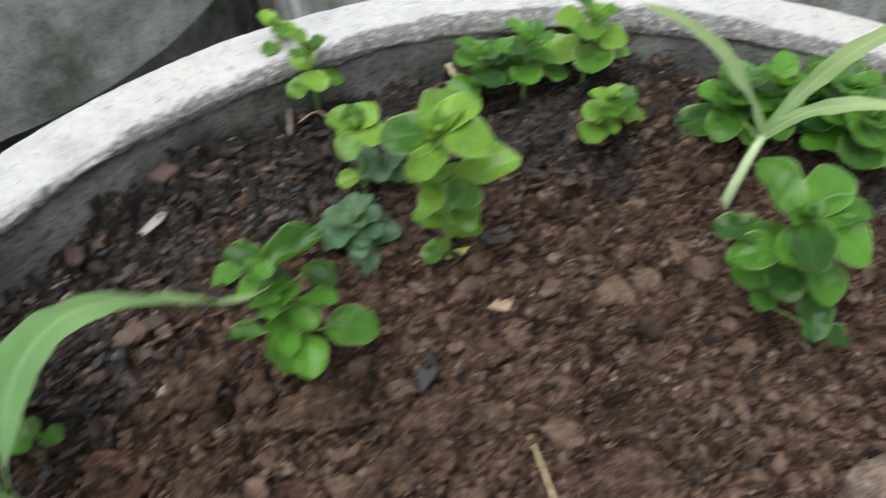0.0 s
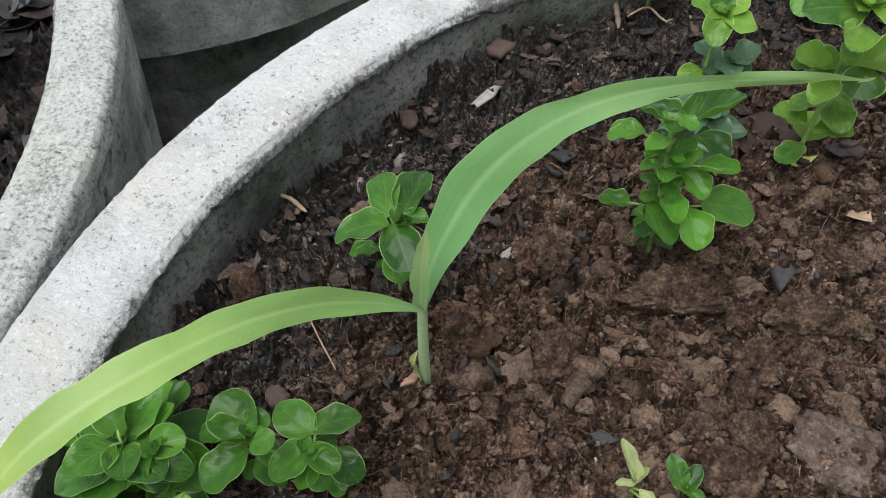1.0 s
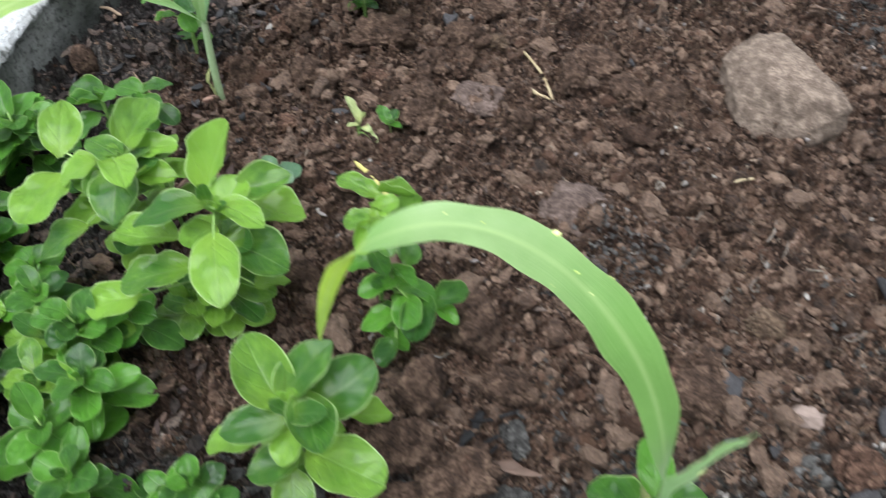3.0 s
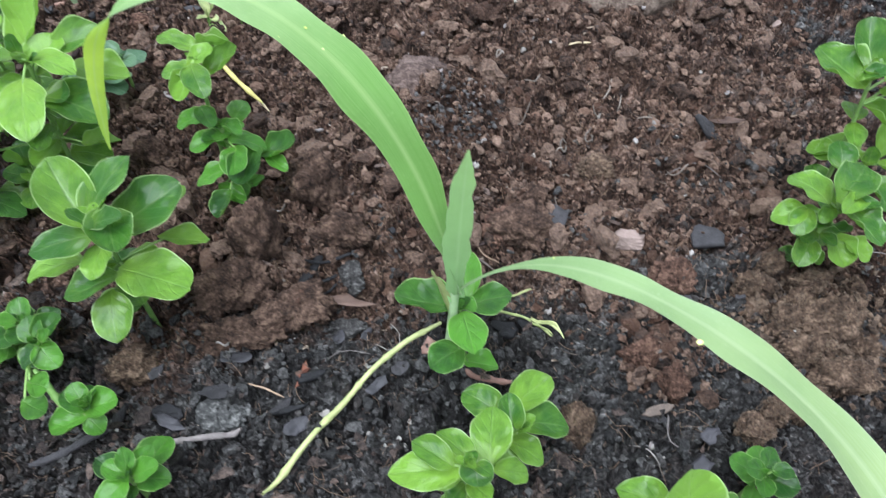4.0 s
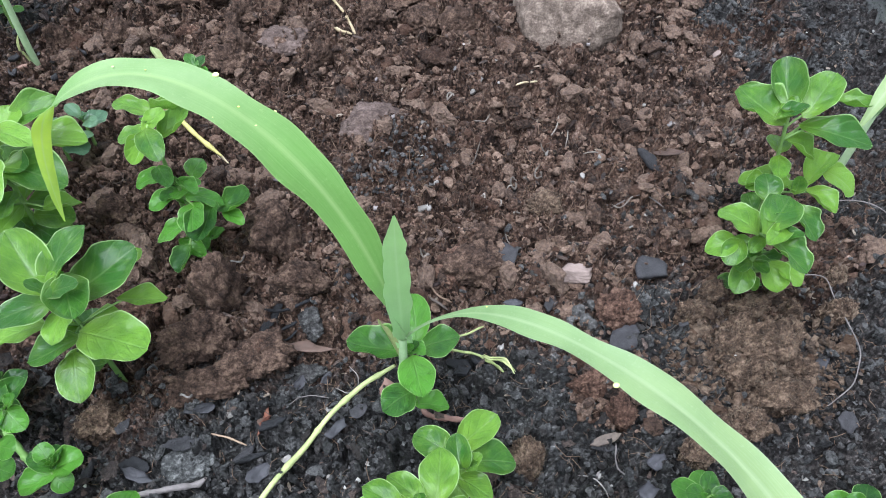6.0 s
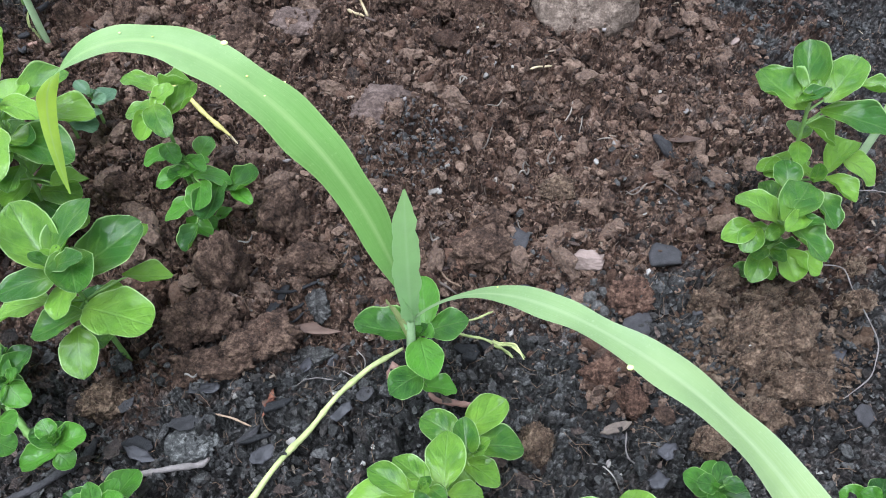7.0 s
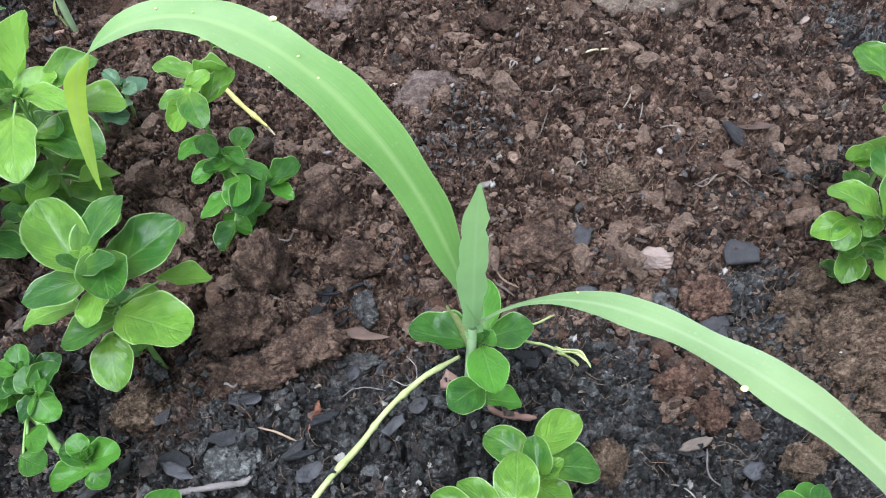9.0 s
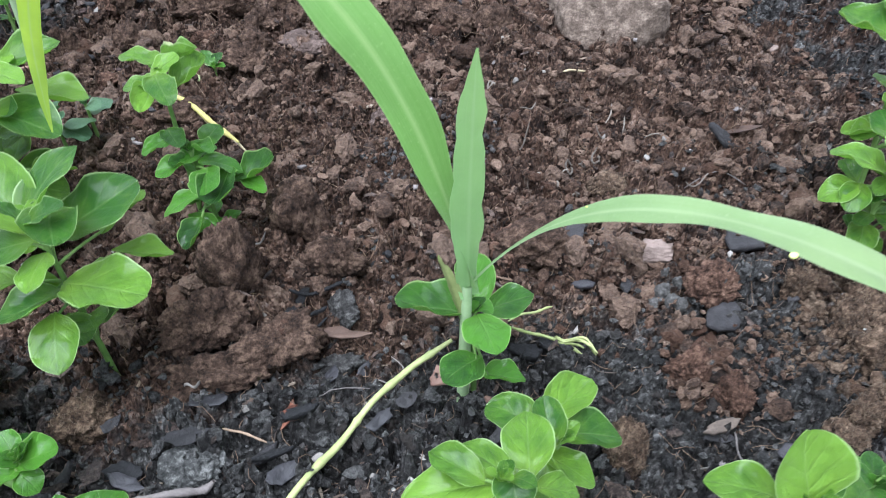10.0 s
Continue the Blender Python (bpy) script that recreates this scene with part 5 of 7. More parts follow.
tuft("small crowded seedling in the dark soil", -0.089, -0.120, 0.030, 0.020, 7, 0.014, 722, GREEN, (0.000, 0.000))
tuft("small bright green seedling among taller bushy ones", -0.128, 0.065, 0.075, 0.026, 9, 0.017, 760, BRIGHT, (0.000, 0.000))
tuft("small bright green seedling among taller bushy ones", -0.105, -0.010, 0.050, 0.024, 9, 0.016, 761, BRIGHT, (0.000, 0.000))
tuft("small bright green seedling among taller bushy ones", -0.159, -0.036, 0.050, 0.028, 11, 0.016, 762, GREEN, (0.000, 0.000))
tuft("small bright green seedling among taller bushy ones", -0.200, 0.012, 0.050, 0.022, 8, 0.013, 763, GREEN, (0.000, 0.000))
tuft("small green seedling at the front of the bed", -0.022, -0.212, 0.035, 0.022, 9, 0.013, 727, GREEN, (0.000, 0.000))
tuft("low green seedling under a maize leaf", 0.276, -0.243, 0.04, 0.018, 8, 0.012, 728, GREEN, (0.000, 0.000))
tuft("small green seedling at the front of the bed", 0.368, -0.258, 0.035, 0.018, 7, 0.013, 729, GREEN, (0.000, 0.000))
tuft("small bright green seedling near the far planter wall", 0.095, 0.507, 0.055, 0.026, 8, 0.022, 730, GREEN, (0.000, 0.000))
tuft("small bright green seedling near the far planter wall", 0.128, 0.511, 0.060, 0.026, 10, 0.022, 731, GREEN, (0.000, 0.000))
tuft("small bright green seedling near the far planter wall", 0.171, 0.516, 0.075, 0.030, 10, 0.026, 732, BRIGHT, (0.000, 0.000))
tuft("small bright green seedling near the far planter wall", 0.183, 0.469, 0.045, 0.024, 9, 0.022, 733, BRIGHT, (0.000, 0.000))
tuft("small bright green seedling near the far planter wall", -0.047, 0.518, 0.070, 0.020, 6, 0.018, 734, BRIGHT, (0.000, 0.000))
tuft("small bright green seedling near the far planter wall", -0.022, 0.494, 0.065, 0.022, 7, 0.018, 735, BRIGHT, (0.000, 0.000))
tuft("leafy green seedling beside a maize shoot by the wall", 0.270, 0.481, 0.055, 0.030, 11, 0.024, 736, GREEN, (0.000, 0.000))
tuft("leafy green seedling beside a maize shoot by the wall", 0.298, 0.481, 0.050, 0.030, 10, 0.022, 737, GREEN, (0.000, 0.000))
tuft("leafy green seedling beside a maize shoot by the wall", 0.338, 0.477, 0.060, 0.036, 14, 0.026, 738, GREEN, (0.000, 0.000))
tuft("leafy green seedling beside a maize shoot by the wall", 0.344, 0.445, 0.050, 0.032, 12, 0.024, 739, GREEN, (0.000, 0.000))
tuft("bushy blue-green seedling with wrinkled small leaves", 0.015, 0.387, 0.040, 0.026, 20, 0.015, 740, BLUISH, (0.000, 0.000))
tuft("wrinkled blue-green seedling leaf rosette", -0.081, 0.079, 0.040, 0.022, 5, 0.026, 741, BLUISH, (0.000, 0.000))
tuft("wrinkled blue-green seedling leaf rosette", -0.063, 0.090, 0.035, 0.018, 4, 0.026, 742, BLUISH, (0.000, 0.000))
seedling("leafy_seedling", "tiny wilting seedling with pale curled leaves", (-0.012, 0.152), [(-0.012, 0.156, 0.012, -0.021, 0.168, 0.024, 0.006), (-0.011, 0.155, 0.01, -0.006, 0.160, 0.016, 0.004), (-0.008, 0.150, 0.010, -0.002, 0.141, 0.012, 0.006), (-0.012, 0.153, 0.010, -0.020, 0.152, 0.010, 0.004), (-0.006, 0.146, 0.008, 0.002, 0.136, 0.008, 0.006)], WILTED, 0.0008, 0.0)
seedling("leafy_seedling", "tiny wilting green seedling with a torn leaf", (0.012, 0.156), [(0.010, 0.156, 0.010, 0.004, 0.168, 0.016, 0.008), (0.012, 0.156, 0.010, 0.017, 0.166, 0.014, 0.005), (0.012, 0.155, 0.008, 0.02, 0.15, 0.01, 0.005)], GREEN, 0.0008, 0.0)
flake("charcoal_piece", "black charred leaf sheath lying in a hollow", "charcoal", 0.058, -0.083, 0.0288, 0.0100, 0.0020, CHAR, 2001, 56, 12)
stick("charcoal_twig", "thin black charred twig on the soil", "twig", [(0.057, -0.081, 0.006), (0.071, -0.077, 0.006), (0.087, -0.074, 0.006)], 0.0011, CHAR)
stick("charcoal_twig", "thin black charred twig on the soil", "twig", [(0.058, -0.096, 0.006), (0.067, -0.090, 0.006), (0.075, -0.086, 0.006)], 0.0012, CHAR)
stick("charcoal_twig", "thin black charred twig on the soil", "twig", [(0.061, -0.100, 0.006), (0.069, -0.095, 0.006), (0.074, -0.090, 0.006)], 0.0009, CHAR)
flake("dry_leaf", "curved dull brown dry leaf on gritty soil", "leaf litter", 0.080, -0.107, 0.0345, 0.0105, 0.0012, DRYLEAF, 2002, -22, 10)
flake("leaf_scrap", "grey-brown oval leaf scrap", "leaf litter", 0.073, -0.129, 0.0153, 0.0102, 0.0010, GREYLEAF, 2003, 58, 15)
flake("leaf_scrap", "brown oval leaf scrap by a clod", "leaf litter", 0.036, -0.111, 0.0171, 0.0110, 0.0010, DRYLEAF, 2004, 69, 15)
flake("leaf_scrap", "dark grey leaf scrap standing in grit", "leaf litter", 0.089, -0.126, 0.0134, 0.0058, 0.0010, GREYLEAF, 2005, 63, 25)
flake("dark_leaf", "black rotting leaf on dark grit", "leaf litter", -0.020, -0.164, 0.0193, 0.0122, 0.0012, CHAR, 2006, -21, 8)
flake("leaf_scrap", "blue-grey wet leaf on dark grit", "leaf litter", -0.018, -0.171, 0.0175, 0.0087, 0.0010, GREYLEAF, 2007, -31, 8)
flake("leaf_scrap", "blue-grey wet leaf on dark grit", "leaf litter", 0.017, -0.139, 0.0212, 0.0085, 0.0010, GREYLEAF, 2008, -8, 8)
flake("dark_leaf", "purple-black leaf scrap on grit", "leaf litter", -0.027, -0.141, 0.0120, 0.0077, 0.0010, SLATE, 2009, 48, 12)
flake("seed_pod", "narrow dark dry pod on gritty soil", "pod", 0.041, -0.169, 0.0186, 0.0068, 0.0035, SLATE, 2010, 36, 10)
flake("seed_pod", "narrow black dry pod on gritty soil", "pod", 0.059, -0.160, 0.0190, 0.0059, 0.0035, CHAR, 2011, 18, 10)
flake("seed_pod", "narrow black dry pod on gritty soil", "pod", 0.047, -0.175, 0.0242, 0.0041, 0.0030, CHAR, 2012, 7, 6)
flake("leaf_scrap", "oval blue-grey leaf on gritty soil", "leaf litter", 0.050, -0.183, 0.0166, 0.0114, 0.0010, GREYLEAF, 2013, 33, 10)
flake("leaf_scrap", "purple-grey narrow leaf scrap on grit", "leaf litter", 0.093, -0.165, 0.0191, 0.0083, 0.0010, GREYLEAF, 2014, 43, 10)
flake("rust_scrap", "rust-red dry bract on gritty soil", "leaf litter", 0.053, -0.153, 0.0190, 0.0070, 0.0010, RUST, 2015, 72, 30)
flake("rust_scrap", "thin rust-red dry bract", "leaf litter", 0.055, -0.157, 0.0153, 0.0031, 0.0010, RUST, 2016, 58, 40)
stick("twig", "pale thin twig on grit", "twig", [(0.024, -0.156, 0.006), (0.032, -0.159, 0.006), (0.043, -0.165, 0.006)], 0.0006, TANLEAF)
stick("straw", "short white straw on the soil", "straw", [(0.006, -0.129, 0.006), (0.010, -0.131, 0.006), (0.015, -0.134, 0.006)], 0.0007, SHELL)
stick("straw", "short white straw on the soil", "straw", [(0.034, -0.038, 0.006), (0.040, -0.039, 0.006), (0.047, -0.041, 0.006)], 0.0005, SHELL)
stick("root", "fine pale root looping over grit", "root", [(0.067, -0.143, 0.006), (0.072, -0.137, 0.006), (0.080, -0.136, 0.006), (0.091, -0.142, 0.006)], 0.0003, GREYWOOD)
stick("root", "fine pale root beside the stalk", "root", [(0.104, -0.119, 0.006), (0.109, -0.127, 0.006), (0.108, -0.138, 0.006), (0.101, -0.139, 0.006), (0.094, -0.133, 0.006)], 0.0003, SHELL)
lump("grit_mound", "crumbly mound of pale grey grit", "clod", 0.084, -0.089, 0.0215, 0.0210, 0.0100, GRIT, 2017, 0.38)
lump("grit_mound", "crumbly mound of grey grit", "clod", 0.077, -0.120, 0.0233, 0.0130, 0.0080, GRIT, 2018, 0.38)
lump("grey_pebble", "small grey gritty pebble in a cluster", "pebble", 0.255, -0.105, 0.0085, 0.0080, 0.0060, GREYSTONE, 2019, 0.30)
lump("grey_pebble", "small grey gritty pebble in a cluster", "pebble", 0.258, -0.112, 0.0077, 0.0080, 0.0060, GREYSTONE, 2020, 0.30)
lump("grey_pebble", "small grey gritty pebble in a cluster", "pebble", 0.249, -0.109, 0.0063, 0.0060, 0.0060, GREYSTONE, 2021, 0.30)
lump("grey_pebble", "small grey gritty pebble in a cluster", "pebble", 0.261, -0.117, 0.0070, 0.0070, 0.0060, GREYSTONE, 2022, 0.30)
lump("grey_pebble", "small grey gritty pebble in a cluster", "pebble", 0.262, -0.106, 0.0057, 0.0050, 0.0060, GREYSTONE, 2023, 0.30)
lump("grey_pebble", "small grey gritty pebble in a cluster", "pebble", 0.258, -0.098, 0.0046, 0.0040, 0.0060, GREYSTONE, 2024, 0.30)
lump("grey_pebble", "small grey gritty pebble in a cluster", "pebble", 0.267, -0.113, 0.0063, 0.0060, 0.0060, GREYSTONE, 2025, 0.30)
lump("tan_chip", "flat tan chip of stone on the soil", "chip", 0.259, -0.080, 0.0195, 0.0125, 0.0055, TAN, 2026, 0.16, 4.0, -14)
flake("slate_chip", "dark grey chip between crumbs", "chip", 0.238, -0.079, 0.0106, 0.0104, 0.0030, GREYLEAF, 2027, -49, 10)
flake("slate_chip", "dark bluish chip in the soil", "chip", 0.238, -0.096, 0.0178, 0.0094, 0.0030, SLATE, 2028, 52, 12)
flake("slate_chip", "blue-grey chip under a maize leaf", "chip", 0.213, -0.093, 0.0141, 0.0055, 0.0030, GREYLEAF, 2029, -8, 5)
flake("charcoal_piece", "black charcoal flake on dark soil", "charcoal", 0.170, -0.131, 0.0170, 0.0126, 0.0040, CHAR, 2030, -28, 12)
flake("charcoal_piece", "black charcoal flake on dark soil", "charcoal", 0.183, -0.130, 0.0142, 0.0111, 0.0040, CHAR, 2031, -39, 12)
flake("charcoal_piece", "black charcoal flake on dark soil", "charcoal", 0.170, -0.140, 0.0130, 0.0095, 0.0040, CHAR, 2032, 4, 10)
stick("plant_stalk", "pale wilted rootlet of a pulled seedling", "stalk", [(0.184, -0.132, 0.010), (0.189, -0.138, 0.010), (0.193, -0.149, 0.010)], 0.0006, STALK)
stick("plant_stalk", "pale wilted rootlet of a pulled seedling", "stalk", [(0.185, -0.132, 0.010), (0.193, -0.136, 0.010), (0.199, -0.146, 0.010)], 0.0006, STALK)
stick("plant_stalk", "pale wilted rootlet of a pulled seedling", "stalk", [(0.186, -0.131, 0.010), (0.192, -0.133, 0.010), (0.198, -0.140, 0.010), (0.200, -0.150, 0.010)], 0.0006, STALK)
stick("plant_stalk", "pale wilted rootlet of a pulled seedling", "stalk", [(0.192, -0.138, 0.010), (0.199, -0.141, 0.010), (0.203, -0.144, 0.010)], 0.0006, STALK)
stick("root", "brown rootlet crossing the soil", "root", [(0.158, -0.067, 0.006), (0.164, -0.081, 0.006), (0.173, -0.093, 0.006)], 0.0007, FIBRE)
lump("soil_clod", "reddish fibrous clod of soil", "clod", 0.184, -0.063, 0.0330, 0.0310, 0.0120, REDCLOD, 2034, 0.38)
lump("soil_clod", "reddish fibrous clod of soil", "clod", 0.278, -0.116, 0.0280, 0.0240, 0.0120, REDCLOD, 2035, 0.38)
lump("soil_clod", "crumbling rust-brown clod of soil", "clod", 0.056, -0.108, 0.0209, 0.0180, 0.0120, REDCLOD, 2036, 0.38)
lump("soil_clod", "crumbling rust-brown clod of soil", "clod", -0.017, -0.068, 0.0209, 0.0180, 0.0100, REDCLOD, 2037, 0.38)
lump("soil_clod", "brown fibrous clod under a maize leaf", "clod", 0.244, -0.159, 0.0230, 0.0210, 0.0130, REDCLOD, 2038, 0.38)
lump("soil_clod", "brown fibrous clod under a maize leaf", "clod", 0.257, -0.183, 0.0192, 0.0190, 0.0130, REDCLOD, 2039, 0.38)
flake("wood_chip", "grey-brown splinter of wood on grit", "chip", 0.243, -0.197, 0.0214, 0.0062, 0.0030, TWIG, 2040, 11, 6)
stick("root", "thin pale root running over grit", "root", [(0.248, -0.199, 0.006), (0.245, -0.206, 0.006), (0.244, -0.214, 0.006), (0.247, -0.226, 0.006)], 0.0005, GREYWOOD)
stick("root", "thin pale root running over grit", "root", [(0.222, -0.213, 0.006), (0.227, -0.221, 0.006), (0.234, -0.230, 0.006)], 0.0004, SHELL)
flake("slate_chip", "grey flake lying on the soil", "chip", 0.393, -0.168, 0.0139, 0.0104, 0.0020, GREYLEAF, 2041, 21, 10)
flake("slate_chip", "grey flake lying on the soil", "chip", 0.378, -0.151, 0.0134, 0.0053, 0.0020, GREYLEAF, 2042, 27, 10)
flake("slate_chip", "grey flake lying on the soil", "chip", 0.389, -0.207, 0.0197, 0.0127, 0.0020, SLATE, 2043, 24, 10)
flake("slate_chip", "grey flake lying on the soil", "chip", 0.314, -0.131, 0.0117, 0.0084, 0.0020, SLATE, 2044, 31, 10)
flake("slate_chip", "grey flake lying on the soil", "chip", 0.351, -0.147, 0.0134, 0.0083, 0.0020, SLATE, 2045, 27, 10)
flake("slate_chip", "grey flake lying on the soil", "chip", 0.268, -0.213, 0.0140, 0.0102, 0.0020, GREYLEAF, 2046, 0, 10)
flake("slate_chip", "grey flake lying on the soil", "chip", 0.253, -0.231, 0.0160, 0.0112, 0.0020, GREYLEAF, 2047, 4, 10)
lump("dung_clod", "straw-brown fibrous clod crumbling on the soil", "clod", 0.345, -0.143, 0.0260, 0.0180, 0.0150, DUNG, 2401, 0.4)
lump("dung_clod", "straw-brown fibrous clod crumbling on the soil", "clod", 0.374, -0.149, 0.0220, 0.0170, 0.0150, DUNG, 2402, 0.4)
lump("dung_clod", "straw-brown fibrous clod crumbling on the soil", "clod", 0.348, -0.172, 0.0240, 0.0160, 0.0150, DUNG, 2403, 0.4)
lump("dung_clod", "straw-brown fibrous clod crumbling on the soil", "clod", 0.331, -0.152, 0.0200, 0.0150, 0.0150, DUNG, 2404, 0.4)
lump("dung_clod", "straw-brown fibrous clod crumbling on the soil", "clod", 0.303, -0.206, 0.0220, 0.0170, 0.0150, DUNG, 2405, 0.4)
lump("dung_clod", "straw-brown fibrous clod crumbling on the soil", "clod", 0.383, -0.135, 0.0180, 0.0140, 0.0150, DUNG, 2406, 0.4)
lump("dung_clod", "straw-brown fibrous clod crumbling on the soil", "clod", 0.334, -0.118, 0.0170, 0.0130, 0.0124, DUNG, 2048, 0.38)
lump("dung_clod", "straw-brown fibrous clod crumbling on the soil", "clod", 0.318, -0.126, 0.0209, 0.0100, 0.0124, DUNG, 2049, 0.38)
lump("dung_clod", "straw-brown fibrous clod crumbling on the soil", "clod", 0.356, -0.129, 0.0333, 0.0140, 0.0170, DUNG, 2050, 0.38)
lump("dung_clod", "straw-brown fibrous clod crumbling on the soil", "clod", 0.426, -0.114, 0.0181, 0.0140, 0.0124, DUNG, 2051, 0.38)
lump("dung_clod", "straw-brown fibrous clod crumbling on the soil", "clod", 0.413, -0.139, 0.0210, 0.0150, 0.0124, DUNG, 2052, 0.38)
lump("dung_clod", "straw-brown fibrous clod crumbling on the soil", "clod", 0.362, -0.154, 0.0442, 0.0230, 0.0170, DUNG, 2053, 0.38)
lump("dung_clod", "straw-brown fibrous clod crumbling on the soil", "clod", 0.357, -0.189, 0.0390, 0.0230, 0.0170, DUNG, 2054, 0.38)
lump("dung_clod", "straw-brown fibrous clod crumbling on the soil", "clod", 0.335, -0.171, 0.0265, 0.0190, 0.0170, DUNG, 2055, 0.38)
lump("dung_clod", "straw-brown fibrous clod crumbling on the soil", "clod", 0.322, -0.199, 0.0286, 0.0220, 0.0170, DUNG, 2056, 0.38)
lump("dung_clod", "straw-brown fibrous clod crumbling on the soil", "clod", 0.290, -0.216, 0.0216, 0.0180, 0.0124, DUNG, 2057, 0.38)
lump("dung_clod", "straw-brown fibrous clod crumbling on the soil", "clod", 0.374, -0.173, 0.0200, 0.0140, 0.0124, DUNG, 2058, 0.38)
lump("stone", "dark grey-green stone half sunk in grit", "pebble", 0.011, -0.171, 0.0245, 0.0170, 0.0090, DARKSTONE, 2059, 0.30)
lump("soil_clod", "pale brown clod lying in crumbs", "clod", 0.254, -0.016, 0.0274, 0.0210, 0.0100, DUNG, 2060, 0.35)
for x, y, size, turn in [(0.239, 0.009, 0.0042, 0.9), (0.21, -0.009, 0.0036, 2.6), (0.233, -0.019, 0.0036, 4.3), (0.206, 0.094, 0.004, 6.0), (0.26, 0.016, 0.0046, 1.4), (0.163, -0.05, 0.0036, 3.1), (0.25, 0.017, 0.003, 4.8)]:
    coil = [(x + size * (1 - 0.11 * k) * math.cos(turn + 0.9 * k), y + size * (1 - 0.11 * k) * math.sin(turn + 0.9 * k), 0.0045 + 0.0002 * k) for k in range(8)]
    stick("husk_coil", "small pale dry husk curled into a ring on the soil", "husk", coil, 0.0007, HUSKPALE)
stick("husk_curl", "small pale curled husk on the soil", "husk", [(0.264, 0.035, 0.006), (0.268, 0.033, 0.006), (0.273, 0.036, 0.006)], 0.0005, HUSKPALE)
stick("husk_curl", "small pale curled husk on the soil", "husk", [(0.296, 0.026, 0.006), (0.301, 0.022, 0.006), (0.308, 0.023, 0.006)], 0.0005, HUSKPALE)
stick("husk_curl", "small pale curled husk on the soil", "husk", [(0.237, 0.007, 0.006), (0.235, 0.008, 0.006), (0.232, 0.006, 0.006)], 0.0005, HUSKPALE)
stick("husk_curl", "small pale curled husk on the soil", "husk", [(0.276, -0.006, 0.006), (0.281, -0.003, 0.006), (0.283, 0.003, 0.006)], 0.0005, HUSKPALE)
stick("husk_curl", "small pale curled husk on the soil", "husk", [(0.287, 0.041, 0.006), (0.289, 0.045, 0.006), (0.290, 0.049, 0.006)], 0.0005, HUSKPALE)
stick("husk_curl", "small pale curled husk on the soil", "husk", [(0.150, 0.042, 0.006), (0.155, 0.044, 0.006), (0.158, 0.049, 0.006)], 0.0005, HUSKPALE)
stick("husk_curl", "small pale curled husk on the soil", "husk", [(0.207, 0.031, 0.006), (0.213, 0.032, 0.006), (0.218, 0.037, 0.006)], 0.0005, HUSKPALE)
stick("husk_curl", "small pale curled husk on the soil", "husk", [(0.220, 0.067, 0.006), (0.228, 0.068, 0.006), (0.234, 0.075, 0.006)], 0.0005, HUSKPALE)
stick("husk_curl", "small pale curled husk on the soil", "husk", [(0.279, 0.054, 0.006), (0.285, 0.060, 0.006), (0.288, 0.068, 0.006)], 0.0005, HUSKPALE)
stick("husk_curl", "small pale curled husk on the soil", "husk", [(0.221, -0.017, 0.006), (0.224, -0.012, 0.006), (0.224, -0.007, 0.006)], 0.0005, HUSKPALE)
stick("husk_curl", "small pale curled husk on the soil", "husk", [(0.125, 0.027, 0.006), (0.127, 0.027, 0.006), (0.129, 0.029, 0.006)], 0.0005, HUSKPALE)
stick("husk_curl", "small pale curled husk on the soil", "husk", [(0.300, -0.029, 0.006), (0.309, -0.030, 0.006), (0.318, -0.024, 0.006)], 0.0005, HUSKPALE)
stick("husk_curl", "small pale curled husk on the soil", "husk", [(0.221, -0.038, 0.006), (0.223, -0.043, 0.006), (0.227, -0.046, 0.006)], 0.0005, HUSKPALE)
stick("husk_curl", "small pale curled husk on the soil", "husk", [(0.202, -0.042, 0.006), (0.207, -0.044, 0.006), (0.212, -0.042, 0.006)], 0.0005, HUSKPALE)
lump("white_grain", "small whitish grain of grit", "grit", 0.167, -0.010, 0.0062, 0.0060, 0.0030, SHELL, 2061, 0.35)
lump("white_grain", "small whitish grain of grit", "grit", 0.183, 0.082, 0.0060, 0.0070, 0.0030, SHELL, 2062, 0.35)
lump("white_grain", "small whitish grain of grit", "grit", 0.181, 0.012, 0.0036, 0.0030, 0.0030, SHELL, 2063, 0.35)
lump("white_grain", "small whitish grain of grit", "grit", 0.171, -0.016, 0.0046, 0.0050, 0.0030, SHELL, 2064, 0.35)
lump("white_grain", "small whitish grain of grit", "grit", 0.225, 0.097, 0.0044, 0.0050, 0.0030, SHELL, 2065, 0.35)
lump("white_grain", "small whitish grain of grit", "grit", 0.290, -0.103, 0.0046, 0.0050, 0.0030, SHELL, 2066, 0.35)
lump("white_grain", "small whitish grain of grit", "grit", 0.200, -0.121, 0.0048, 0.0040, 0.0030, SHELL, 2067, 0.35)
lump("white_grain", "small whitish grain of grit", "grit", 0.257, -0.123, 0.0048, 0.0040, 0.0030, SHELL, 2068, 0.35)
lump("white_grain", "small whitish grain of grit", "grit", 0.234, -0.216, 0.0033, 0.0020, 0.0030, SHELL, 2069, 0.35)
lump("white_grain", "small whitish grain of grit", "grit", 0.236, -0.211, 0.0021, 0.0010, 0.0030, SHELL, 2070, 0.35)
lump("white_grain", "small whitish grain of grit", "grit", 0.107, -0.146, 0.0029, 0.0020, 0.0030, SHELL, 2071, 0.35)
lump("white_grain", "small whitish grain of grit", "grit", 0.062, -0.175, 0.0049, 0.0040, 0.0030, SHELL, 2072, 0.35)
lump("white_grain", "small whitish grain of grit", "grit", 0.002, -0.132, 0.0039, 0.0030, 0.0030, SHELL, 2073, 0.35)
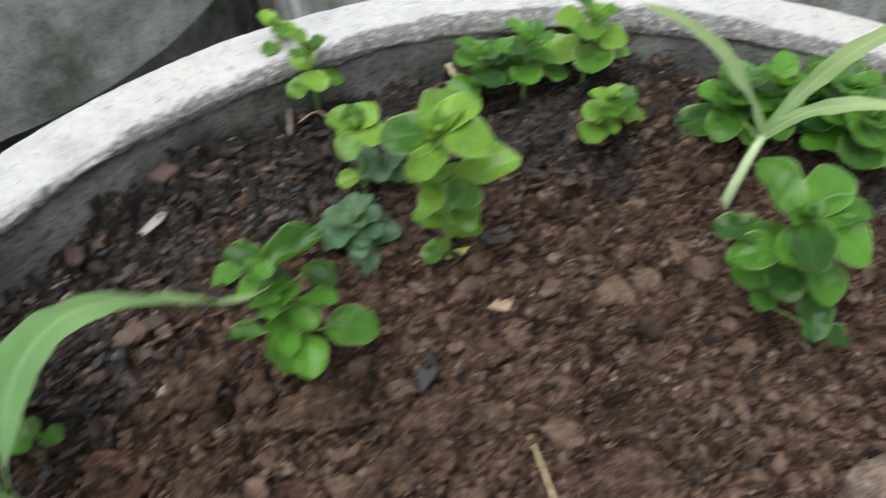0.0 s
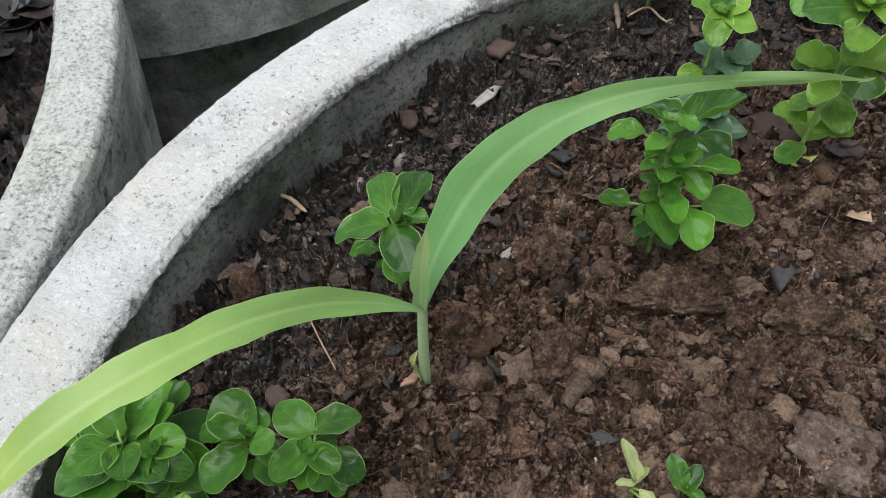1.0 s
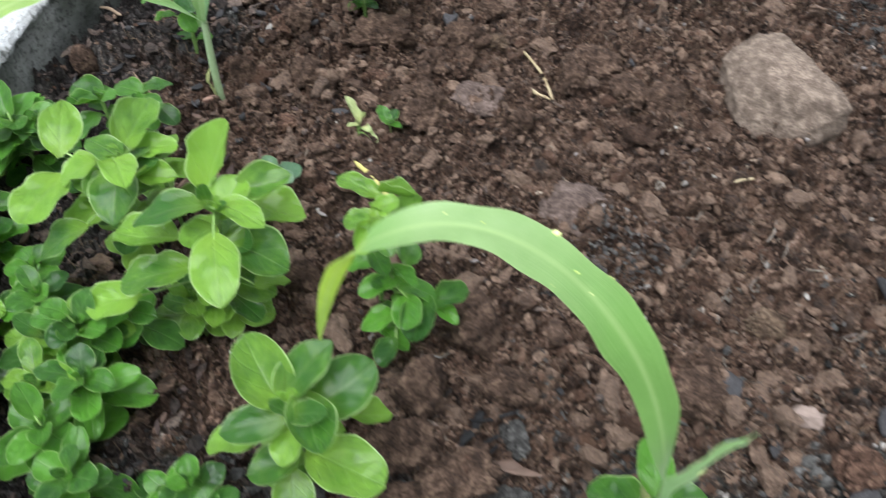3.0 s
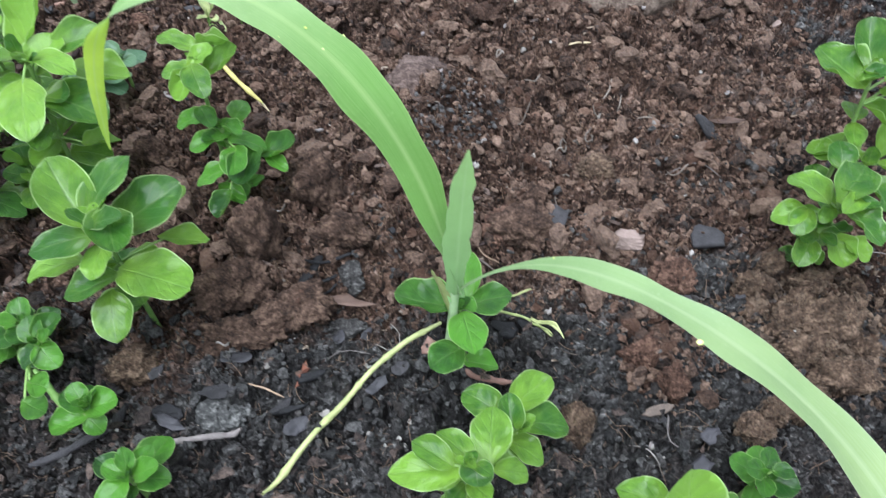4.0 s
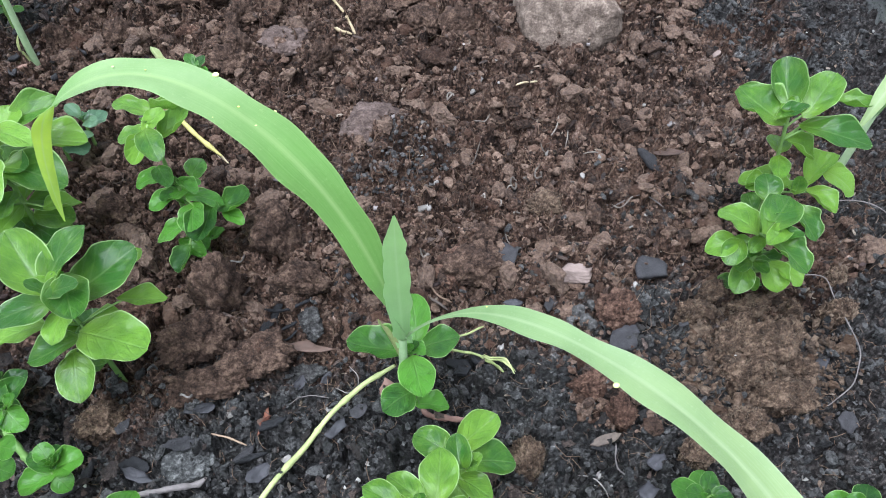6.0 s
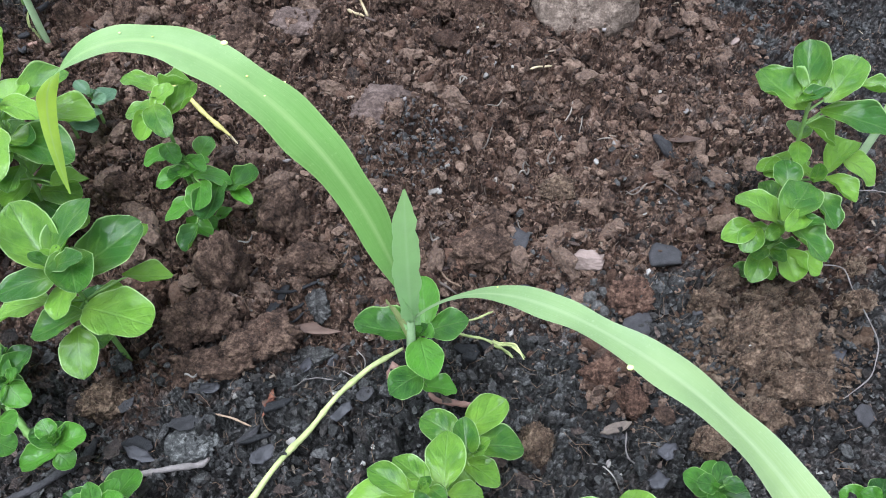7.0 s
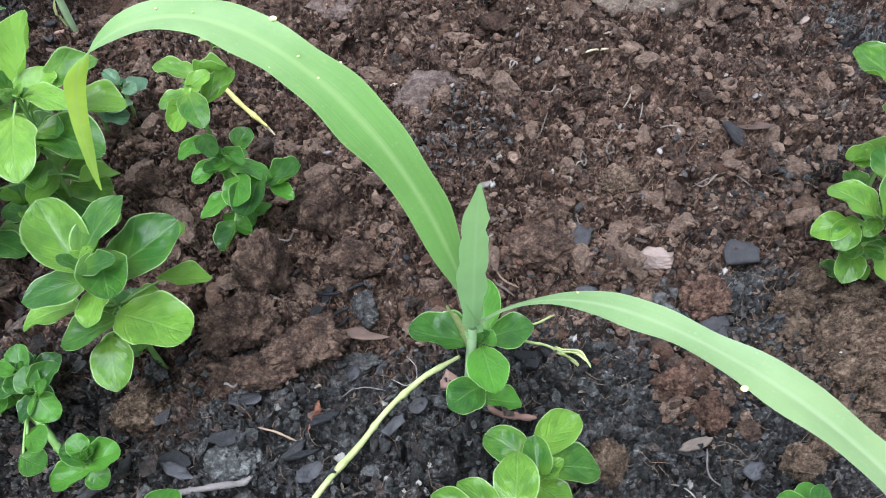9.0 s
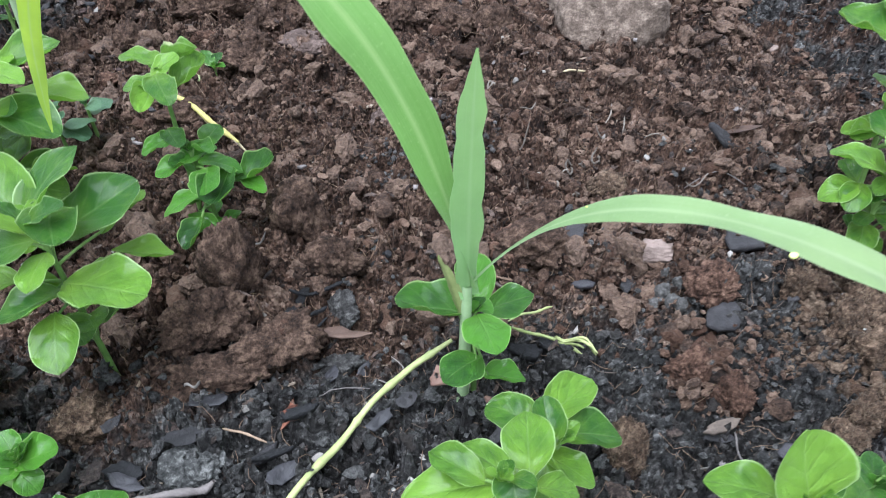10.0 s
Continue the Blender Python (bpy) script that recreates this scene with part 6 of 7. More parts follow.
lump("white_grain", "small whitish grain of grit", "grit", 0.087, -0.192, 0.0039, 0.0030, 0.0030, SHELL, 2074, 0.35)
lump("white_grain", "small whitish grain of grit", "grit", 0.105, -0.199, 0.0039, 0.0040, 0.0030, SHELL, 2075, 0.35)
lump("stone", "large blocky grey-brown stone lying on the soil", "stone", 0.328, 0.195, 0.073, 0.082, 0.030, STONE, 951, 0.10, 5.0, -4.0)
lump("stone", "flat grey-brown stone half sunk in soil", "stone", 0.084, 0.188, 0.051, 0.038, 0.008, FLATSTONE, 947, 0.30)
lump("soil_clod", "flat pale-brown slab of caked soil", "slab", 0.138, 0.078, 0.052, 0.042, 0.009, FLATSTONE, 948, 0.34)
lump("soil_clod", "rounded brown clod of soil", "clod", 0.064, -0.020, 0.037, 0.041, 0.030, CLOD, 949, 0.26)
lump("soil_clod", "rounded dark brown clod with pitted surface", "clod", 0.028, -0.065, 0.031, 0.032, 0.031, CLOD, 950, 0.26)
lump("soil_clod", "flat brown clod of soil", "clod", 0.084, -0.061, 0.032, 0.020, 0.014, CLOD, 951, 0.38)
lump("soil_clod", "broad brown mound of crumbling soil", "clod", 0.013, -0.094, 0.043, 0.035, 0.018, CLOD, 952, 0.38)
lump("soil_clod", "broad brown mound of crumbling soil", "clod", 0.048, -0.110, 0.040, 0.030, 0.016, CLOD, 953, 0.38)
lump("soil_clod", "broad brown mound of crumbling soil", "clod", 0.016, -0.124, 0.048, 0.022, 0.012, CLOD, 954, 0.38)
lump("dung_clod", "light brown fibrous dung clod", "clod", -0.041, -0.134, 0.030, 0.019, 0.016, DUNG, 955, 0.35)
lump("dung_clod", "round fibrous brown clod with straw bits", "clod", 0.196, -0.200, 0.018, 0.019, 0.020, DUNG, 956, 0.20)
lump("soil_clod", "reddish-brown crumbly clod of soil", "clod", 0.191, -0.065, 0.040, 0.036, 0.014, CLOD, 968, 0.38)
lump("soil_clod", "reddish-brown crumbly clod of soil", "clod", 0.202, -0.048, 0.026, 0.023, 0.012, CLOD, 969, 0.38)
lump("stone", "small round brown pebble", "pebble", -0.228, 0.225, 0.017, 0.015, 0.016, CLOD, 974, 0.10)
lump("soil_clod", "rust-brown crumbling clod of fibrous soil", "clod", -0.074, 0.275, 0.0235, 0.0204, 0.0093, REDCLOD, 2301, 0.34)
lump("dung_clod", "straw-brown fibrous clod on the soil", "clod", 0.073, 0.269, 0.0278, 0.0203, 0.0092, DUNG, 2302, 0.34)
lump("soil_clod", "rounded brown clod of soil", "clod", 0.048, 0.227, 0.0212, 0.0167, 0.0076, CLOD, 2303, 0.34)
lump("soil_clod", "rounded brown clod of soil", "clod", 0.020, 0.190, 0.0190, 0.0159, 0.0072, CLOD, 2304, 0.34)
lump("soil_clod", "rounded brown clod of soil", "clod", 0.035, 0.170, 0.0326, 0.0150, 0.0068, CLOD, 2305, 0.34)
lump("soil_clod", "rust-brown crumbling clod of fibrous soil", "clod", -0.112, 0.233, 0.0278, 0.0178, 0.0081, REDCLOD, 2306, 0.34)
lump("soil_clod", "rounded brown clod of soil", "clod", -0.085, 0.182, 0.0145, 0.0116, 0.0053, CLOD, 2307, 0.34)
lump("soil_clod", "rust-brown crumbling clod of fibrous soil", "clod", -0.069, 0.166, 0.0190, 0.0133, 0.0061, REDCLOD, 2308, 0.34)
lump("dung_clod", "straw-brown fibrous clod on the soil", "clod", 0.104, 0.266, 0.0268, 0.0186, 0.0084, DUNG, 2309, 0.34)
lump("soil_clod", "rounded brown clod of soil", "clod", 0.074, 0.240, 0.0201, 0.0247, 0.0091, CLOD, 2310, 0.34)
lump("soil_clod", "rust-brown crumbling clod of fibrous soil", "clod", -0.057, 0.211, 0.0190, 0.0257, 0.0086, REDCLOD, 2311, 0.34)
lump("soil_clod", "rust-brown crumbling clod of fibrous soil", "clod", 0.005, 0.218, 0.0224, 0.0141, 0.0064, REDCLOD, 2312, 0.34)
lump("soil_clod", "rounded brown clod of soil", "clod", 0.101, 0.308, 0.0246, 0.0177, 0.0080, CLOD, 2313, 0.34)
lump("soil_clod", "reddish-brown clod of soil", "clod", -0.108, 0.220, 0.023, 0.020, 0.016, CLOD, 975, 0.38)
lump("soil_clod", "reddish-brown clod of soil", "clod", -0.064, 0.277, 0.024, 0.029, 0.018, CLOD, 976, 0.38)
lump("soil_clod", "reddish-brown clod of soil", "clod", 0.002, 0.263, 0.052, 0.032, 0.018, CLOD, 977, 0.38)
lump("soil_clod", "reddish-brown clod of soil", "clod", 0.075, 0.261, 0.035, 0.027, 0.020, CLOD, 978, 0.38)
lump("soil_clod", "reddish-brown clod of soil", "clod", 0.045, 0.233, 0.022, 0.029, 0.016, CLOD, 979, 0.38)
lump("soil_clod", "reddish-brown clod of soil", "clod", -0.054, 0.212, 0.025, 0.032, 0.016, CLOD, 980, 0.38)
lump("soil_clod", "reddish-brown clod of soil", "clod", 0.032, 0.168, 0.031, 0.024, 0.014, CLOD, 981, 0.38)
lump("soil_clod", "dark brown clod of soil", "clod", -0.008, 0.099, 0.040, 0.031, 0.014, CLOD, 982, 0.35)
lump("soil_clod", "dark brown clod of soil", "clod", 0.039, 0.210, 0.018, 0.026, 0.014, CLOD, 983, 0.35)
lump("soil_clod", "dark brown clod of soil", "clod", 0.178, 0.224, 0.042, 0.035, 0.014, CLOD, 984, 0.35)
lump("soil_clod", "dark brown clod of soil", "clod", 0.229, 0.179, 0.032, 0.032, 0.014, CLOD, 985, 0.35)
lump("soil_clod", "dark brown clod of soil", "clod", 0.110, 0.154, 0.017, 0.024, 0.014, CLOD, 986, 0.35)
lump("soil_clod", "dark brown clod of soil", "clod", 0.042, 0.184, 0.026, 0.031, 0.014, CLOD, 987, 0.35)
lump("soil_clod", "dark brown clod of soil", "clod", 0.157, 0.211, 0.023, 0.040, 0.014, CLOD, 988, 0.35)
lump("soil_clod", "dark brown clod of soil", "clod", -0.043, 0.023, 0.022, 0.022, 0.014, CLOD, 989, 0.35)
lump("soil_clod", "dark brown clod of soil", "clod", 0.199, 0.191, 0.027, 0.033, 0.014, CLOD, 990, 0.35)
lump("soil_clod", "dark brown clod of soil", "clod", 0.081, -0.062, 0.030, 0.018, 0.014, CLOD, 993, 0.35)
flake("slate_chip", "dark blue-grey slate chip on the soil", "chip", 0.305, -0.092, 0.026, 0.023, 0.0040, SLATE, 994, 10, 6)
flake("slate_chip", "dark blue-grey slate chip on the soil", "chip", 0.216, -0.063, 0.019, 0.022, 0.0040, SLATE, 995, 10, 6)
flake("slate_chip", "dark blue-grey slate chip on the soil", "chip", 0.276, -0.132, 0.024, 0.018, 0.0040, SLATE, 996, 10, 6)
flake("slate_chip", "dark purple-grey chip standing in the soil", "chip", 0.337, 0.001, 0.013, 0.026, 0.0040, SLATE, 997, 60, 40)
flake("dry_leaf", "small brown dry leaf", "leaf litter", 0.352, 0.006, 0.009, 0.028, 0.0008, DRYLEAF, 998, 50, 30)
flake("dry_leaf", "rust-brown dry leaf scrap", "leaf litter", 0.054, -0.155, 0.008, 0.013, 0.0008, DRYLEAF, 999, 20, 25)
flake("dark_leaf", "dark rotting leaf scrap on gritty soil", "leaf litter", 0.016, -0.117, 0.019, 0.010, 0.0010, SLATE, 1006, 20, 8)
flake("dark_leaf", "dark rotting leaf scrap on gritty soil", "leaf litter", -0.018, -0.167, 0.012, 0.016, 0.0010, SLATE, 1007, 20, 8)
flake("dark_leaf", "dark rotting leaf scrap on gritty soil", "leaf litter", 0.011, -0.163, 0.018, 0.010, 0.0010, SLATE, 1008, 0, 8)
flake("dark_leaf", "dark rotting leaf scrap on gritty soil", "leaf litter", 0.144, -0.184, 0.015, 0.008, 0.0010, SLATE, 1009, 20, 8)
flake("dark_leaf", "dark rotting leaf scrap on gritty soil", "leaf litter", 0.107, -0.155, 0.013, 0.010, 0.0010, SLATE, 1010, 10, 8)
flake("dark_leaf", "dark rotting leaf scrap on gritty soil", "leaf litter", 0.242, -0.199, 0.019, 0.007, 0.0010, SLATE, 1012, -20, 8)
flake("white_shard", "small white shard on the soil", "shard", 0.065, -0.177, 0.007, 0.006, 0.0030, SHELL, 1013, 20, 15)
flake("white_shard", "pale shard of broken shell", "shard", 0.444, 0.125, 0.015, 0.006, 0.0020, TAN, 1014, 30, 10)
flake("white_shard", "small pale shell fragment", "shard", 0.269, 0.029, 0.007, 0.005, 0.0020, SHELL, 1015, 65, 12)
flake("white_shard", "small pale shell fragment", "shard", 0.306, 0.018, 0.007, 0.005, 0.0020, SHELL, 1016, 40, 12)
flake("white_shard", "small pale shell fragment", "shard", 0.289, 0.005, 0.007, 0.004, 0.0020, SHELL, 1017, 74, 12)
flake("white_shard", "small pale shell fragment", "shard", 0.233, 0.111, 0.008, 0.005, 0.0020, SHELL, 1018, 60, 12)
flake("white_shard", "small pale shell fragment", "shard", 0.288, -0.105, 0.006, 0.003, 0.0020, SHELL, 1019, 60, 12)
flake("white_shard", "small pale shell fragment", "shard", 0.199, -0.125, 0.006, 0.003, 0.0020, SHELL, 1020, 65, 12)
flake("white_shard", "small pale shell fragment", "shard", 0.168, -0.014, 0.007, 0.004, 0.0020, SHELL, 1021, 45, 12)
flake("white_shard", "small pale shell fragment", "shard", 0.230, -0.219, 0.005, 0.002, 0.0020, SHELL, 1022, 50, 12)
flake("white_shard", "small pale shell fragment", "shard", 0.223, 0.093, 0.008, 0.005, 0.0020, SHELL, 1023, 45, 12)
lump("white_shard", "crumbly white shard on the soil", "shell", -0.089, 0.275, 0.010, 0.010, 0.006, SHELL, 1024, 0.45)
lump("snail_shell", "small white snail shell on the soil", "shell", -0.167, 0.339, 0.009, 0.011, 0.007, SHELL, 1025, 0.20)
lump("snail_shell", "small white snail shell on the soil", "shell", -0.187, 0.314, 0.006, 0.007, 0.007, SHELL, 1026, 0.20)
lump("snail_shell", "small white snail shell on the soil", "shell", 0.082, 0.296, 0.003, 0.005, 0.004, SHELL, 1027, 0.20)
lump("snail_shell", "small white snail shell on the soil", "shell", 0.107, 0.552, 0.004, 0.015, 0.007, SHELL, 1028, 0.20)
flake("brick_chip", "square red-brown brick chip on the soil", "chip", -0.168, 0.368, 0.013, 0.019, 0.0060, BRICK, 1029, 10, 8)
flake("brick_chip", "rounded brown bark chip on the soil", "chip", -0.117, 0.426, 0.021, 0.024, 0.0060, BRICK, 1030, 10, 8)
flake("brick_chip", "reddish brick chip on the soil", "chip", -0.193, 0.168, 0.013, 0.012, 0.0060, BRICK, 1031, 10, 8)
flake("wood_chip", "pale splinter of wood", "chip", -0.120, 0.394, 0.010, 0.034, 0.0020, SHELL, 1032, -35, 10)
flake("wood_chip", "grey weathered piece of wood", "chip", 0.064, 0.289, 0.013, 0.036, 0.0060, SLATE, 1045, -10, 10)
flake("dry_leaf", "pale brown folded dry leaf", "leaf litter", 0.110, 0.336, 0.021, 0.023, 0.0010, TANLEAF, 1034, 30, 30)
flake("dry_leaf", "broad dark brown rotting leaf", "leaf litter", 0.058, 0.393, 0.049, 0.043, 0.0015, CHIP, 1035, 20, 6)
flake("slate_chip", "dark bluish flat chip on the soil", "chip", -0.027, 0.176, 0.015, 0.008, 0.0030, SLATE, 1036, 0, 5)
flake("slate_chip", "dark bluish flat chip on the soil", "chip", -0.066, 0.351, 0.019, 0.013, 0.0030, SLATE, 1037, 0, 5)
flake("slate_chip", "grey crumpled leaf scrap", "leaf litter", 0.109, 0.393, 0.029, 0.023, 0.0020, SLATE, 1038, 0, 8)
flake("seed_husk", "pinkish seed husk at the foot of a maize shoot", "husk", -0.126, 0.189, 0.008, 0.015, 0.0030, HUSK, 1039, -25, 25)
flake("seed_husk", "brown seed husk at the foot of a maize shoot", "husk", 0.125, -0.140, 0.013, 0.011, 0.0030, HUSK, 1040, 10, 20)
flake("seed_leaf", "small yellow-green fallen leaf", "leaf", 0.081, 0.377, 0.015, 0.009, 0.0010, YLEAF, 1041, 25, 10)
stick("plant_stalk", "pale green fallen stalk lying on dark soil", "stalk", [(0.131, -0.140, 0.030), (0.112, -0.143, 0.020), (0.095, -0.155, 0.013), (0.081, -0.167, 0.010), (0.065, -0.183, 0.009), (0.044, -0.206, 0.008), (0.033, -0.218, 0.008)], 0.0017, STALK)
stick("plant_stalk", "pale rootlet of a seedling", "stalk", [(0.163, -0.127, 0.020), (0.180, -0.128, 0.012), (0.189, -0.134, 0.008), (0.196, -0.145, 0.005)], 0.0009, STALK)
stick("plant_stalk", "pale rootlet of a seedling", "stalk", [(0.163, -0.123, 0.020), (0.178, -0.118, 0.015), (0.190, -0.111, 0.012)], 0.0007, STALK)
stick("plant_stalk", "pale rootlet of a seedling", "stalk", [(0.188, -0.131, 0.008), (0.195, -0.136, 0.008), (0.199, -0.144, 0.008)], 0.0007, STALK)
stick("plant_stalk", "dry pinkish stalk on the soil", "stalk", [(0.143, -0.160, 0.008), (0.150, -0.170, 0.008), (0.166, -0.172, 0.008)], 0.0018, HUSK)
stick("root", "long thin pale root curling over the soil", "root", [(0.392, -0.111, 0.012), (0.417, -0.115, 0.012), (0.414, -0.138, 0.012), (0.415, -0.168, 0.012), (0.400, -0.188, 0.012), (0.376, -0.199, 0.012)], 0.0004, GREYWOOD)
stick("root", "thin pale root on the soil", "root", [(0.454, -0.056, 0.012), (0.468, -0.066, 0.012), (0.490, -0.073, 0.012)], 0.0004, GREYWOOD)
stick("twig", "thin dark twig on the soil", "twig", [(-0.088, -0.185, 0.006), (-0.067, -0.180, 0.006), (-0.051, -0.171, 0.006), (-0.039, -0.161, 0.006)], 0.0024, SLATE)
stick("twig", "thin brown twig on the soil", "twig", [(-0.023, -0.184, 0.005), (-0.007, -0.184, 0.005), (0.011, -0.183, 0.005), (0.021, -0.181, 0.005)], 0.0018, GREYWOOD)
stick("twig", "thin dry stem on the soil", "twig", [(0.302, -0.026, 0.006), (0.323, -0.025, 0.006), (0.337, -0.036, 0.006)], 0.0004, GREYWOOD)
stick("twig", "thin dark twig on the soil", "twig", [(0.151, -0.076, 0.008), (0.161, -0.085, 0.008), (0.170, -0.094, 0.008)], 0.0009, TWIG)
stick("straw", "short yellow straw on the soil", "straw", [(0.123, 0.255, 0.006), (0.133, 0.219, 0.006), (0.143, 0.186, 0.006)], 0.0012, STRAW)
stick("straw", "short yellow straw on the soil", "straw", [(0.114, 0.208, 0.006), (0.124, 0.199, 0.006), (0.132, 0.192, 0.006)], 0.0014, STRAW)
stick("straw", "yellow dried stem lying on the soil", "straw", [(-0.013, 0.114, 0.012), (-0.003, 0.099, 0.012), (0.011, 0.079, 0.012), (0.030, 0.058, 0.012)], 0.0018, YSTEM)
stick("straw", "yellow straw end on the soil", "straw", [(0.007, 0.088, 0.010), (0.019, 0.074, 0.010), (0.034, 0.055, 0.010)], 0.0010, STRAW)
stick("straw", "pale dry straw on the soil", "straw", [(0.060, 0.557, 0.006), (0.070, 0.541, 0.006), (0.078, 0.530, 0.006)], 0.0020, STRAW)
stick("twig", "dry twig by the planter wall", "twig", [(-0.234, 0.291, 0.006), (-0.221, 0.286, 0.006), (-0.210, 0.280, 0.006)], 0.0014, TANLEAF)
stick("twig", "thin dry stem by the wall", "twig", [(-0.035, 0.483, 0.010), (-0.020, 0.490, 0.010), (-0.007, 0.480, 0.010)], 0.0008, TANLEAF)
stick("twig", "thin dry stem by the wall", "twig", [(-0.187, 0.211, 0.006), (-0.177, 0.199, 0.006), (-0.167, 0.188, 0.006)], 0.0005, TANLEAF)
stick("twig", "dark dry twig by the wall", "twig", [(-0.047, 0.509, 0.010), (-0.043, 0.489, 0.010), (-0.040, 0.471, 0.010)], 0.0020, TWIG)
stick("straw", "pale dry splinter near the far wall", "straw", [(0.057, 0.555, 0.006), (0.068, 0.542, 0.006), (0.082, 0.529, 0.006)], 0.0018, GREYWOOD)
stick("straw", "small yellow straw piece", "straw", [(0.118, 0.203, 0.006), (0.127, 0.194, 0.006), (0.138, 0.187, 0.006)], 0.0012, STRAW)
stick("straw", "pale thin straw on the soil", "straw", [(0.258, 0.092, 0.007), (0.269, 0.098, 0.007), (0.279, 0.103, 0.007)], 0.0009, STRAW)


# bark chips and dead leaf scraps along the wall
r = random.Random(21)
for i in range(320):
    a, d = radians(r.uniform(85, 215)), r.uniform(0.27, 0.428)
    kind = r.random()
    sx, sy = r.uniform(0.004, 0.009) + 0.010 * r.random() ** 4, r.uniform(0.0025, 0.006)
    m, text = (CHIP, "reddish-brown bark chip among the litter") if kind < 0.6 else (SLATE, "dark rotting leaf scrap among the litter") if kind < 0.85 else (DRYLEAF, "brown dry leaf scrap among the litter")
    flake("bark_chip" if kind < 0.6 else "leaf_scrap", text, "litter", CX + d * math.cos(a), CY + d * math.sin(a), sx, sy, r.uniform(0.0012, 0.004), m, 3000 + i, r.uniform(0, 180), r.uniform(3, 25), "bark chips and leaf scraps")
for i in range(90):
    x, y = r.uniform(-0.1, 0.5), r.uniform(-0.28, 0.4)
    if math.hypot(x - CX, y - CY) < 0.4:
        m, text = r.choice(((SLATE, "small dark flake lying on the soil"), (CHIP, "small brown wood chip lying on the soil"), (GREYWOOD, "small grey wood chip lying on the soil")))
        flake("soil_chip", text, "chip", x, y, r.uniform(0.003, 0.009), r.uniform(0.002, 0.005), r.uniform(0.001, 0.003), m, 4000 + i, r.uniform(0, 180), r.uniform(3, 30), "small chips on the soil")


# litter and weeds in the neighbouring planter
def litter_z(x, y):
    return ground_z(x + 0.3, y + 0.3) - 0.03


for i in range(170):
    a, d = radians(r.uniform(-55, 60)), r.uniform(0.2, 0.42)
    x, y = -0.785 + d * math.cos(a), 0.176 + d * math.sin(a)
    m, text = r.choice(((SLATE, "dark rotting leaf in the next planter"), (GREYLEAF, "wet blue-grey leaf in the next planter"), (CHAR, "black rotting leaf in the next planter"), (CHIP, "brown dead leaf in the next planter")))
    ob = flake("dead_leaf", text, "leaf litter", x, y, r.uniform(0.02, 0.05), r.uniform(0.012, 0.025), 0.001, m, 5000 + i, r.uniform(0, 180), r.uniform(4, 30), "dead leaves in the next planter")
    ob.location.z = litter_z(x, y) + r.uniform(0.004, 0.014)
for x, y, hgt, spread, count, size, seed in ((-0.53, 0.35, 0.05, 0.045, 10, 0.03, 1), (-0.50, 0.375, 0.04, 0.035, 9, 0.022, 5), (-0.575, 0.26, 0.045, 0.035, 12, 0.012, 2), (-0.56, 0.21, 0.04, 0.03, 6, 0.03, 3), (-0.59, 0.39, 0.07, 0.05, 8, 0.04, 4)):
    tuft("green weed growing in the next planter", x, y, hgt, spread, count, size, seed, GREEN)
stick("straw", "pale dry stem in the next planter", "straw", [(-0.47, 0.10, -0.005), (-0.43, 0.13, 0.0), (-0.40, 0.145, 0.012)], 0.002, TANLEAF)
stick("straw", "pale dry stem in the next planter", "straw", [(-0.50, 0.12, -0.01), (-0.46, 0.135, -0.005), (-0.43, 0.16, 0.0)], 0.0018, TANLEAF)


SCRAP = crumb_material("leaf_scraps", (0.012, 0.0105, 0.01), (0.05, 0.037, 0.032), (0.2, 0.15, 0.125))
PALE_SCRAP = crumb_material("stem_scraps", (0.07, 0.05, 0.038), (0.2, 0.155, 0.115), (0.46, 0.39, 0.31))


# ---- loose crumbs, grit and fibres over the whole bed ----
def zone_of(x, y):
    z = np.maximum((-0.104 - y) * 22, (x - 0.42) * 7)
    return z + (soft_noise(x, y, 0.07, 55) - 0.5) * 2.2


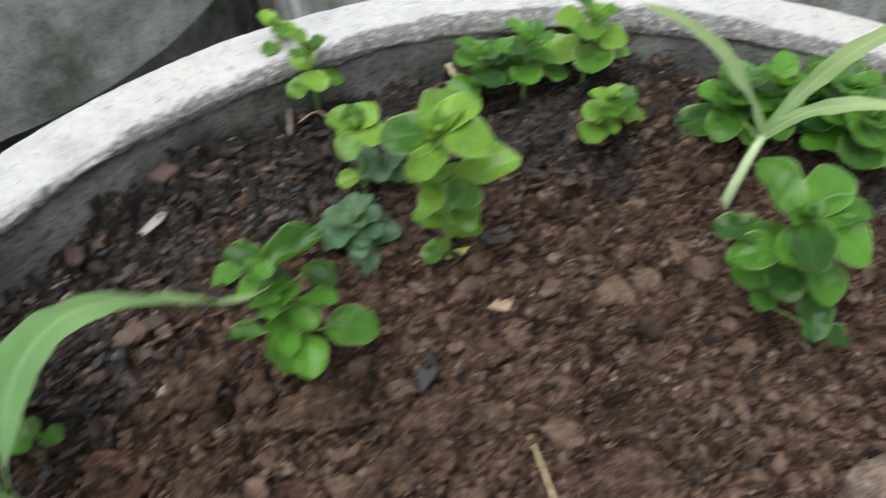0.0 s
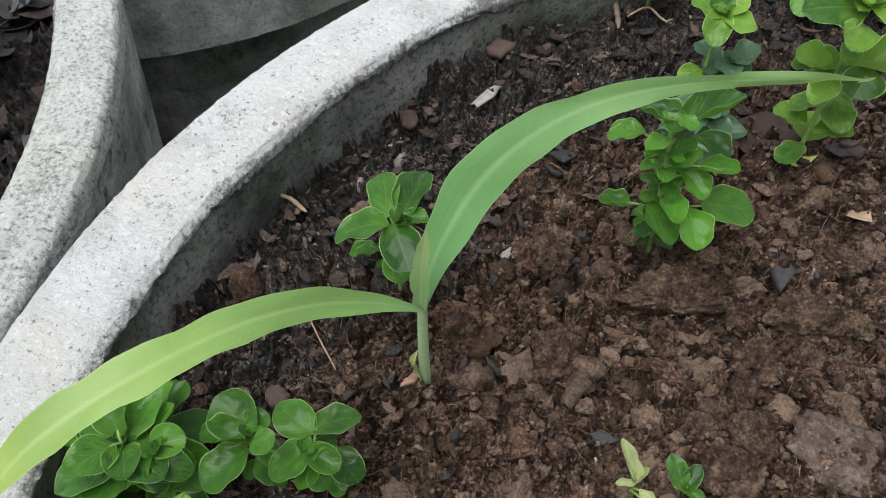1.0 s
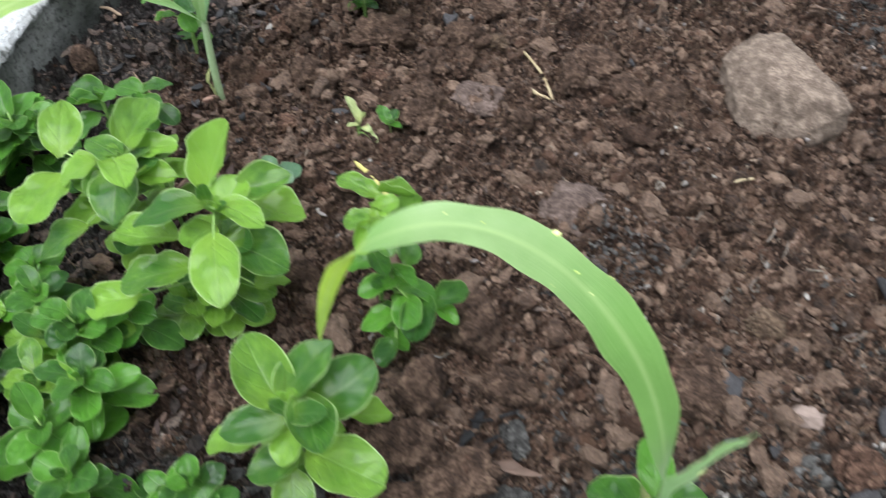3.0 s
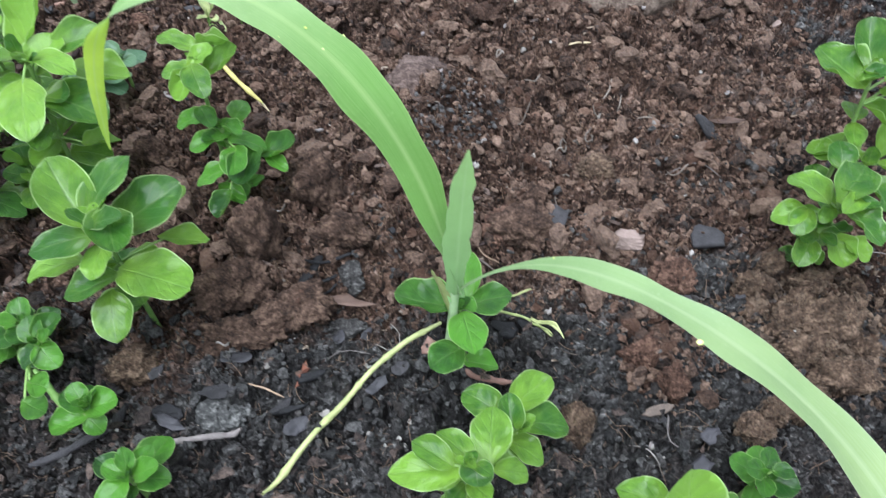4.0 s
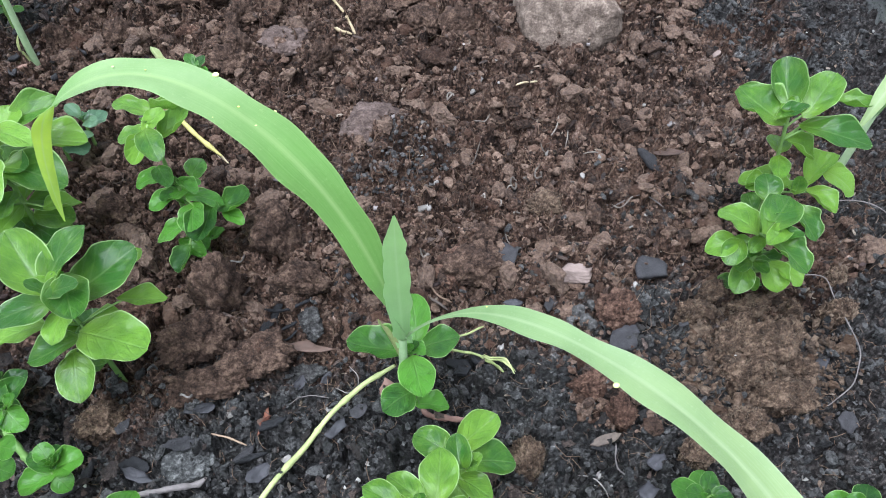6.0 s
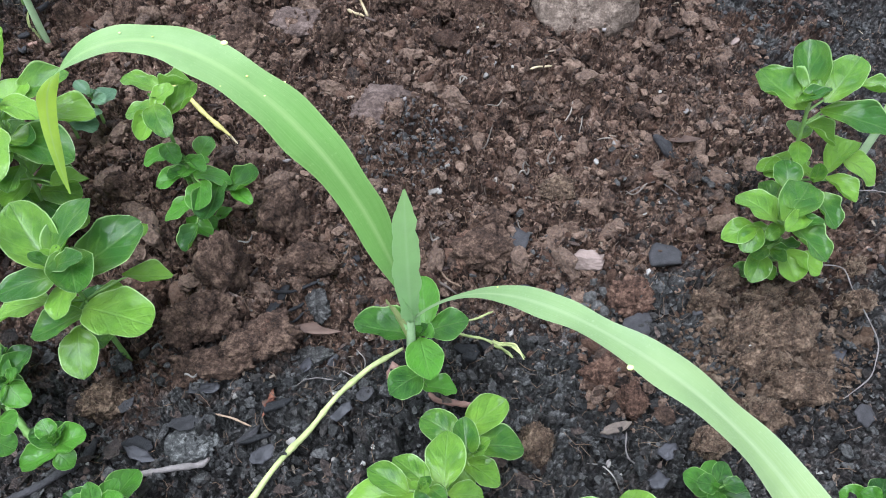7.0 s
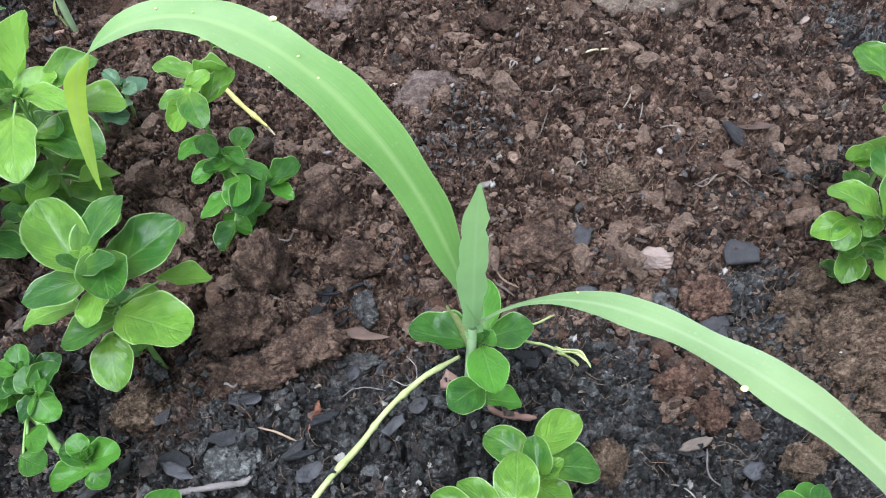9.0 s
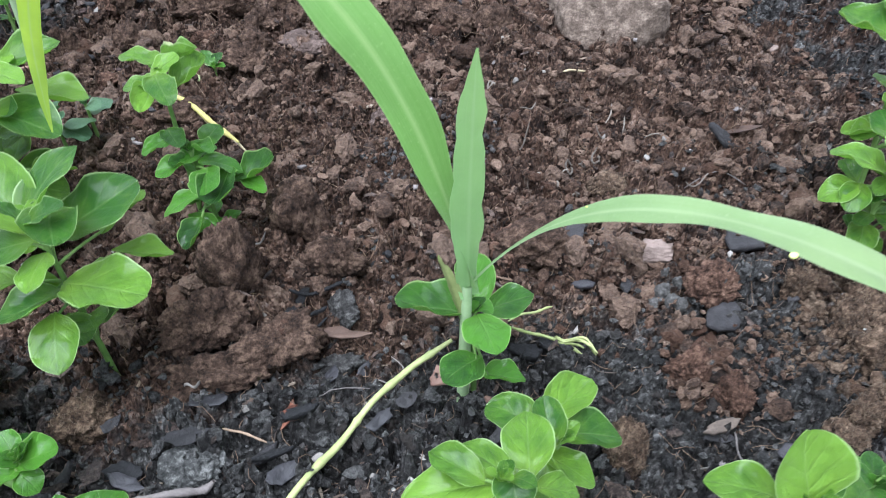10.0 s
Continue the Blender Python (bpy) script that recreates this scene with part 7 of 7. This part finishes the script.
def strew(name, label, count, low, high, power, material, seed, template, pick, sink=0.25, flat=0.75, tilt=0.7, slim=(0.55, 1.0), thin=1.0, within=None):
    """Many small lumps lying on the soil, as one mesh."""
    rs = np.random.RandomState(seed)
    v, f = template
    forms = []
    for i in range(24):
        m = np.array(Matrix.Rotation(rs.uniform(-tilt, tilt), 3, Vector(rs.normal(size=3)).normalized()))
        long = np.array([1.0, rs.uniform(*slim), rs.uniform(0.75, 1.0) * thin])
        forms.append((uneven(v, seed + i, 0.5, 7) * 1.3 * long) @ m.T)
    mx, my, reach = within or (CX, CY, R_IN - 0.004)
    a, d = rs.rand(count * 3) * 2 * np.pi, np.sqrt(rs.rand(count * 3)) * reach
    x, y = mx + d * np.cos(a), my + d * np.sin(a)
    keep = pick(x, y, rs.rand(count * 3))
    if high > 0.0025:
        for tx, ty, tr in TAKEN:
            keep &= np.hypot(x - tx, y - ty) > tr * 0.9
    x, y = x[keep][:count], y[keep][:count]
    n = len(x)
    size = low + (high - low) * rs.rand(n) ** power
    z = soil_height(x, y)
    spin = rs.rand(n) * 2 * np.pi
    verts = np.empty((n, len(v), 3))
    for i in range(n):
        p = forms[i % 24] * (size[i] * np.array([1, 0.65 + 0.35 * rs.rand(), flat * (0.6 + 0.4 * rs.rand())]))
        c, s = math.cos(spin[i]), math.sin(spin[i])
        verts[i, :, 0] = p[:, 0] * c - p[:, 1] * s + x[i]
        verts[i, :, 1] = p[:, 0] * s + p[:, 1] * c + y[i]
        verts[i, :, 2] = p[:, 2] + z[i] + size[i] * flat * (0.8 - 2 * sink)
    faces = (f[None] + (np.arange(n) * len(v))[:, None, None]).reshape(-1, 3)
    me = bpy.data.meshes.new(name)
    me.vertices.add(n * len(v))
    me.vertices.foreach_set("co", verts.ravel())
    me.loops.add(faces.size)
    me.loops.foreach_set("vertex_index", faces.ravel())
    me.polygons.add(len(faces))
    me.polygons.foreach_set("loop_start", np.arange(len(faces)) * 3)
    me.polygons.foreach_set("use_smooth", [len(v) > 50] * len(faces))
    me.update()
    me.validate()
    tagged(mesh_object(name, me, material), label, "soil crumbs", kind="stuff")


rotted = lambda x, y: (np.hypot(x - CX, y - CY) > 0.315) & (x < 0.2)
silty = lambda x, y, k: (np.hypot(x - 0.165, y - 0.038) < 0.01 + 0.03 * k) | (np.hypot(x - 0.128, y - 0.02) < 0.006 + 0.022 * k)
brown = lambda x, y, k: (~silty(x, y, k) | (k > 0.75)) & (zone_of(x, y) < 0.3 + 0.6 * (k - 0.5)) & (~rotted(x, y) | (k < 0.12))
bed_edge = lambda x, y, k: rotted(x, y) & (k < 0.9)
grey = lambda x, y, k: zone_of(x, y) > 0.3 + 0.6 * (k - 0.5)
every = lambda x, y, k: k < 2
strew("soil_crumbs", "reddish-brown crumbs of soil", 420, 0.004, 0.0100, 2.2, CRUMB_BROWN, 301, BALL_3, brown, 0.4, 0.85)
strew("soil_crumbs", "angular reddish-brown crumbs of soil", 1500, 0.0028, 0.0058, 2.0, CRUMB_BROWN, 307, BALL_2, brown, 0.36, 0.9)
strew("soil_crumbs", "small reddish-brown crumbs of soil", 6500, 0.0016, 0.0037, 1.6, CRUMB_BROWN, 306, BALL_2, brown, 0.28, 0.95)
strew("soil_crumbs", "fine reddish-brown crumbs of soil", 34000, 0.0008, 0.0021, 1.4, CRUMB_BROWN, 302, BALL_1, brown, 0.2, 0.95)
strew("soil_grit", "dark grey grit and small pebbles", 5200, 0.0013, 0.0042, 2.4, CRUMB_GREY, 303, BALL_2, grey, 0.15)
strew("soil_grit", "fine dark grey grit", 13000, 0.0008, 0.0021, 1.4, CRUMB_GREY, 304, BALL_1, grey, 0.15)
strew("plant_scraps", "fine dark scraps of rotted leaves in the soil", 2600, 0.0012, 0.0052, 2.0, SCRAP, 311, BALL_1, every, 0.05, 0.9, 0.9, (0.25, 0.6), 0.16)
strew("plant_scraps", "fine pale scraps of dry stems in the soil", 1500, 0.0009, 0.0036, 2.0, PALE_SCRAP, 312, BALL_1, every, 0.05, 0.9, 0.9, (0.15, 0.4), 0.2)
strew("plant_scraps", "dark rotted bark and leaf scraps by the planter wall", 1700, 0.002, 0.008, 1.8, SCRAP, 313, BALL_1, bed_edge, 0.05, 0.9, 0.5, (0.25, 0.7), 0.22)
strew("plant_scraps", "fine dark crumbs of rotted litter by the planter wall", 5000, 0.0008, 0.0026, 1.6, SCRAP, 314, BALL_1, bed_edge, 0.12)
strew("soil_grit", "grey silty crumbs in a patch of the soil", 900, 0.0007, 0.0023, 1.6, CRUMB_SILT, 315, BALL_1, silty, 0.05, 0.95, within=(0.15, 0.03, 0.06))
dusky = lambda x, y, k: (np.hypot(x - 0.235, y + 0.075) < 0.02 + 0.045 * k) | (np.hypot(x - 0.098, y + 0.072) < 0.015 + 0.025 * k) | (np.hypot(x - 0.33, y + 0.03) < 0.015 + 0.04 * k)
strew("soil_grit", "dark grey grit in patches among the brown crumbs", 1000, 0.0009, 0.0034, 1.8, CRUMB_GREY, 316, BALL_1, dusky, 0.1, within=(0.22, -0.06, 0.16))
crumbled = lambda x, y, k: np.hypot((x - 0.352) / 1.25, (y + 0.158) / 0.9) < 0.022 + 0.034 * k
russet = lambda x, y, k: np.hypot(x - 0.258, (y + 0.155) / 1.3) < 0.012 + 0.022 * k
strew("soil_crumbs", "straw-brown crumbs round the fibrous clods", 400, 0.0016, 0.0058, 2.0, CRUMB_DUNG, 317, BALL_2, crumbled, 0.1, 0.95, within=(0.352, -0.158, 0.075))
strew("soil_crumbs", "fine straw-brown crumbs over the fibrous clods", 2300, 0.0008, 0.0024, 1.5, CRUMB_DUNG, 318, BALL_1, crumbled, -0.1, 0.95, within=(0.352, -0.158, 0.075))
strew("soil_crumbs", "russet crumbs under a maize leaf", 700, 0.0009, 0.0024, 1.3, CRUMB_BROWN, 319, BALL_1, russet, 0.0, 0.95, within=(0.258, -0.155, 0.05))
strew("soil_crumbs", "coarse russet crumbs under a maize leaf", 130, 0.002, 0.0058, 1.6, CRUMB_BROWN, 320, BALL_2, russet, 0.1, 0.95, within=(0.258, -0.155, 0.05))
strew("pale_grit", "pale specks of grit and shell", 420, 0.0007, 0.0022, 2.4, CRUMB_PALE, 305, BALL_1, every, 0.1)


def pieces(name, count, low, high, power, material, seed, pick, sink):
    """Larger lumps that lie in the bed, each a piece of the soil."""
    rs = np.random.RandomState(seed)
    v, f = BALL_3
    forms = []
    for i in range(40):
        size = low + (high - low) * rs.rand() ** power
        p = uneven(v, seed + i, 0.45, 8) * np.array([1, rs.uniform(0.6, 1), rs.uniform(0.5, 0.8)]) * size
        me = bpy.data.meshes.new(name)
        me.from_pydata(p.tolist(), [], f.tolist())
        me.polygons.foreach_set("use_smooth", [False] * len(me.polygons))
        me.materials.append(material)
        forms.append((me, size))
    a, d = rs.rand(count * 12) * 2 * np.pi, np.sqrt(rs.rand(count * 12)) * (R_IN - 0.012)
    x, y = CX + d * np.cos(a), CY + d * np.sin(a)
    keep = pick(x, y, rs.rand(count * 12)) & (y < 0.4) & (y > -0.3)
    for tx, ty, tr in TAKEN:
        keep &= np.hypot(x - tx, y - ty) > tr
    x, y = x[keep][:count], y[keep][:count]
    z = soil_height(x, y)
    for i in range(len(x)):
        me, size = forms[i % 40]
        ob = new(name, me)
        ob.parent = SOIL_BED
        ob.matrix_basis = pose(x[i], y[i], z[i] + size * (0.55 - sink), rs.uniform(-25, 25), rs.uniform(-25, 25), rs.uniform(0, 360))


pieces("soil_crumb", 300, 0.0042, 0.013, 1.7, LUMP_BROWN, 321, brown, 0.36)
pieces("pebble", 280, 0.0022, 0.0048, 2.2, CRUMB_GREY, 322, grey, 0.1)


def fibres(name, label, count, material, seed, thick):
    rs = np.random.RandomState(seed)
    rows, faces = [], []
    for i in range(count):
        a, d = rs.rand() * 2 * np.pi, math.sqrt(rs.rand()) * 0.40
        x, y = CX + d * math.cos(a), CY + d * math.sin(a)
        turn, length = rs.rand() * 2 * np.pi, 0.004 + 0.016 * rs.rand() ** 2
        bend = rs.uniform(-1.2, 1.2)
        base = len(rows)
        for k in range(5):
            t = k / 4
            th = turn + bend * (t - 0.5)
            px, py = x + length * (t - 0.5) * math.cos(th), y + length * (t - 0.5) * math.sin(th)
            rows.append((px, py))
        faces.append(base)
    pts = np.array(rows)
    z = soil_height(pts[:, 0], pts[:, 1]) + thick
    z = z.reshape(-1, 5)
    z = 0.5 * z + 0.5 * z.max(axis=1, keepdims=True)
    p = np.concatenate([pts, z.reshape(-1, 1)], axis=1).reshape(-1, 5, 3)
    d = p[:, -1] - p[:, 0]
    side = np.stack([-d[:, 1], d[:, 0], 0 * d[:, 0]], axis=1)
    side /= np.linalg.norm(side, axis=1)[:, None] + 1e-9
    up = np.array([0, 0, 1.0])
    tri = [side[:, None] * thick, -side[:, None] * thick, (0 * side + up)[:, None] * thick * 1.6]
    verts = np.stack([p + o for o in tri], axis=2)
    n = len(p)
    out = []
    for k in range(4):
        for s in range(3):
            a, b = k * 3 + s, k * 3 + (s + 1) % 3
            out.append((a, b, b + 3, a + 3))
    f = (np.array(out)[None] + (np.arange(n) * 15)[:, None, None]).reshape(-1, 4)
    me = bpy.data.meshes.new(name)
    me.from_pydata(verts.reshape(-1, 3).tolist(), [], f.tolist())
    tagged(mesh_object(name, me, material), label, "plant fibres", kind="stuff")


fibres("plant_fibres", "short brown plant fibres in the soil", 3400, FIBRE, 401, 0.00017)
fibres("plant_fibres", "short dark rootlets in the soil", 900, TWIG, 402, 0.00022)
fibres("plant_fibres", "pale bits of chaff and root hair in the soil", 1300, TANLEAF, 403, 0.00016)
